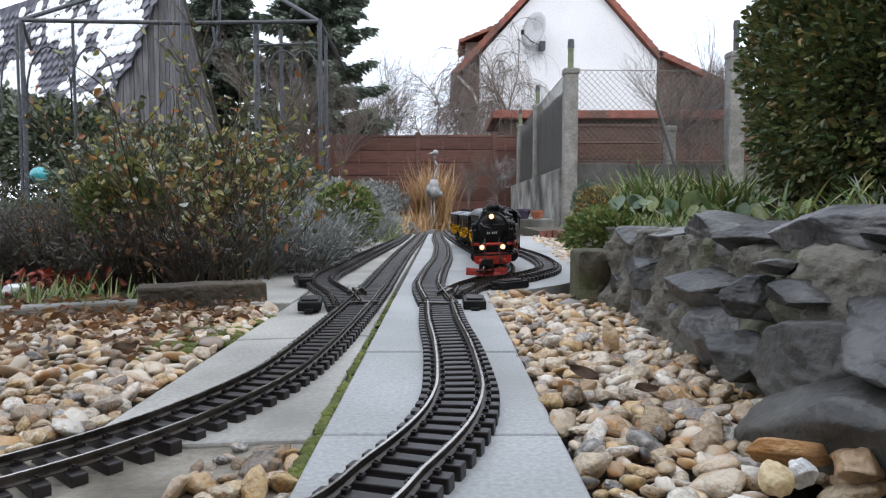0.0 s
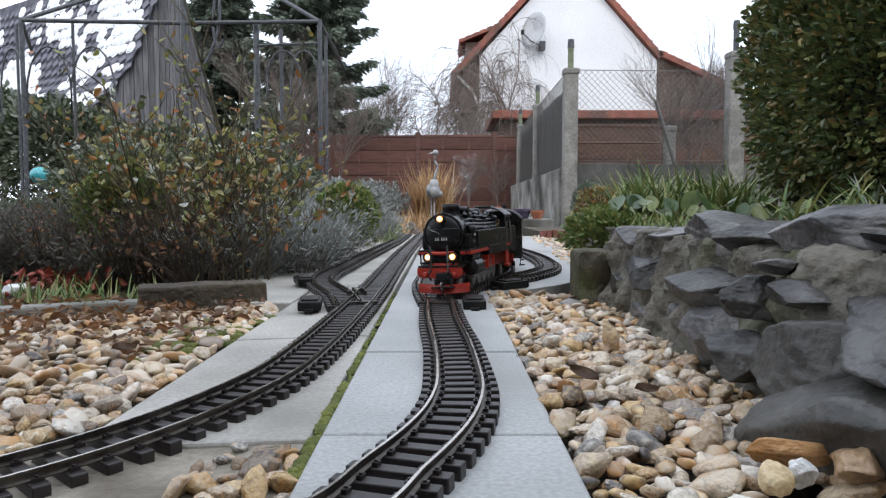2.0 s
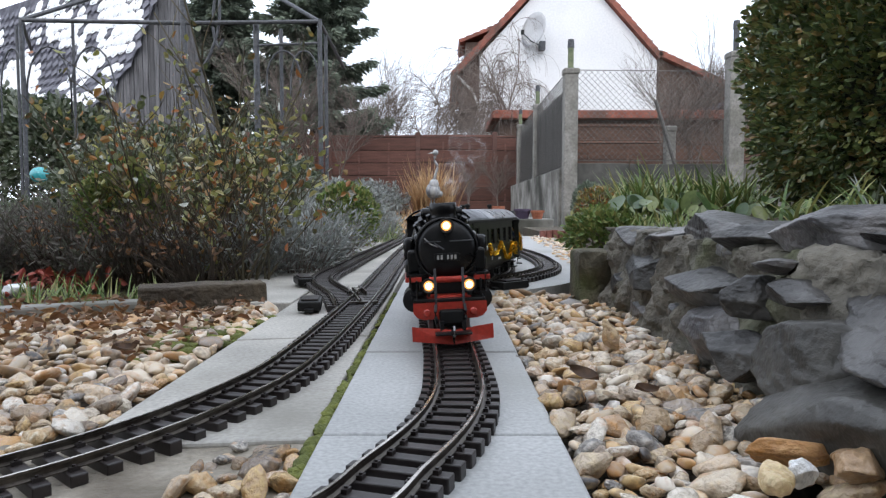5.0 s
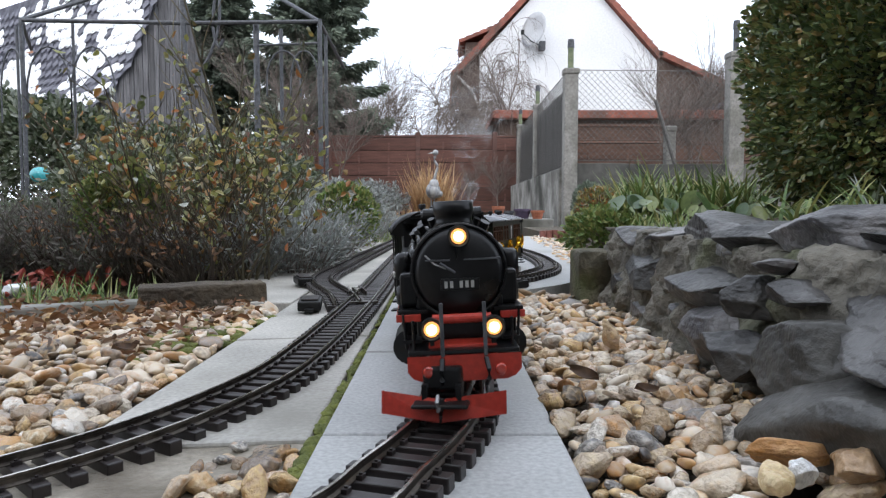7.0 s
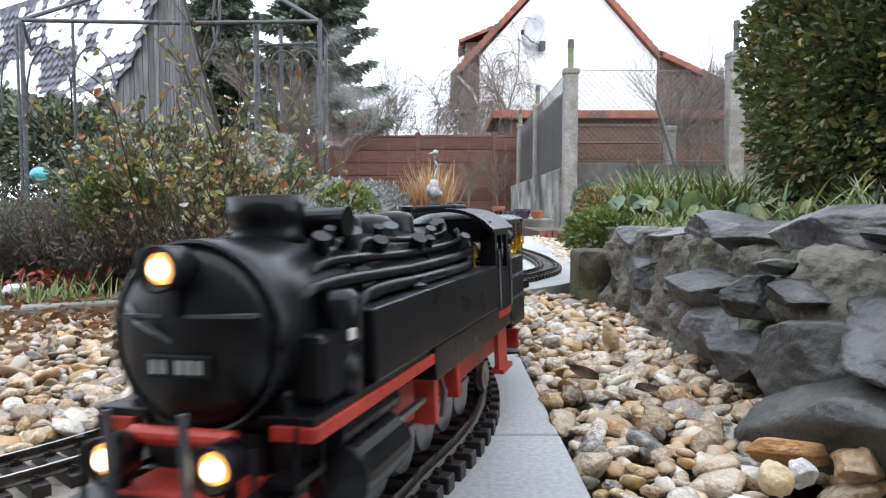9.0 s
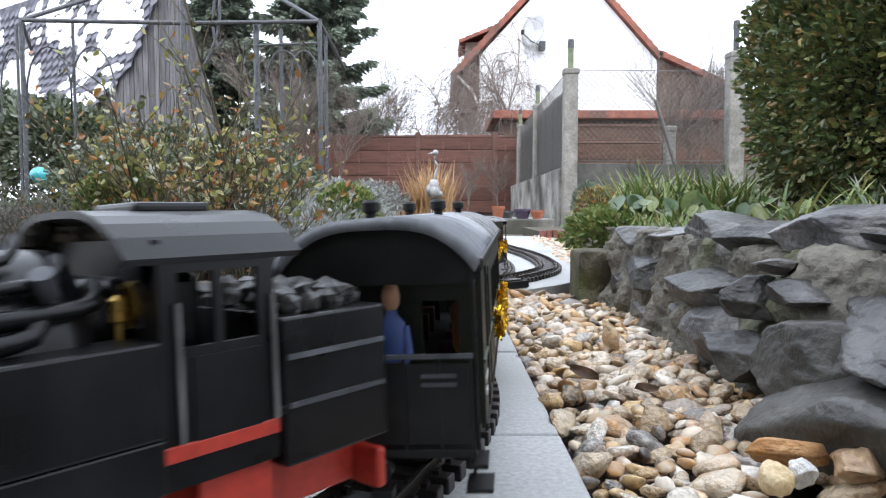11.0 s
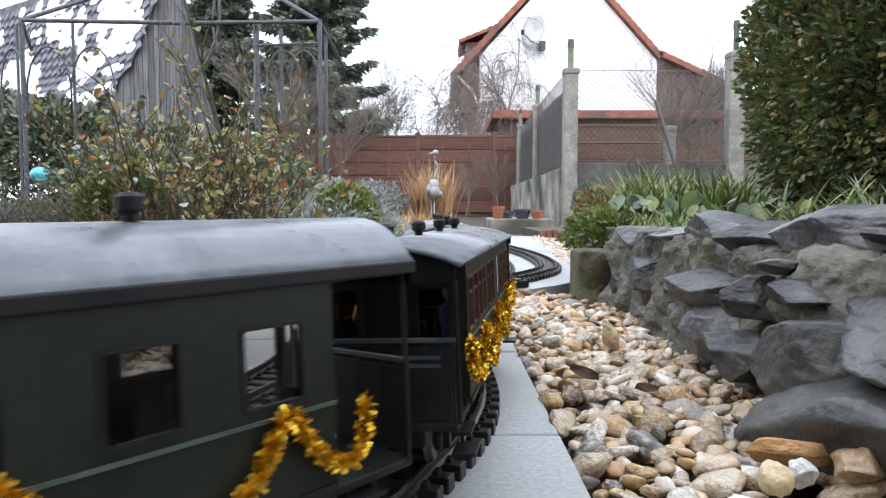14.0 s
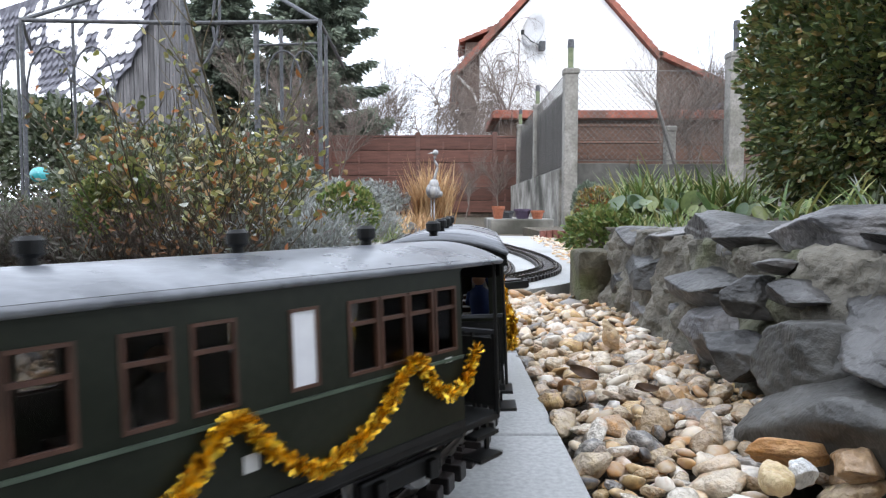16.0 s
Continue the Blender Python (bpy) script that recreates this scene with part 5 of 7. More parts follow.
def foliage(name, colors, rough=0.55):
    m = palette(name, colors, rough, island=True, fine=120, bump=0.15)
    n, l = m.node_tree.nodes, m.node_tree.links
    b = n["Principled BSDF"]
    tr, mx = n.new("ShaderNodeBsdfTranslucent"), n.new("ShaderNodeMixShader")
    mx.inputs[0].default_value = 0.22
    l.new(b.inputs["Base Color"].links[0].from_socket, tr.inputs[0])
    l.new(b.outputs[0], mx.inputs[1])
    l.new(tr.outputs[0], mx.inputs[2])
    l.new(mx.outputs[0], n["Material Output"].inputs[0])
    return m


M_ROSE = foliage("rose leaves", [(0.07, 0.085, 0.04), (0.13, 0.155, 0.06), (0.22, 0.235, 0.075), (0.34, 0.33, 0.10), (0.11, 0.125, 0.06), (0.38, 0.13, 0.04), (0.05, 0.065, 0.035), (0.40, 0.36, 0.17), (0.30, 0.27, 0.085), (0.36, 0.17, 0.05), (0.10, 0.11, 0.05), (0.62, 0.64, 0.60)], 0.28)
M_BOX = foliage("box leaves", [(0.055, 0.085, 0.038), (0.095, 0.14, 0.052), (0.14, 0.18, 0.06), (0.22, 0.21, 0.065), (0.08, 0.12, 0.058), (0.28, 0.18, 0.06)], 0.30)
M_LAV = foliage("grey lavender leaves", [(0.16, 0.175, 0.165), (0.27, 0.29, 0.28), (0.40, 0.42, 0.415), (0.17, 0.185, 0.15), (0.25, 0.23, 0.23)], 0.8)
M_IVY = foliage("dark ivy leaves", [(0.045, 0.065, 0.035), (0.07, 0.095, 0.05), (0.13, 0.15, 0.09), (0.26, 0.28, 0.24), (0.09, 0.12, 0.06)], 0.5)
M_STRAP = foliage("strap leaves", [(0.07, 0.13, 0.03), (0.12, 0.19, 0.045), (0.20, 0.25, 0.07), (0.30, 0.28, 0.10), (0.09, 0.15, 0.05)], 0.45)
M_BERG = palette("bergenia leaves", [(0.045, 0.085, 0.03), (0.08, 0.13, 0.045), (0.15, 0.18, 0.05), (0.06, 0.10, 0.05)], 0.35, island=False, fine=120)
M_DRY = foliage("dry straw blades", [(0.34, 0.19, 0.09), (0.52, 0.33, 0.17), (0.64, 0.46, 0.27)], 0.7)
M_SPRUCE = foliage("spruce needles", [(0.10, 0.13, 0.10), (0.155, 0.19, 0.145), (0.20, 0.24, 0.18)], 0.7)
M_LITTER = foliage("brown fallen leaves", [(0.13, 0.06, 0.03), (0.24, 0.11, 0.04), (0.07, 0.04, 0.025), (0.28, 0.16, 0.075), (0.09, 0.055, 0.035)], 0.6)
M_SHADE = material("near-black shade core", (0.010, 0.014, 0.007), (0.03, 0.034, 0.018), 0.9, scale=60, bump=1.0, dist=0.01, fine=160)
M_STEM = material("green-brown stems", (0.045, 0.040, 0.022), (0.10, 0.082, 0.045), 0.7, scale=30, bump=0.2)
M_TWIG = material("grey-brown twigs", (0.115, 0.09, 0.078), (0.20, 0.165, 0.145), 0.8, scale=20, bump=0.2)
M_BARK = material("dark bark", (0.04, 0.03, 0.025), (0.085, 0.065, 0.05), 0.9, scale=14, bump=0.8, dist=0.01)


def stems_from(rnd, base, count, height, spread, r, kink=0.12):
    """Arching stems; gives the mesh and points along them with their direction."""
    bm = bmesh.new()
    marks = []
    for _ in range(count):
        a = rnd.uniform(0, 6.283)
        h = height * rnd.uniform(0.5, 1.0)
        p = Vector(base) + Vector((math.cos(a), math.sin(a), 0)) * rnd.uniform(0, spread * 0.25)
        d = Vector((math.cos(a) * rnd.uniform(0.1, 0.9) * spread / height, math.sin(a) * rnd.uniform(0.1, 0.9) * spread / height, 1)).normalized()
        pts = [p.copy()]
        for k in range(9):
            d = (d + Vector((rnd.uniform(-kink, kink), rnd.uniform(-kink, kink), -0.05))).normalized()
            p = p + d * h / 9
            pts.append(p.copy())
            if k > 1:
                marks.append((p.copy(), d.copy(), k))
            if k > 2 and rnd.random() < 0.6:
                e = (d + Vector((rnd.uniform(-1, 1), rnd.uniform(-1, 1), rnd.uniform(-0.1, 0.7)))).normalized()
                q = [p.copy()]
                for j in range(4):
                    e = (e + Vector((rnd.uniform(-0.2, 0.2), rnd.uniform(-0.2, 0.2), 0.02))).normalized()
                    q.append(q[-1] + e * h * 0.05)
                    marks.append((q[-1].copy(), e.copy(), k))
                tube(bm, q, r * 0.45, 5, taper=0.4)
        tube(bm, pts, r, 6, taper=0.35)
    return bm, marks


def shrub(name, label, base, count, height, spread, r, mat, per, leaf, seed, smat=None, cat="shrub", clump=0.02):
    rnd = random.Random(seed)
    t = thing(name, label, cat)
    bm, marks = stems_from(rnd, base, count, height, spread, r)
    part("stem_tangle", bm, smat or M_STEM, t)
    rs = np.random.RandomState(seed)
    pos, di = [], []
    for p, d, k in marks:
        for _ in range(rs.poisson(per * (0.2 if k < 4 else 1.25))):
            e = np.array(d[:]) * 0.4 + rs.normal(size=3) * 0.7
            pos.append(np.array(p[:]) + rs.normal(size=3) * clump)
            di.append(e)
    pos, di = np.array(pos), np.array(di)
    L = rs.uniform(0.6, 1.15, len(pos)) * leaf[0]
    v, f = leaves(pos, di, L, L * leaf[1], seed, 0.18, 0.15)
    tagged(raw("crown", v, f, mat, t), kind="stuff")
    return t


# rose bush beside the track
shrub("rose_bush", "tangled rose bush with yellowing leaves", (-0.74, 1.98, -0.04), 30, 0.62, 0.40, 0.0042, M_ROSE, 0.80, (0.027, 0.64), 3)
shrub("rose_bush", "low spreading rose bush with grey-green leaves", (-0.56, 1.90, -0.04), 24, 0.44, 0.26, 0.0034, M_ROSE, 0.95, (0.027, 0.62), 5)
shrub("rose_bush", "rose bush with red-brown hips and sparse leaves", (-0.64, 2.35, -0.04), 20, 0.74, 0.34, 0.0042, M_ROSE, 0.6, (0.029, 0.6), 8)
shrub("rose_bush", "tall bare-stemmed rose with orange leaves", (-0.62, 2.10, -0.04), 4, 1.05, 0.18, 0.0058, M_ROSE, 0.6, (0.029, 0.6), 13)
shrub("rose_bush", "rose bush with dry flower heads", (-1.00, 2.10, -0.04), 22, 0.58, 0.30, 0.004, M_ROSE, 0.7, (0.027, 0.62), 15)
shrub("rose_bush", "open rose bush with dusty pale leaves", (-0.88, 2.45, -0.04), 18, 0.72, 0.40, 0.004, M_ROSE, 0.6, (0.029, 0.62), 17)
# dark stem tangles added to imitate the shade at the bushes' feet
shrub("shade_stems", "dark stems added as shade under the roses", (-0.66, 1.86, -0.04), 90, 0.30, 0.30, 0.0026, M_LITTER, 0.10, (0.022, 0.5), 41, M_BARK)
shrub("shade_stems", "dark stems added as shade under the roses", (-0.86, 1.96, -0.04), 90, 0.32, 0.30, 0.0026, M_LITTER, 0.10, (0.022, 0.5), 43, M_BARK)
shrub("shade_stems", "dark stems added as shade by the heath", (-1.12, 1.98, -0.04), 70, 0.26, 0.28, 0.0024, M_LITTER, 0.10, (0.020, 0.5), 45, M_BARK)
# green box clump at its foot
def leaf_mound(name, label, c, rad, n, leaf, mat, seed, cat="shrub", shell=0.72, up=0.3, rough=0.16, core=False, power=2.0):
    """A clipped or mounded shrub: twigs inside, leaves through its outer shell."""
    t = thing(name, label, cat)
    rs = np.random.RandomState(seed)
    d = rs.normal(size=(n, 3))
    if not core:
        d[:, 2] = np.where(d[:, 2] < -0.5, -d[:, 2], d[:, 2])
    d /= (np.abs(d) ** power).sum(1, keepdims=True) ** (1 / power)
    k = rs.uniform(shell, 1.0, n) ** 0.6
    lump = np.array([1 + rough * noise.noise(Vector(x) * 2.4 + Vector((seed, 0, 0))) + rough * 0.7 * noise.noise(Vector(x) * 6.5 + Vector((seed, 3, 0))) for x in d])
    pos = np.array(c) + d * np.array(rad) * (k * lump)[:, None]
    di = d + rs.normal(size=(n, 3)) * 0.55 + np.array([0, 0, up])
    L = rs.uniform(0.65, 1.15, n) * leaf[0]
    keep = pos[:, 2] > c[2] - rad[2] * 0.98
    v, f = leaves(pos[keep], di[keep], L[keep], L[keep] * leaf[1], seed, 0.15, 0.1)
    bm = bmesh.new()
    rnd = random.Random(seed)
    for _ in range(26):
        e = Vector(d[rnd.randrange(n)])
        base = Vector((c[0] + rnd.uniform(-0.2, 0.2) * rad[0], c[1] + rnd.uniform(-0.2, 0.2) * rad[1], c[2] - rad[2]))
        tip = Vector(c) + Vector((e.x * rad[0], e.y * rad[1], e.z * rad[2])) * 0.85
        mid = (base + tip) / 2 + Vector((0, 0, rad[2] * 0.15))
        tube(bm, [base, mid, tip], 0.012 * rad[0] + 0.001, 5, taper=0.3)
    part("stem_tangle", bm, M_TWIG, t)
    # near-black solid core imitates the shade deep between the leaves
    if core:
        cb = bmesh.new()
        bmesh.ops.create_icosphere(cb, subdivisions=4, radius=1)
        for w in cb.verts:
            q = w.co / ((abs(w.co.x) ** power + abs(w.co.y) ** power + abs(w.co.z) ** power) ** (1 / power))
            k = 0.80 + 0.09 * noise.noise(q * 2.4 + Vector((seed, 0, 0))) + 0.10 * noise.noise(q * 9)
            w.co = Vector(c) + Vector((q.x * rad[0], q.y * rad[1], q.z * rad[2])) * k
        part("shade_core", cb, M_SHADE, t, "dark solid core standing in for inner shade", smooth=True)
    tagged(raw("crown", v, f, mat, t), kind="stuff")
    return t


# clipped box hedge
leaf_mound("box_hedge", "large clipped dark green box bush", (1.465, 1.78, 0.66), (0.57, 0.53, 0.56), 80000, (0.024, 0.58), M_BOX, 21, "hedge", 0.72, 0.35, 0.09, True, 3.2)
leaf_mound("box_bush", "small bright green box bush", (-0.42, 2.95, 0.13), (0.14, 0.14, 0.17), 3200, (0.02, 0.6), M_STRAP, 22)
leaf_mound("box_bush", "green box bush among the roses", (-1.00, 2.12, 0.15), (0.13, 0.13, 0.19), 3600, (0.02, 0.6), M_STRAP, 23)
leaf_mound("heather", "rounded brown-green heather mound", (1.06, 4.6, 0.17), (0.16, 0.15, 0.16), 2500, (0.03, 0.4), M_ROSE, 24)
leaf_mound("conifer", "small dark dwarf conifer by the wall", (1.62, 7.6, 0.18), (0.17, 0.16, 0.28), 2600, (0.04, 0.3), M_SPRUCE, 25)


def lavender(name, label, c, rad, n, length, mat, seed, dry=0):
    t = thing(name, label, "shrub")
    rs = np.random.RandomState(seed)
    a, q = rs.uniform(0, 6.283, n), np.sqrt(rs.rand(n))
    root = np.stack([c[0] + np.cos(a) * q * rad * 0.45, c[1] + np.sin(a) * q * rad * 0.45, np.full(n, c[2])], 1)
    di = np.stack([np.cos(a) * q * 0.9, np.sin(a) * q * 0.9, np.ones(n)], 1) + rs.normal(size=(n, 3)) * 0.16
    L = rs.uniform(0.55, 1.0, n) * length
    v, f = blades(root, di, L, np.full(n, 0.0035), rs.uniform(0, 0.18, n), 3)
    tagged(raw("stalk_tuft", v, f, M_TWIG, t), kind="stuff")
    dn = di / np.linalg.norm(di, axis=1, keepdims=True)
    k = 9
    tt = rs.uniform(0.35, 1.0, (n, k))
    pos = (root[:, None] + dn[:, None] * (L[:, None] * tt)[:, :, None]).reshape(-1, 3) + rs.normal(size=(n * k, 3)) * 0.005
    dd = np.repeat(dn, k, 0) + rs.normal(size=(n * k, 3)) * 0.6
    LL = rs.uniform(0.018, 0.036, n * k)
    v, f = leaves(pos, dd, LL, LL * 0.22, seed, 0.1, 0.1)
    tagged(raw("crown", v, f, mat, t), kind="stuff")
    return t


for i, (x, y, r, h) in enumerate(((-0.52, 2.55, 0.24, 0.30), (-0.48, 2.20, 0.20, 0.24), (-0.55, 3.0, 0.26, 0.33), (-0.50, 3.55, 0.26, 0.30), (-0.62, 2.05, 0.22, 0.26), (-0.75, 3.3, 0.3, 0.36), (-0.46, 4.2, 0.25, 0.26))):
    lavender("lavender_bush", "silver-grey lavender bush beside the track", (x, y, -0.045), r, 260, h, M_LAV, 30 + i)
M_HEATH = foliage("faded heath leaves", [(0.075, 0.07, 0.06), (0.13, 0.115, 0.105), (0.08, 0.09, 0.055), (0.18, 0.165, 0.155), (0.11, 0.12, 0.09)], 0.8)
for i, (x, y, r, h) in enumerate(((-1.2, 2.1, 0.24, 0.26), (-1.30, 2.35, 0.28, 0.30), (-1.0, 2.0, 0.18, 0.22), (-1.5, 2.2, 0.25, 0.28), (-1.65, 2.8, 0.3, 0.33), (-1.4, 1.95, 0.2, 0.24))):
    lavender("heath_shrub", "twiggy faded grey-brown heath shrub", (x, y, -0.045), r, 260, h, M_HEATH, 50 + i)


def tuft(name, label, c, n, length, width, mat, seed, spread=0.03, lean=0.55, droop=0.35, cat="grass"):
    t = thing(name, label, cat)
    rs = np.random.RandomState(seed)
    a = rs.uniform(0, 6.283, n)
    root = np.array(c) + rs.normal(size=(n, 3)) * np.array([spread, spread, 0.002])
    di = np.stack([np.cos(a) * lean, np.sin(a) * lean, np.ones(n)], 1) * rs.uniform(0.5, 1.2, (n, 1)) + np.array([0, 0, 0.3])
    L = rs.uniform(0.55, 1.0, n) * length
    v, f = blades(root, di, L, np.full(n, width), rs.uniform(0.3, 1.0, n) * droop, 6)
    tagged(raw("leaf_tuft", v, f, mat, t), kind="stuff")
    return t


for i, (x, y) in enumerate(((0.80, 1.95), (0.92, 2.1), (0.70, 2.1), (0.86, 2.3), (0.75, 2.5), (0.60, 2.0), (1.0, 2.4), (0.66, 2.35))):
    tuft("strap_leaf_plant", "yellow-green strap-leaved clump on the bed", (x, y, 0.17), 84, 0.27, 0.0075, M_STRAP, 60 + i, 0.04, 0.7, 0.55, "plant")
for i, (x, y) in enumerate(((0.66, 1.02), (0.78, 1.06), (0.88, 1.15), (0.74, 1.18), (0.60, 1.12))):
    tuft("lily_turf", "dark green arching grass at the hedge foot", (x, y, 0.165), 40, 0.16, 0.006, M_IVY if i % 2 else M_STRAP, 70 + i, 0.03, 0.9, 0.7)
for i, (x, y, L) in enumerate(((-0.33, 3.9, 0.30), (-0.42, 4.3, 0.34), (-0.36, 4.7, 0.28), (-0.98, 1.55, 0.13), (-0.80, 1.50, 0.15), (-1.15, 1.48, 0.12), (-0.90, 1.62, 0.16), (-0.70, 1.58, 0.12), (0.50, 1.55, 0.12), (0.47, 1.42, 0.10))):
    tuft("grass_tuft", "fresh green grass tuft in the bed", (x, y, -0.045 if x < 0 else 0.13), 60, L, 0.004, M_STRAP, 80 + i, 0.06 if x < -0.5 else 0.035, 0.7, 0.5)
tuft("pampas_grass", "tall dry straw-coloured ornamental grass", (-0.12, 7.3, -0.05), 640, 1.02, 0.014, M_DRY, 95, 0.08, 0.42, 0.46)
tuft("pampas_grass", "low dry tan grass by the stones", (-0.30, 6.6, -0.05), 160, 0.35, 0.010, M_DRY, 96, 0.10, 0.6, 0.4)
tuft("pampas_grass", "low dry tan grass beside the track end", (-0.45, 5.6, -0.05), 160, 0.25, 0.010, M_DRY, 97, 0.12, 0.7, 0.4)


def broad_leaves(c, n, seed):
    """Round-leaved bergenia."""
    t = thing("bergenia", "clump of broad green leaves over the stones", "plant")
    rs = np.random.RandomState(seed)
    bm = bmesh.new()
    for k in range(n):
        a = rs.uniform(0, 6.283)
        tip = Vector((c[0] + math.cos(a) * rs.uniform(0.02, 0.10), c[1] + math.sin(a) * rs.uniform(0.02, 0.10), c[2] + rs.uniform(0.02, 0.07)))
        tube(bm, [c, (Vector(c) + tip) / 2 + Vector((0, 0, 0.01)), tip], 0.002, 5)
        lb = bmesh.new()
        s = rs.uniform(0.012, 0.026)
        bmesh.ops.create_circle(lb, cap_ends=True, segments=14, radius=s)
        bmesh.ops.poke(lb, faces=lb.faces[:])
        for v in lb.verts:
            v.co = Vector((v.co.x, v.co.y * 1.25, 0.25 * v.co.x ** 2 / s + 0.12 * s * noise.noise(v.co * 60)))
        ob = part("leaf", lb, M_BERG, t, smooth=True)
        ob.matrix_world = Matrix.Translation(tip) @ pose(0, 0, 0, rs.uniform(20, 75), rs.uniform(-30, 30), rs.uniform(-70, 70))
    part("stalk_tuft", bm, M_STEM, t)
    return t


for i, (x, y) in enumerate(((0.56, 1.62), (0.66, 1.75), (0.76, 1.7), (0.50, 1.75), (0.88, 1.85))):
    broad_leaves((x, y, 0.145), 12, 110 + i)
leaf_mound("ground_cover", "trailing yellow-green ground cover at the wall end", (0.53, 1.74, 0.10), (0.10, 0.24, 0.08), 2600, (0.018, 0.5), M_STRAP, 151, "plant", 0.4, 0.2, 0.3)
leaf_mound("ground_cover", "trailing yellow-green ground cover at the wall end", (0.62, 2.15, 0.10), (0.10, 0.24, 0.09), 2200, (0.018, 0.5), M_ROSE, 152, "plant", 0.4, 0.2, 0.3)
leaf_mound("ground_cover", "trailing yellow-green ground cover over the wall end", (0.40, 1.70, 0.12), (0.09, 0.13, 0.075), 2400, (0.018, 0.5), M_STRAP, 153, "plant", 0.4, 0.2, 0.3)
# dry seed heads
for i, (x, y, h) in enumerate(((0.62, 2.3, 0.36), (0.68, 2.35, 0.33), (0.56, 2.1, 0.26), (0.52, 2.3, 0.24), (0.50, 2.05, 0.22))):
    t = thing("seed_head", "dry brownish flower head on a stalk", "flower", "dry flower heads")
    part("stalk", tube(bmesh.new(), [(x, y, 0.12), (x + 0.004, y, h - 0.1), (x + 0.01, y, h)], 0.0016, 5), M_STEM, t)
    rs = np.random.RandomState(i)
    d = rs.normal(size=(140, 3))
    v, f = leaves(np.array([x + 0.01, y, h]) + d * 0.006, d, rs.uniform(0.010, 0.018, 140), np.full(140, 0.006), i, 0.2)
    raw("head", v, f, M_HEATH, t)
# litter
rs = np.random.RandomState(77)
n = 1300
pos = np.stack([rs.uniform(-1.25, -0.37, n), np.minimum(rs.normal(1.20, 0.14, n), 1.42), rs.uniform(-0.008, 0.012, n)], 1)
di = rs.normal(size=(n, 3)) * np.array([1, 1, 0.35])
L = rs.uniform(0.010, 0.028, n)
v, f = leaves(pos, di, L, L * 0.5, 7, 0.2, 0.1)
tagged(raw("leaf_litter", v, f, M_LITTER), "brown fallen leaves along the bed edge", "leaf litter", kind="stuff")
for i, (x, y, z, L, rz) in enumerate(((0.150, 0.71, 0.020, 0.027, -40), (-0.42, 0.88, 0.012, 0.028, 60), (0.20, 0.66, 0.018, 0.022, 20))):
    t = thing("fallen_leaf", "single curled orange-brown leaf on the pebbles", "leaf", "fallen leaves")
    lb = bmesh.new()
    bmesh.ops.create_grid(lb, x_segments=8, y_segments=4, size=0.5)
    for v in lb.verts:
        w = math.sin(math.pi * (v.co.x + 0.5)) ** 0.7
        v.co = Vector((v.co.x * L * 1.3, v.co.y * L * 0.62 * w, L * (0.9 * v.co.y ** 2 + 0.35 * v.co.x ** 2)))
    ob = part("blade", lb, M_LITTER, t, smooth=True)
    ob.matrix_world = pose(x, y, z, 25, 10, rz)


# ---------------------------------------------------------------- far garden
def board_fence(name, label, y, posts, top, mat, h=0.285):
    t = thing(name, label, "fence", kind="structure")
    rnd = random.Random(int(y * 10))
    meshes = {}
    for a, b in zip(posts, posts[1:]):
        bay = b - a
        key = round(bay, 2)
        if key not in meshes:
            bm = boxed(-bay / 2 + 0.05, bay / 2 - 0.05, -0.011, 0.011, 0, h * 0.94, bevel=0.004)
            meshes[key] = mesh_of(bm, "board", mat)
        tt = top + rnd.uniform(-0.04, 0.02)
        for k in range(int(tt / h)):
            ob = part("board", meshes[key], None, t)
            ob.matrix_world = pose((a + b) / 2, y + rnd.uniform(-0.004, 0.004), tt - (k + 1) * h - 0.03, 11, rnd.uniform(-0.15, 0.15), 0)
        # dark sheet stands in for the shadow lines between overlapping boards
        part("shade_backing", boxed(a + 0.05, b - 0.05, y + 0.035, y + 0.045, -0.1, tt - 0.02), M_BARK, t)
        part("rail", boxed(a + 0.05, b - 0.05, y - 0.03, y + 0.03, tt - 0.03, tt + 0.01), mat, t)
        for k in (0.33, 0.67):
            part("batten", boxed(a + bay * k - 0.02, a + bay * k + 0.02, y - 0.045, y - 0.025, 0.0, tt - 0.05), mat, t)
    for p in posts:
        part("post", boxed(p - 0.05, p + 0.05, y - 0.06, y + 0.04, -0.1, top + 0.05, bevel=0.006), mat, t)
    return t


board_fence("fence_1", "red-brown wooden board fence", 15.5, (-8.2, -6.3, -4.4, -2.57, -0.57, 1.17, 1.9), 1.83, M_FENCE)
board_fence("fence_2", "pale brown wooden board fence behind the mesh", 12.0, (1.9, 3.9, 5.9, 7.9), 1.35, M_FENCE2)
t = thing("fence_3", "diamond wooden trellis along a fence top", "trellis", kind="structure")
for k in range(22):
    for s in (-1, 1):
        ob = part("slat", boxed(-0.012, 0.012, -0.006, 0.006, -0.15, 0.15), M_FENCE2, t)
        ob.matrix_world = pose(2.0 + 0.085 * k, 12.0 + s * 0.006, 1.50, 0, s * 45, 0)
part("rail", boxed(1.95, 3.9, 11.97, 12.03, 1.60, 1.64), M_FENCE2, t)
part("rail", boxed(1.95, 3.9, 11.97, 12.03, 1.36, 1.40), M_FENCE2, t)


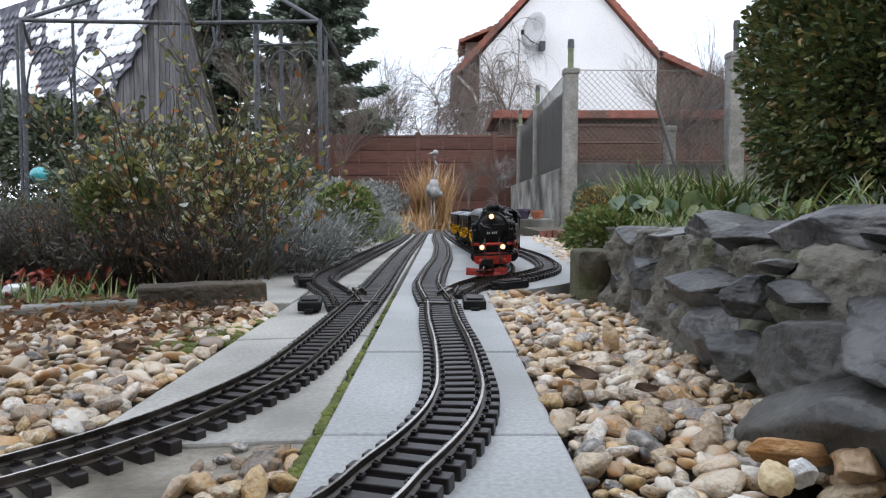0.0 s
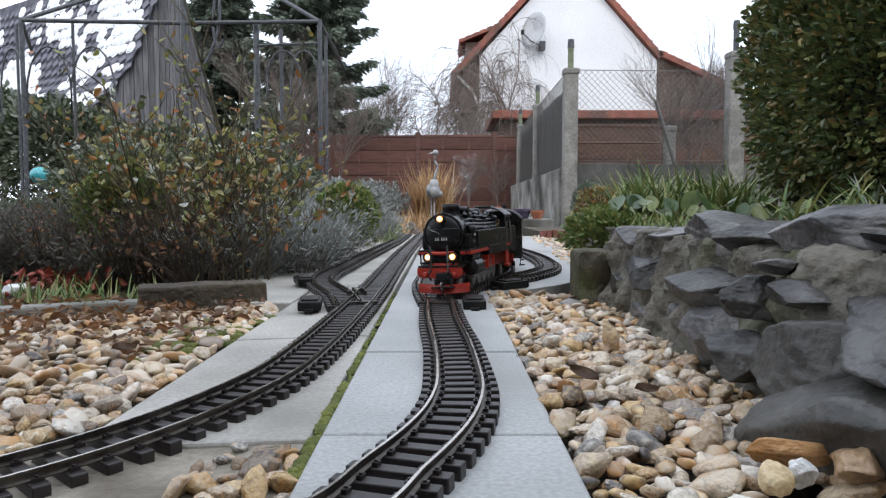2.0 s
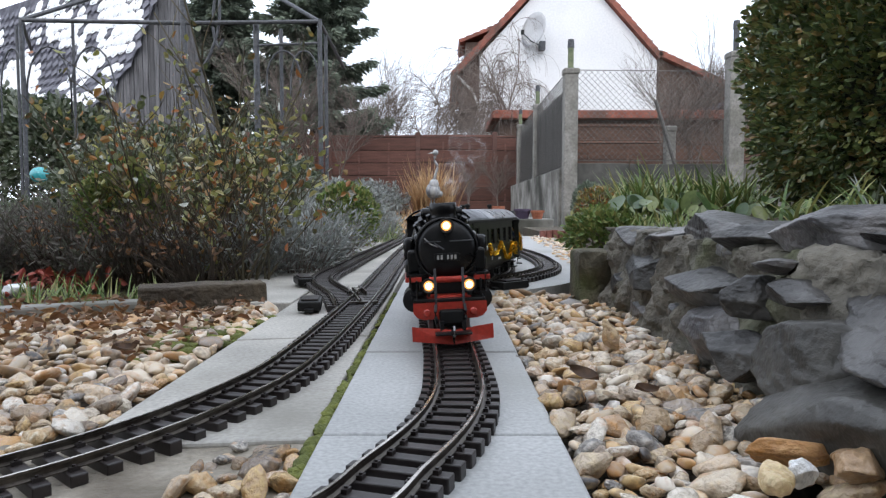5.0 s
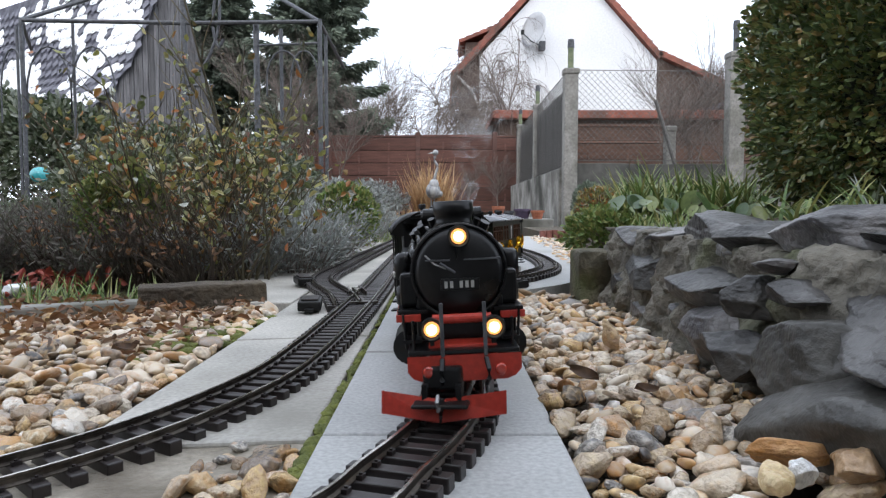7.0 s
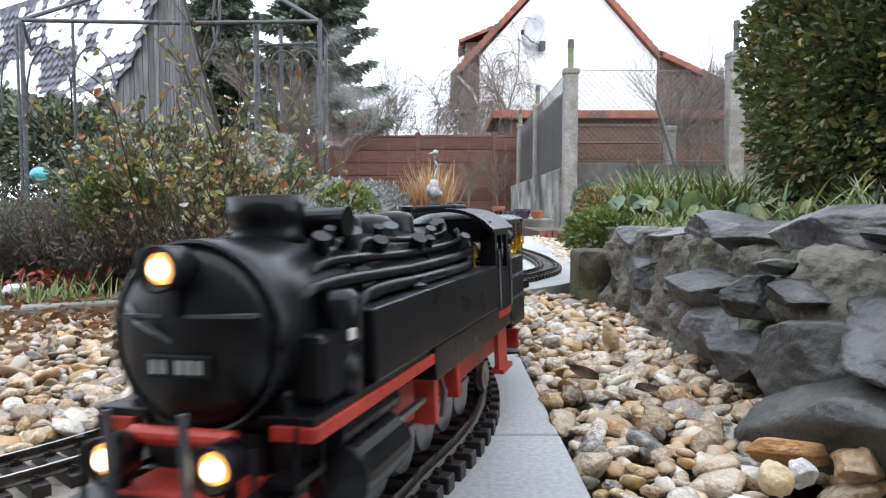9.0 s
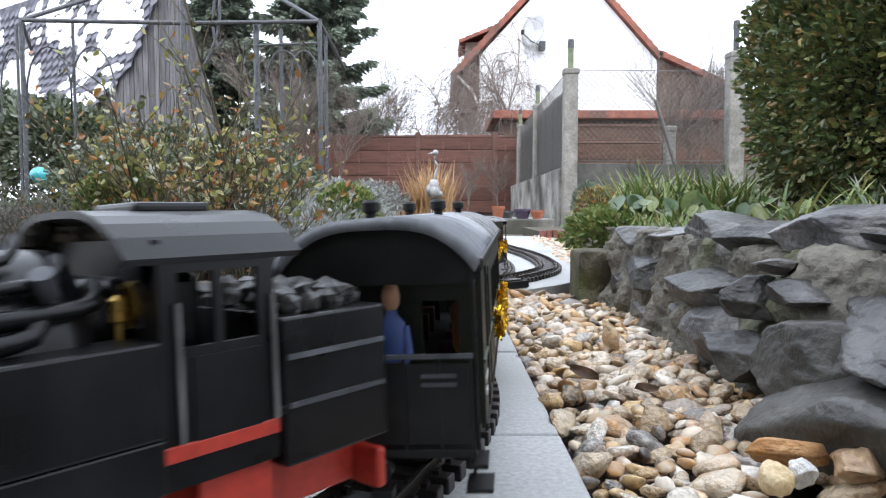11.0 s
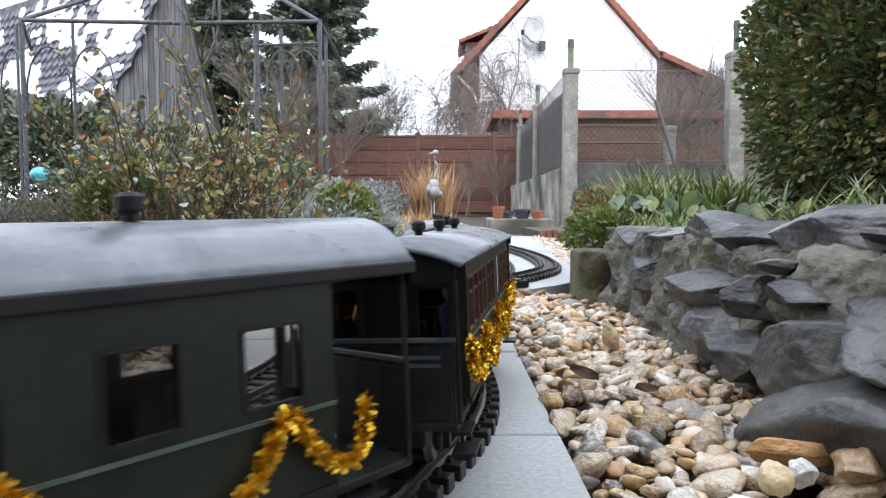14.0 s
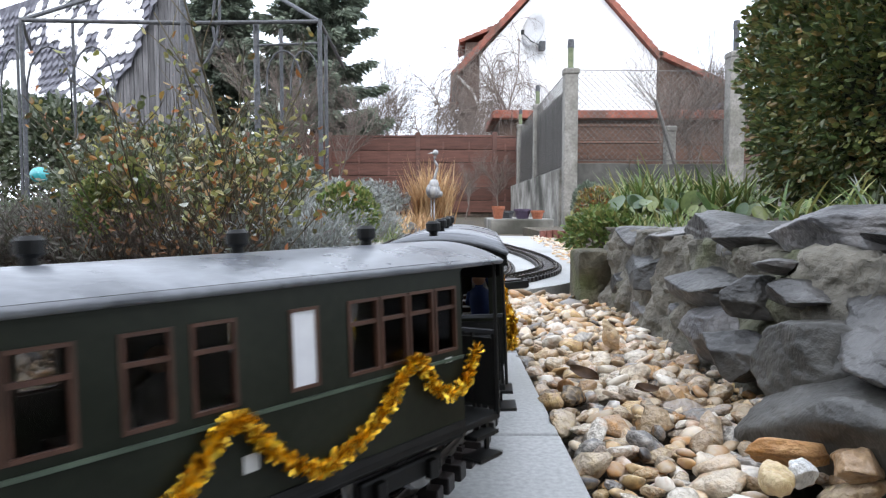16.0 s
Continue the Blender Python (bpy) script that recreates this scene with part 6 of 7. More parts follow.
def concrete_wall(name, label, a, b, top, thick=0.18, mat=None):
    a, b = Vector((*a, 0)), Vector((*b, 0))
    L = (b - a).length
    bm = boxed(0, L, -thick / 2, thick / 2, -0.1, top, bevel=0.01)
    bmesh.ops.subdivide_edges(bm, edges=[e for e in bm.edges if e.calc_length() > 0.3], cuts=10, use_grid_fill=True)
    for v in bm.verts:
        v.co.y += 0.012 * noise.noise(v.co * 3)
        v.co.z += 0.012 * noise.noise(v.co * 2) if v.co.z > 0.3 else 0
    ob = new(name, mesh_of(bm, name, mat or M_CONC))
    ob.matrix_world = Matrix.Translation(a) @ Matrix.Rotation(math.atan2(b.y - a.y, b.x - a.x), 4, "Z")
    return tagged(ob, label, "wall", kind="structure")


concrete_wall("wall_1", "stained old concrete retaining wall", (1.50, 8.3), (1.62, 15.4), 0.66)
concrete_wall("wall_2", "dark mossy concrete retaining wall", (1.50, 8.32), (7.0, 8.5), 0.72, 0.18, M_CONCD)


def fence_post(x, y, z0, z1, w, cap, label):
    t = thing("concrete_post", label, "post", "concrete fence posts")
    bm = boxed(x - w / 2, x + w / 2, y - w / 2, y + w / 2, z0, z1, bevel=0.018)
    part("shaft", bm, M_POST, t)
    part("head", boxed(x - w / 2 - 0.012, x + w / 2 + 0.012, y - w / 2 - 0.012, y + w / 2 + 0.012, z1 - 0.07, z1 + 0.005, bevel=0.02), M_POST, t)
    if cap:
        part("pipe", rodded((x, y, z1), (x, y, z1 + cap), 0.035, 14), M_IRON if cap > 0.35 else M_MOSSPIPE, t)
        part("pipe_cap", rodded((x, y, z1 + cap - 0.08), (x, y, z1 + cap + 0.02), 0.042, 14, 0.036), M_IRON, t)
    return t


M_MOSSPIPE = material("mossy green pipe", (0.12, 0.15, 0.085), (0.20, 0.23, 0.14), 0.8, scale=14, bump=0.3)
fence_post(1.525, 8.22, -0.05, 1.835, 0.165, 0.33, "tall weathered concrete fence post with pipe")
fence_post(3.53, 8.30, -0.05, 2.05, 0.19, 0.36, "weathered concrete fence post beside the hedge")
fence_post(1.60, 11.6, 0.0, 1.92, 0.14, 0.30, "concrete fence post along the side wall")
fence_post(1.63, 14.4, 0.0, 1.92, 0.14, 0.30, "concrete fence post near the board fence")
fence_post(2.90, 8.75, -0.05, 1.22, 0.13, 0, "short pale concrete post behind the mesh")


def mesh_fence(name, label, a, b, z0, z1, cell=0.075, sag=0.0):
    """Chain link: zigzag wires."""
    a, b = Vector((*a, 0)), Vector((*b, 0))
    L, d = (b - a).length, (b - a).normalized()
    nrm = Vector((-d.y, d.x, 0))
    vs, fs = [], []

    def strip(p, q, w):
        u = (q - p).normalized()
        s = u.cross(nrm).normalized() * w
        o = nrm * w
        n = len(vs)
        for base in (p, q):
            vs.extend([tuple(base - s - o), tuple(base + s - o), tuple(base + s + o), tuple(base - s + o)])
        for k in range(4):
            fs.append((n + k, n + (k + 1) % 4, n + 4 + (k + 1) % 4, n + 4 + k))
    H = z1 - z0
    for i in range(-int(H / cell) - 1, int(L / cell) + 1):
        for s in (0, 1):
            x0, x1 = i * cell, i * cell + H
            za, zb = (z0, z1) if s == 0 else (z1, z0)
            lo, hi = max(x0, 0), min(x1, L)
            if hi <= lo:
                continue
            f = lambda x: za + (zb - za) * (x - x0) / H
            strip(a + d * lo + Vector((0, 0, f(lo))), a + d * hi + Vector((0, 0, f(hi))), 0.0019)
    t = thing(name, label, "wire fence", kind="structure")
    tagged(raw("wire_mesh", vs, fs, M_WIRE, t), kind="stuff")
    for z in (z0 + 0.02, z1):
        part("wire", rodded(a + Vector((0, 0, z)), b + Vector((0, 0, z)), 0.005, 5), M_WIRE, t)
    return t


mesh_fence("fence_4", "rusty chain-link fence between concrete posts", (1.62, 8.28), (3.46, 8.36), 0.74, 1.84)
mesh_fence("fence_5", "rusty chain-link fence along the side wall", (1.53, 8.35), (1.64, 15.3), 0.68, 1.86)
t = thing("fence_6", "weathered grey board screen behind the wire", "fence", kind="structure")
bm = boxed(-0.009, 0.009, -0.056, 0.056, 0, 1.04, bevel=0.003)
screen = mesh_of(bm, "board", material("pale weathered screen boards", (0.12, 0.12, 0.115), (0.22, 0.215, 0.205), 0.85, scale=4, bump=0.4, dist=0.006, fine=30, vary=0.2, stretch=(5, 5, 0.35)))
rnd = random.Random(61)
for k in range(58):
    ob = part("board", screen, None, t)
    u = k / 57
    ob.matrix_world = pose(1.585 + 0.09 * u + rnd.uniform(-0.003, 0.003), 8.45 + 6.85 * u, 0.67 + 0.06 * u + rnd.uniform(-0.015, 0.01), 0, rnd.uniform(-0.4, 0.4), -0.8)
t = thing("steel_brace", "leaning grey steel fence brace", "brace")
part("bar", rodded((2.62, 8.45, 1.5), (2.86, 8.40, 0.70), 0.022, 8), M_WIRE, t)

# house
H = 30.0
house = thing("house", "white rendered gable house with red tiled roof", "house")
bm = bmesh.new()
out = [(1.60, -0.2), (9.32, -0.2), (9.32, 6.55), (5.38, 10.9), (1.60, 6.75)]
fr = [bm.verts.new((x, H, z)) for x, z in out]
bk = [bm.verts.new((x, H + 11, z)) for x, z in out]
bm.faces.new(fr)
bm.faces.new(bk[::-1])
for i in range(5):
    bm.faces.new((fr[i], bk[i], bk[(i + 1) % 5], fr[(i + 1) % 5]))
bmesh.ops.recalc_face_normals(bm, faces=bm.faces)
part("wall", bm, M_RENDER, house, "white rendered wall")


def roof_plane(x0, z0, x1, z1, y0, y1, thick=0.22):
    bm = bmesh.new()
    d = Vector((x1 - x0, 0, z1 - z0)).normalized()
    n = Vector((-d.z, 0, d.x))
    if n.z < 0:
        n = -n
    L = math.hypot(x1 - x0, z1 - z0)
    base = Vector((x0, 0, z0))
    rows = int(L / 0.33)
    vs = []
    for y in (y0, y1):
        line = []
        for k in range(rows):
            p = base + d * (L * k / rows)
            q = base + d * (L * (k + 1) / rows)
            line += [p + n * (thick + 0.05), q + n * thick]
        vs.append([bm.verts.new((p.x, y, p.z)) for p in line] + [bm.verts.new((x1, y, z1)), bm.verts.new((x0, y, z0))])
    m = len(vs[0])
    bm.faces.new(vs[0])
    bm.faces.new(vs[1][::-1])
    for k in range(m):
        bm.faces.new((vs[0][k], vs[1][k], vs[1][(k + 1) % m], vs[0][(k + 1) % m]))
    bmesh.ops.recalc_face_normals(bm, faces=bm.faces)
    return bm


part("roof", roof_plane(0.55, 5.85, 5.38, 10.95, H - 0.25, H + 11.3), M_TILE, house, "red tiled roof slope")
part("roof", roof_plane(9.35, 6.60, 5.38, 10.95, H - 0.25, H + 11.3), M_TILE, house, "red tiled roof slope")
part("roof", roof_plane(12.6, 5.25, 9.30, 6.75, H - 0.25, H + 11.3), M_TILE, house, "red tiled lean-to roof")
M_BRN = material("brown rendered wall", (0.062, 0.040, 0.031), (0.105, 0.072, 0.057), 0.85, scale=1.2, bump=0.3, dist=0.01, fine=14)
part("annexe_wall", boxed(9.34, 12.4, H + 0.1, H + 10, -0.2, 5.3), M_BRN, house, "brown annexe wall")
bm = bmesh.new()
vs = [bm.verts.new(p) for p in ((9.34, H + 0.1, 5.3), (12.4, H + 0.1, 5.3), (9.34, H + 0.1, 6.7))]
lo = [bm.verts.new(v.co + Vector((0, 9.9, 0))) for v in vs]
bm.faces.new(vs)
bm.faces.new(lo[::-1])
for i in range(3):
    bm.faces.new((vs[i], lo[i], lo[(i + 1) % 3], vs[(i + 1) % 3]))
part("annexe_gable", bm, M_BRN, house)
bm = boxed(1.0, 2.2, H + 0.3, H + 3, 6.3, 7.4)
dormer = part("dormer", bm, M_BRN, house, "brown dormer side")
part("dormer_roof", roof_plane(0.75, 7.35, 2.6, 8.1, H + 0.1, H + 3.2, 0.12), M_TILE, dormer)
part("eave_box", boxed(0.9, 1.58, H + 0.02, H + 10.8, 4.6, 6.3), M_BRN, house)
part("gutter", rodded((0.55, H - 0.25, 5.95), (0.55, H + 11, 5.95), 0.09, 10), M_IRON, house)
part("downpipe", tube(bmesh.new(), [(0.6, H - 0.1, 5.9), (1.3, H - 0.1, 5.2), (1.55, H - 0.1, 4.6), (1.55, H - 0.1, 0)], 0.06, 8), M_WHITE, house, "white downpipe")
dish = thing("satellite_dish", "pale grey satellite dish on the gable wall", "satellite dish")
bm = lathe(bmesh.new(), [(0.02, 0.0), (0.2, 0.02), (0.42, 0.09), (0.56, 0.17), (0.56, 0.19), (0.4, 0.11), (0.02, 0.03)], 28)
ob = part("reflector", bm, material("pale dish paint", (0.50, 0.51, 0.53), (0.60, 0.61, 0.63), 0.5, scale=3, bump=0), dish, smooth=True)
ob.matrix_world = pose(4.05, H - 0.45, 7.72, 82, 0, -54) @ Matrix.Diagonal((1.3, 1.3, 1.3, 1))
part("arm", tube(bmesh.new(), [(4.22, H - 0.4, 7.08), (3.75, H - 0.8, 7.18), (3.36, H - 1.0, 7.46)], 0.025, 6), M_IRON, dish)
part("feed", boxed(3.27, 3.41, H - 1.1, H - 0.95, 7.40, 7.60, bevel=0.02), M_BLACK, dish)
part("mount", boxed(4.16, 4.40, H - 0.40, H + 0.02, 6.95, 7.30), M_IRON, dish)
shed = thing("outbuilding", "low outbuilding with red tiled roof", "shed")
part("wall", boxed(1.5, 10.2, 18.2, 21, -0.1, 2.5), M_BRN, shed)
part("roof", boxed(1.3, 7.4, 17.9, 21.2, 2.5, 2.72, bevel=0.03), M_TILE, shed, "red tiled roof edge")
part("dark_roof", boxed(7.4, 11.0, 17.9, 21.2, 2.85, 2.97), M_SLATE, shed)

# barn with a patchy snow-covered slate roof
B = 18.0
barn = thing("barn", "weathered grey board barn with snow-patched slate roof", "barn")
GABLE = [(-9.5, 2.1), (-9.3, 2.75), (-8.2, 3.95), (-7.75, 5.0), (-7.15, 6.6), (-6.95, 6.6), (-6.2, 3.0), (-6.05, 2.0)]


def gable_z(x):
    for (xa, za), (xb, zb) in zip(GABLE, GABLE[1:]):
        if xa <= x <= xb:
            return za + (zb - za) * (x - xa) / (xb - xa)
    return 1.0


x = -9.45
rnd = random.Random(31)
while x < -6.1:
    w = rnd.uniform(0.10, 0.17)
    bm = bmesh.new()
    dy = rnd.uniform(-0.012, 0.012)
    a, b = x, min(x + w - 0.012, -6.08)
    vs = [bm.verts.new(p) for p in ((a, B + dy, -0.1), (b, B + dy, -0.1), (b, B + dy, gable_z(b)), (a, B + dy, gable_z(a)))]
    lo = [bm.verts.new(v.co + Vector((0, 0.03, 0))) for v in vs]
    bm.faces.new(vs)
    bm.faces.new(lo[::-1])
    for i in range(4):
        bm.faces.new((vs[i], lo[i], lo[(i + 1) % 4], vs[(i + 1) % 4]))
    bmesh.ops.recalc_face_normals(bm, faces=bm.faces)
    part("board", bm, M_BARN, barn)
    x += w
bm = bmesh.new()
vs = [bm.verts.new((a, B + 0.06, b)) for a, b in [(-9.45, -0.1), (-6.1, -0.1)] + [(a, b - 0.03) for a, b in GABLE[::-1]]]
lo = [bm.verts.new(v.co + Vector((0, 0.05, 0))) for v in vs]
bm.faces.new(vs)
bm.faces.new(lo[::-1])
for i in range(len(vs)):
    bm.faces.new((vs[i], lo[i], lo[(i + 1) % len(vs)], vs[(i + 1) % len(vs)]))
bmesh.ops.recalc_face_normals(bm, faces=bm.faces)
part("back_wall", bm, M_BARN, barn)
part("bargeboard", tube(bmesh.new(), [(-6.98, B - 0.05, 6.7), (-6.2, B - 0.05, 3.1), (-5.95, B - 0.05, 1.9)], 0.07, 6), M_BARN, barn)
# roof slope to one side
A0, A1 = Vector((-9.55, B - 0.1, 2.45)), Vector((-7.02, B - 0.1, 6.7))
mid = Vector((-8.10, B - 0.1, 3.92))
BACK = Vector((-8.5, 5.5, 0.0))
bm = bmesh.new()
prof = [A0, (A0 + mid) / 2 + Vector((0.05, 0, -0.06)), mid, Vector((-7.62, B - 0.1, 5.02)), A1]
rows = [[bm.verts.new(p + BACK * k) for p in prof] for k in (0, 1)]
for i in range(4):
    bm.faces.new((rows[0][i], rows[0][i + 1], rows[1][i + 1], rows[1][i]))
bmesh.ops.solidify(bm, geom=bm.faces[:], thickness=0.08)
part("roof", bm, M_SLATE, barn, "slate roof slope")
rs = np.random.RandomState(5)
nrm = (A1 - A0).cross(BACK).normalized()
if nrm.y > 0:
    nrm = -nrm
vs, fs, sv, sf = [], [], [], []
fine = smooth_path(prof, 0.30)
for i, p in enumerate(fine[:-1]):
    up = fine[i + 1] - p
    for j in range(30):
        q = p + BACK * ((j + (0.5 if i % 2 else 0)) / 30)
        w = BACK / 30
        o = nrm * 0.035
        lst, fl = vs, fs
        n = len(lst)
        lst += [tuple(q + o * 1.5), tuple(q + w * 0.5 + up * 0.5 + o), tuple(q + up * 1.0 + o * 0.6), tuple(q - w * 0.5 + up * 0.5 + o)]
        fl.append((n, n + 1, n + 2, n + 3))
        h = 1.7 * noise.noise(Vector((i * 0.20, j * 0.16, 3.0))) + 0.25 * (1 - i / len(fine)) + 0.9 * noise.noise(Vector((i * 0.9, j * 0.7, 9.0)))
        if h > 0.06 and j > 0:
            n = len(sv)
            k = 0.42 + 0.15 * rs.rand()
            o2 = nrm * 0.075
            c = q + up * 0.5
            ring = []
            for a in range(8):
                an = a * math.pi / 4
                rr = k * (0.85 + 0.35 * rs.rand()) * (1.25 if h > 0.18 else 1.0)
                ring.append(tuple(c + w * math.cos(an) * rr + up * math.sin(an) * rr + o))
            sv += ring + [tuple(c + o2)]
            for a in range(8):
                sf.append((n + a, n + (a + 1) % 8, n + 8))
tagged(raw("slate_cover", vs, fs, M_SLATE, barn, "dark diamond slates"), kind="stuff")
tagged(raw("snow", sv, sf, M_SNOW, barn, "melting snow patches"), kind="stuff")

# iron gazebo
gaz = thing("iron_gazebo", "grey wrought-iron garden gazebo frame with arches", "gazebo")
G = 6.5
for x, y, r in ((-3.97, G, 0.021), (-1.17, G + 0.05, 0.022), (-3.55, G + 0.12, 0.014), (-4.20, G + 0.3, 0.014), (-2.48, G + 0.1, 0.030), (-1.80, G + 0.15, 0.028), (-1.62, G + 0.4, 0.018), (-1.19, G + 0.5, 0.018)):
    part("post", rodded((x, y, -0.1), (x, y, 1.97 if r < 0.03 else 2.4), r, 10), M_IRON, gaz)
for a, b, r in (((-3.97, G, 1.95), (-2.48, G + 0.1, 1.95), 0.02), ((-2.48, G + 0.1, 1.95), (-1.17, G + 0.05, 1.95), 0.02), ((-4.6, G + 1.2, 1.95), (-3.97, G, 1.95), 0.018), ((-1.17, G + 0.05, 1.95), (-1.25, G + 2.2, 1.95), 0.018), ((-3.97, G, 1.95), (-2.6, G + 1.4, 3.0), 0.020), ((-1.17, G + 0.05, 1.95), (-2.6, G + 1.4, 3.0), 0.020), ((-2.48, G + 0.1, 1.36), (-2.20, G + 0.1, 1.36), 0.016), ((-1.80, G + 0.15, 1.75), (-1.17, G + 0.05, 1.75), 0.012), ((-2.48, G + 0.1, 1.95), (-2.75, G + 0.7, 2.5), 0.014)):
    part("rail", rodded(a, b, r, 8), M_IRON, gaz)
for cx, w, z0, z1 in ((-3.76, 0.21, 1.0, 1.72), (-3.34, 0.21, 1.0, 1.72), (-4.1, 0.12, 1.0, 1.7), (-1.32, 0.13, 1.25, 1.68), (-1.52, 0.16, 1.25, 1.68)):
    pts = [(cx - w, G + 0.06, z0)] + [(cx - w * math.cos(a * math.pi / 10), G + 0.06, z0 + (z1 - z0) * (0.4 + 0.6 * math.sin(a * math.pi / 10))) for a in range(11)] + [(cx + w, G + 0.06, z0)]
    part("arch", tube(bmesh.new(), pts, 0.009, 6), M_IRON, gaz)
for s in (0, 1):
    pts = [(-2.42 + 0.32 * s, G + 0.1, 1.40 + 0.4 * s), (-2.25 + 0.1 * s, G + 0.1, 1.62 + 0.1 * s), (-2.14 - 0.06 * s, G + 0.1, 1.95), (-2.14, G + 0.1, 2.4)]
    part("scroll", tube(bmesh.new(), [tuple(p) for p in smooth_path(pts, 0.05)], 0.014, 6), M_IRON, gaz)
ball = thing("glass_ball", "turquoise glass garden ball on an iron stake", "garden ornament")
M_TEAL = material("turquoise glass", (0.03, 0.28, 0.32), (0.06, 0.40, 0.44), 0.18, scale=12, bump=0.1, coat=0.6)
bm = bmesh.new()
bmesh.ops.create_uvsphere(bm, u_segments=24, v_segments=16, radius=0.082, matrix=Matrix.Translation((-3.70, 6.25, 0.49)) @ Matrix.Diagonal((1, 1, 0.9, 1)))
part("ball", bm, M_TEAL, ball, smooth=True)
part("stake", rodded((-3.70, 6.25, -0.1), (-3.70, 6.25, 0.43), 0.01, 8), M_IRON, ball)

# heron ornament
heron = thing("heron_ornament", "grey-white metal heron beside the dry grass", "garden ornament")
M_HERON = material("grey heron paint", (0.24, 0.245, 0.26), (0.48, 0.48, 0.48), 0.5, scale=24, bump=0.2, stain=(0.10, 0.10, 0.11), fine=80)
bm = bmesh.new()
for p, s in (((-0.10, 6.9, 0.36), (0.075, 0.12, 0.085)), ((-0.09, 6.85, 0.42), (0.05, 0.06, 0.06)), ((-0.05, 7.0, 0.33), (0.05, 0.10, 0.04))):
    bmesh.ops.create_icosphere(bm, subdivisions=3, radius=1, matrix=Matrix.Translation(p) @ Matrix.Diagonal((*s, 1)))
tube(bm, [tuple(p) for p in smooth_path([(-0.10, 6.85, 0.42), (-0.075, 6.82, 0.52), (-0.055, 6.82, 0.60), (-0.085, 6.82, 0.66), (-0.075, 6.82, 0.72)], 0.02)], 0.015, 8, taper=0.8)
bmesh.ops.create_icosphere(bm, subdivisions=2, radius=0.03, matrix=Matrix.Translation((-0.075, 6.80, 0.735)))
rod(bm, (-0.09, 6.79, 0.735), (-0.15, 6.72, 0.72), 0.011, 8, 0.002)
for x in (-0.12, -0.09):
    rod(bm, (x, 6.93, -0.08), (x, 6.92, 0.30), 0.008, 6)
tagged(heron)
part("body", bm, M_HERON, heron, smooth=True)

# stones, step, pots and red edging by the far bed
for i, (x, y, s) in enumerate(((-0.45, 6.3, 0.20), (-0.30, 6.2, 0.14), (-0.55, 6.5, 0.16), (-0.38, 5.9, 0.10), (-0.22, 5.7, 0.09), (-0.10, 5.6, 0.08))):
    ob = new("garden_stone", mesh_of(rock_shape((s * 1.3, s, s), 70 + i, 3), "garden_stone", M_ROCKL, True))
    ob.matrix_world = pose(x, y, s * 0.3 - 0.045)
    tagged(ob, "pale garden stone among dry grass", "stone", "garden stones")
ob = new("step", mesh_of(boxed(0.42, 0.98, 6.0, 6.9, -0.06, 0.09, bevel=0.012), "step", M_CONC))
tagged(ob, "low grey concrete step holding flower pots", "step", kind="structure")
M_TERRA = material("terracotta", (0.30, 0.10, 0.055), (0.40, 0.15, 0.085), 0.8, scale=14, bump=0.2)
M_PLUM = material("plum plastic pot", (0.055, 0.04, 0.075), (0.085, 0.065, 0.11), 0.5, scale=14, bump=0.1)
for x, y, r, h, mat, lab in ((0.50, 6.15, 0.055, 0.115, M_TERRA, "terracotta flower pot"), (0.72, 6.15, 0.075, 0.09, M_PLUM, "dark plum flower pot"), (0.85, 6.12, 0.06, 0.075, M_TERRA, "squat terracotta flower pot"), (0.60, 6.4, 0.07, 0.07, M_IRON, "grey planting bowl")):
    t = thing("flower_pot", lab + " on the concrete step", "flower pot", "flower pots")
    part("pot", lathe(bmesh.new(), [(r * 0.7, 0.09), (r * 0.95, 0.09 + h * 0.75), (r * 1.08, 0.09 + h * 0.76), (r * 1.08, 0.09 + h), (r * 0.92, 0.09 + h), (r * 0.88, 0.09 + h * 0.8)], 20, Matrix.Translation((x, y, 0))), mat, t, smooth=False)
    part("soil", rodded((x, y, 0.09 + h * 0.75), (x, y, 0.09 + h * 0.85), r * 0.9, 16), M_EARTH, t)
M_PAL = material("red concrete edging", (0.14, 0.055, 0.045), (0.21, 0.085, 0.07), 0.8, scale=14, bump=0.3, vary=0.2)
t = thing("edging_1", "red concrete palisade edging round a bed", "edging", kind="structure")
bm = rodded((0, 0, -0.06), (0, 0, 0.045), 0.021, 10)
pm = mesh_of(bm, "palisade", M_PAL)
for k in range(34):
    ob = part("palisade", pm, None, t)
    ob.matrix_world = pose(0.64 + 0.0405 * min(k, 12), 4.35 + (0.05 * (k - 12) if k > 12 else 0) + 0.01 * math.sin(k), 0.002 * (k % 3))
bm = boxed(0.66, 1.3, 4.37, 5.6, -0.06, 0.03)
ob = new("ground_bed_far", mesh_of(bm, "ground_bed_far", M_EARTH))
tagged(ob, "dark soil inside the red edging", "soil", kind="structure")


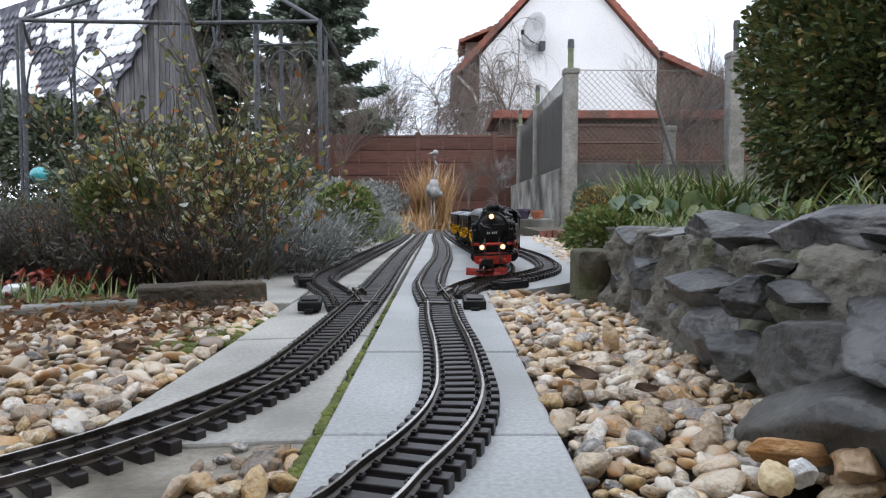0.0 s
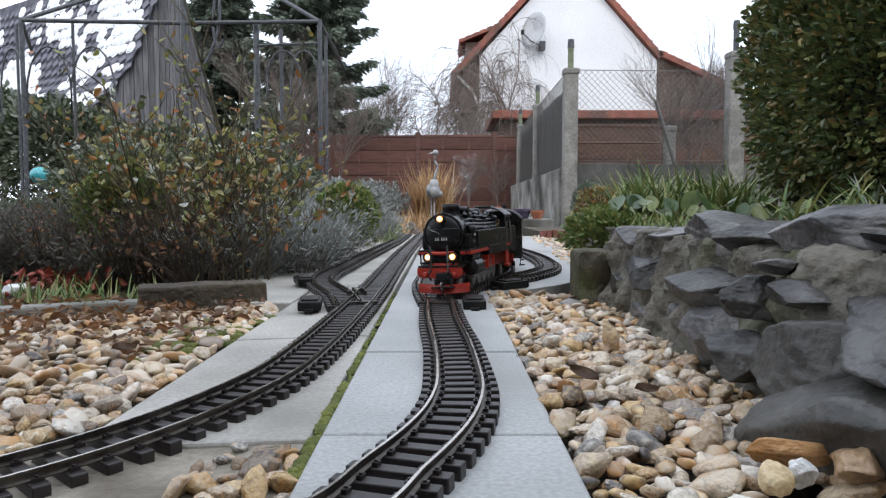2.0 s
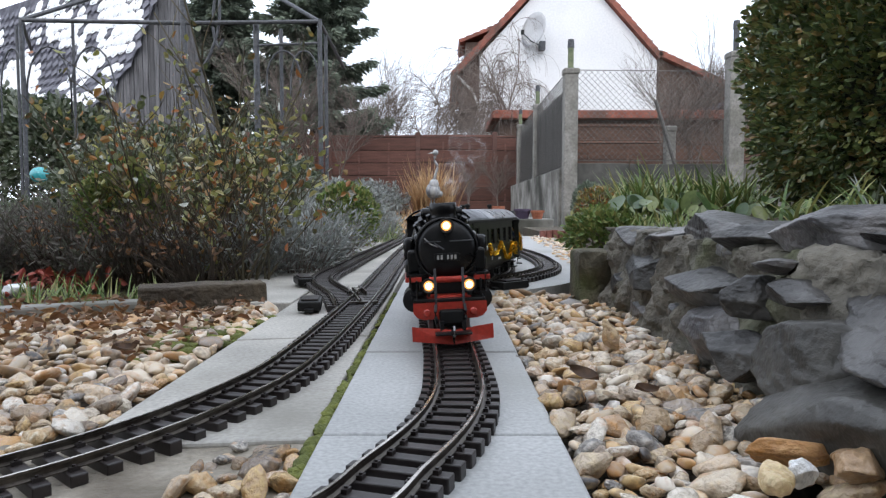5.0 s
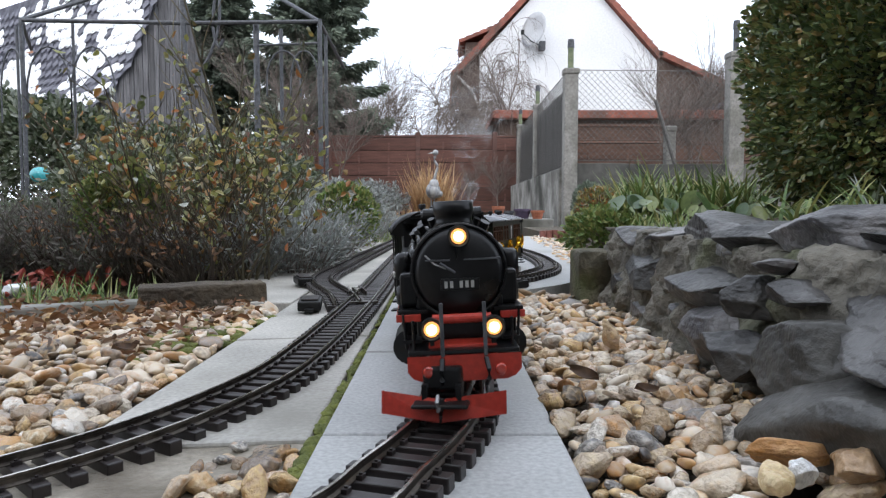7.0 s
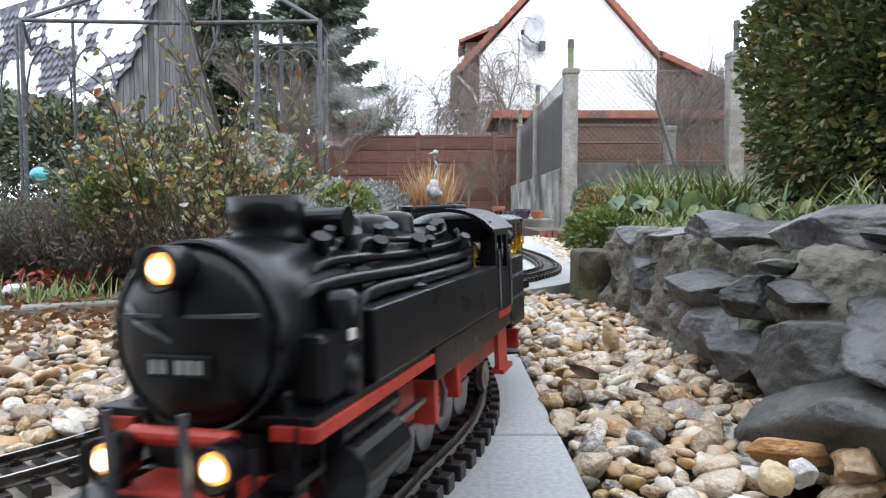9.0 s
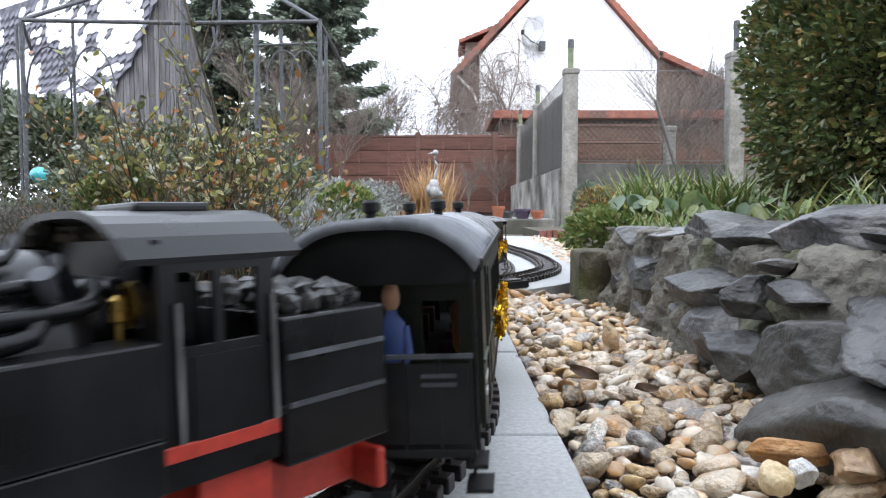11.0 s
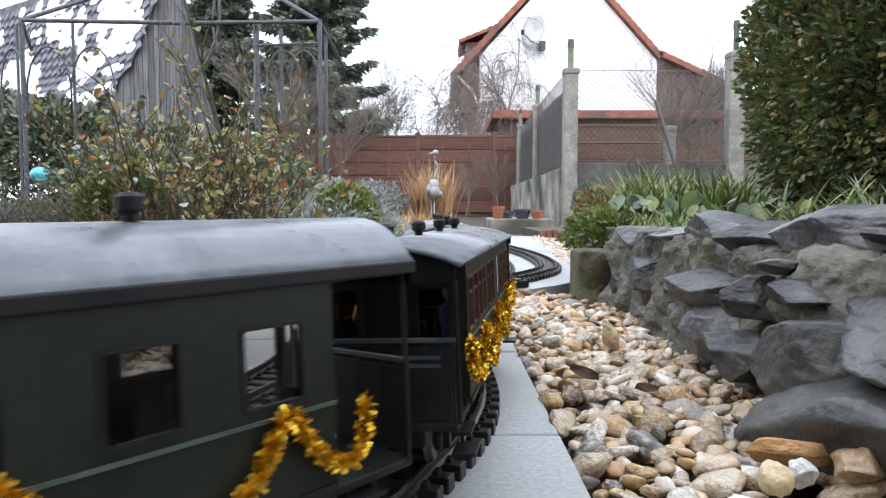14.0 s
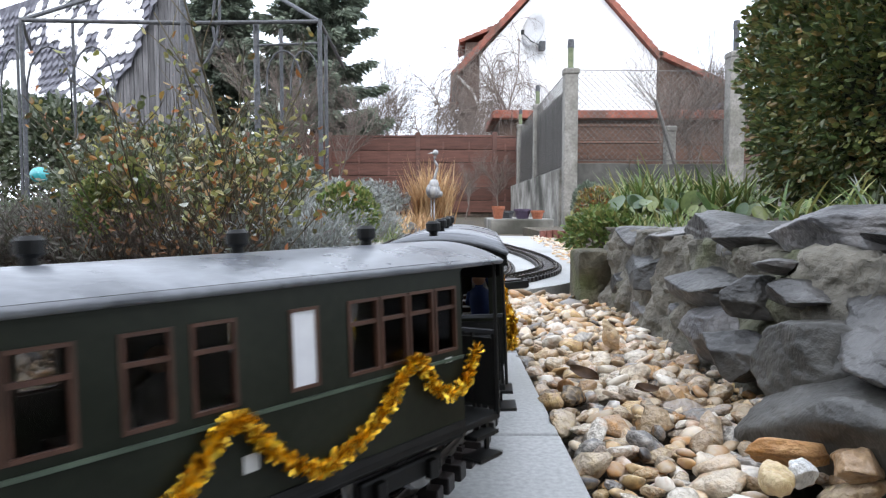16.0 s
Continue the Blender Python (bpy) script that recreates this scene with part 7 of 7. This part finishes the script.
# ---------------------------------------------------------------- trees
def spruce(x, y, h, reach, seed, z0=0.0):
    t = thing("spruce_tree", "dark green spruce tree behind the garden", "tree", "spruces")
    rnd = random.Random(seed)
    part("trunk", rodded((x, y, -0.2), (x, y, h), 0.16, 10, 0.02), M_BARK, t)
    limbs = bmesh.new()
    pos, di = [], []
    rs = np.random.RandomState(seed)
    z = z0 + 0.8
    while z < h - 0.1:
        k = 1 - z / h
        for _ in range(5):
            a = rnd.uniform(0, 6.283)
            L = reach * (k ** 0.75) * rnd.uniform(0.6, 1.1) + 0.1
            d = Vector((math.cos(a), math.sin(a), -0.15))
            p0 = Vector((x, y, z))
            pts = [p0 + d * L * s + Vector((0, 0, 0.22 * L * s * s)) for s in (0, 0.35, 0.7, 1.0)]
            tube(limbs, pts, 0.022, 5, taper=0.25)
            for _ in range(int(56 * L) + 8):
                s = rnd.uniform(0.15, 1.0)
                p = p0 + d * L * s + Vector((0, 0, 0.22 * L * s * s))
                sd = Vector((-d.y, d.x, 0)) * rnd.choice((-1, 1))
                for _ in range(5):
                    q = p + sd * rnd.uniform(0, 0.26) * (1.1 - s * 0.6) + Vector((rnd.gauss(0, 0.03), rnd.gauss(0, 0.03), rnd.uniform(-0.16, 0.02)))
                    pos.append(q[:])
                    di.append((d * 0.6 + sd * rnd.uniform(0.2, 1) + Vector((0, 0, rnd.uniform(-0.7, 0.1))))[:])
        z += 0.20
    tagged(part("limb_frame", limbs, M_BARK, t), kind="stuff")
    pos, di = np.array(pos), np.array(di)
    L = rs.uniform(0.15, 0.30, len(pos))
    v, f = leaves(pos, di, L, L * 0.27, seed, 0.1, 0.1)
    tagged(raw("crown", v, f, M_SPRUCE, t), kind="stuff")
    return t


spruce(-3.95, 21.0, 12.5, 2.55, 1, 1.8)
spruce(-7.3, 22.5, 13.0, 1.45, 2, 1.5)


def bare_tree(name, label, x, y, h, spread, seed, weep=0.0, depth=4, r=0.08, z0=-0.05, mat=None, grp="bare trees"):
    t = thing(name, label, "tree", grp)
    rnd = random.Random(seed)
    trunk, limbs, twigs = bmesh.new(), bmesh.new(), bmesh.new()

    def grow(p, d, L, rr, lev):
        pts = [p]
        n = 4
        for k in range(n):
            d = (d + Vector((rnd.uniform(-0.22, 0.22), rnd.uniform(-0.22, 0.22), 0.05 - weep * max(lev - 1, 0) * 0.28))).normalized()
            p = p + d * L / n
            pts.append(p)
            if lev < depth and (k > 0 or lev > 0):
                for _ in range(2 if lev < 2 else rnd.choice((1, 2))):
                    e = (d + Vector((rnd.uniform(-1, 1), rnd.uniform(-1, 1), rnd.uniform(-0.3, 0.5))) * spread).normalized()
                    grow(p, e, L * rnd.uniform(0.45, 0.72) * (1.25 if weep and lev >= depth - 2 else 1), rr * 0.5, lev + 1)
        tube(trunk if lev == 0 else limbs if lev < 3 else twigs, pts, rr, 6 if lev < 2 else 3, taper=0.5)
    grow(Vector((x, y, z0)), Vector((0, 0, 1)), h, r, 0)
    part("trunk", trunk, mat or M_TWIG, t)
    part("limb_frame", limbs, mat or M_TWIG, t)
    tagged(part("twig_tangle", twigs, mat or M_TWIG, t), kind="stuff")
    return t


bare_tree("weeping_birch", "bare weeping birch before the white house", 2.35, 19.0, 2.9, 0.8, 4, 0.9, 4, 0.055)
bare_tree("bare_tree", "leafless grey-brown tree behind the fence", -0.6, 24.0, 2.6, 0.8, 6, 0.5, 4, 0.06)
bare_tree("bare_tree", "leafless grey-brown tree behind the fence", 0.3, 26.0, 3.0, 0.8, 7, 0.6, 4, 0.06)
bare_tree("bare_tree", "leafless grey-brown tree behind the fence", -1.7, 25.0, 3.0, 0.6, 9, 0.1, 4, 0.05)
bare_tree("bare_tree", "leafless grey-brown tree behind the fence", -2.7, 27.0, 2.6, 0.7, 10, 0.3, 4, 0.05)
bare_tree("bare_tree", "leafless grey-brown tree behind the fence", 1.2, 23.0, 2.2, 0.8, 16, 0.8, 4, 0.05)
bare_tree("bare_shrub", "leafless shrub behind the chain-link fence", 3.05, 9.6, 1.25, 0.7, 11, 0.0, 4, 0.018, 0.0, None, "bare shrubs")
bare_tree("bare_shrub", "leafless shrub behind the chain-link fence", 3.6, 9.8, 1.3, 0.6, 12, 0.0, 4, 0.018, 0.0, None, "bare shrubs")
bare_tree("bare_shrub", "leafless shrub behind the chain-link fence", 4.1, 9.4, 1.2, 0.6, 14, 0.0, 4, 0.016, 0.0, None, "bare shrubs")
bare_tree("bare_shrub", "pale twiggy shrub before the spruce", -2.6, 14.5, 1.7, 0.6, 18, 0.0, 4, 0.025, 0.0, None, "bare shrubs")
bare_tree("bare_shrub", "pale twiggy shrub before the spruce", -2.95, 14.2, 1.9, 0.6, 28, 0.0, 4, 0.022, 0.0, None, "bare shrubs")
bare_tree("bare_shrub", "pale twiggy shrub before the spruce", -2.30, 14.8, 1.6, 0.6, 29, 0.0, 4, 0.022, 0.0, None, "bare shrubs")
bare_tree("bare_shrub", "leafless shrub by the board fence", 0.75, 9.5, 0.5, 0.8, 19, 0.0, 4, 0.012, 0.0, None, "bare shrubs")
bare_tree("bare_shrub", "leafless shrub by the board fence", 0.35, 10.5, 0.45, 0.8, 20, 0.0, 4, 0.012, 0.0, None, "bare shrubs")
# dark ivy hedge behind the gazebo
for i, (x, y, rx, rz) in enumerate(((-4.3, 7.6, 0.9, 0.62), (-5.4, 7.9, 1.0, 0.75), (-3.3, 8.0, 0.8, 0.5), (-6.6, 8.4, 1.0, 0.7), (-2.4, 8.6, 0.8, 0.42))):
    leaf_mound("ivy_hedge", "dark evergreen hedge dusted with pale leaves", (x, y, rz), (rx, 0.6, rz + 0.1), 5200, (0.085, 0.6), M_IVY, 130 + i, "hedge", 0.6, 0.1, 0.22)
# most take dark ivy leaves, to put shade into gaps behind the roses
for i, (x, y, rx, rz) in enumerate(((-1.35, 4.6, 0.50, 0.36), (-1.9, 4.2, 0.50, 0.32), (-0.9, 5.6, 0.42, 0.24), (-2.6, 4.6, 0.5, 0.15), (-0.85, 7.2, 0.5, 0.25))):
    leaf_mound("garden_shrub", "dark green garden shrub behind the roses", (x, y, rz - 0.05), (rx, 0.35, rz), 3600, (0.045, 0.5), M_LAV if i in (2, 4) else M_IVY, 140 + i, "shrub", 0.5, 0.2, 0.3)

ob = new("snow_patch", mesh_of(rock_shape((0.10, 0.08, 0.035), 91, 3), "snow_patch", M_SNOW, True))
ob.matrix_world = pose(-1.13, 1.80, -0.02)
tagged(ob, "small leftover lump of white snow", "snow")

rs = np.random.RandomState(12)
pos = np.stack([rs.normal(-1.06, 0.06, 90), rs.normal(1.84, 0.04, 90), rs.uniform(-0.03, 0.02, 90)], 1)
L = rs.uniform(0.02, 0.04, 90)
v, f = leaves(pos, rs.normal(size=(90, 3)) + np.array([0, 0, 0.5]), L, L * 0.6, 3, 0.2, 0.1)
tagged(raw("red_leaf_clump", v, f, palette("dark red leaves", [(0.16, 0.02, 0.015), (0.28, 0.05, 0.03), (0.20, 0.04, 0.03)], 0.5)), "low clump of dark red leaves by the snow", "plant", kind="stuff")


def motions():
    """The train runs on past the camera at an even pace."""
    for t, offset, front, back, spin in RIDES:
        walk(t, [(k, on_route(run(k) - offset, front, back)) for k in TIMES])
        for w, x, y, r in spin:
            if r is None:
                walk(w, [(k * 0.1, pose(0, 0.011 * math.cos(-run(k * 0.1) / 0.0215), 0.0215 + 0.011 * math.sin(-run(k * 0.1) / 0.0215))) for k in range(161)])
            else:
                walk(w, [(k * 0.1, pose(x, y, r, math.degrees(-run(k * 0.1) / r))) for k in range(161)])
    for truck in TRUCK:
        walk(truck, [(k, on_route(run(k), 0.136, 0.180).inverted() @ on_route(run(k) + 0.195, 0.05, 0.05)) for k in TIMES])

    rows = []
    for k in TIMES:
        m = on_route(run(k), 0.136, 0.180)
        rows.append((k, Matrix.Translation(m @ Vector((0, 0.151, 0.186)))))
    walk(steam, rows)
    for ob, u, a, b, turn in PUFFS:
        walk(ob, [(k, pose(0.045 * u + 0.020 * a * u + 0.008 * math.sin(k * 2.1 + turn), 0.13 * u ** 1.2 + 0.020 * b * u, 0.002 + 0.125 * u + 0.008 * math.sin(k * 1.7 + turn), 0, 0, turn + 20 * k)) for k in TIMES])


motions()
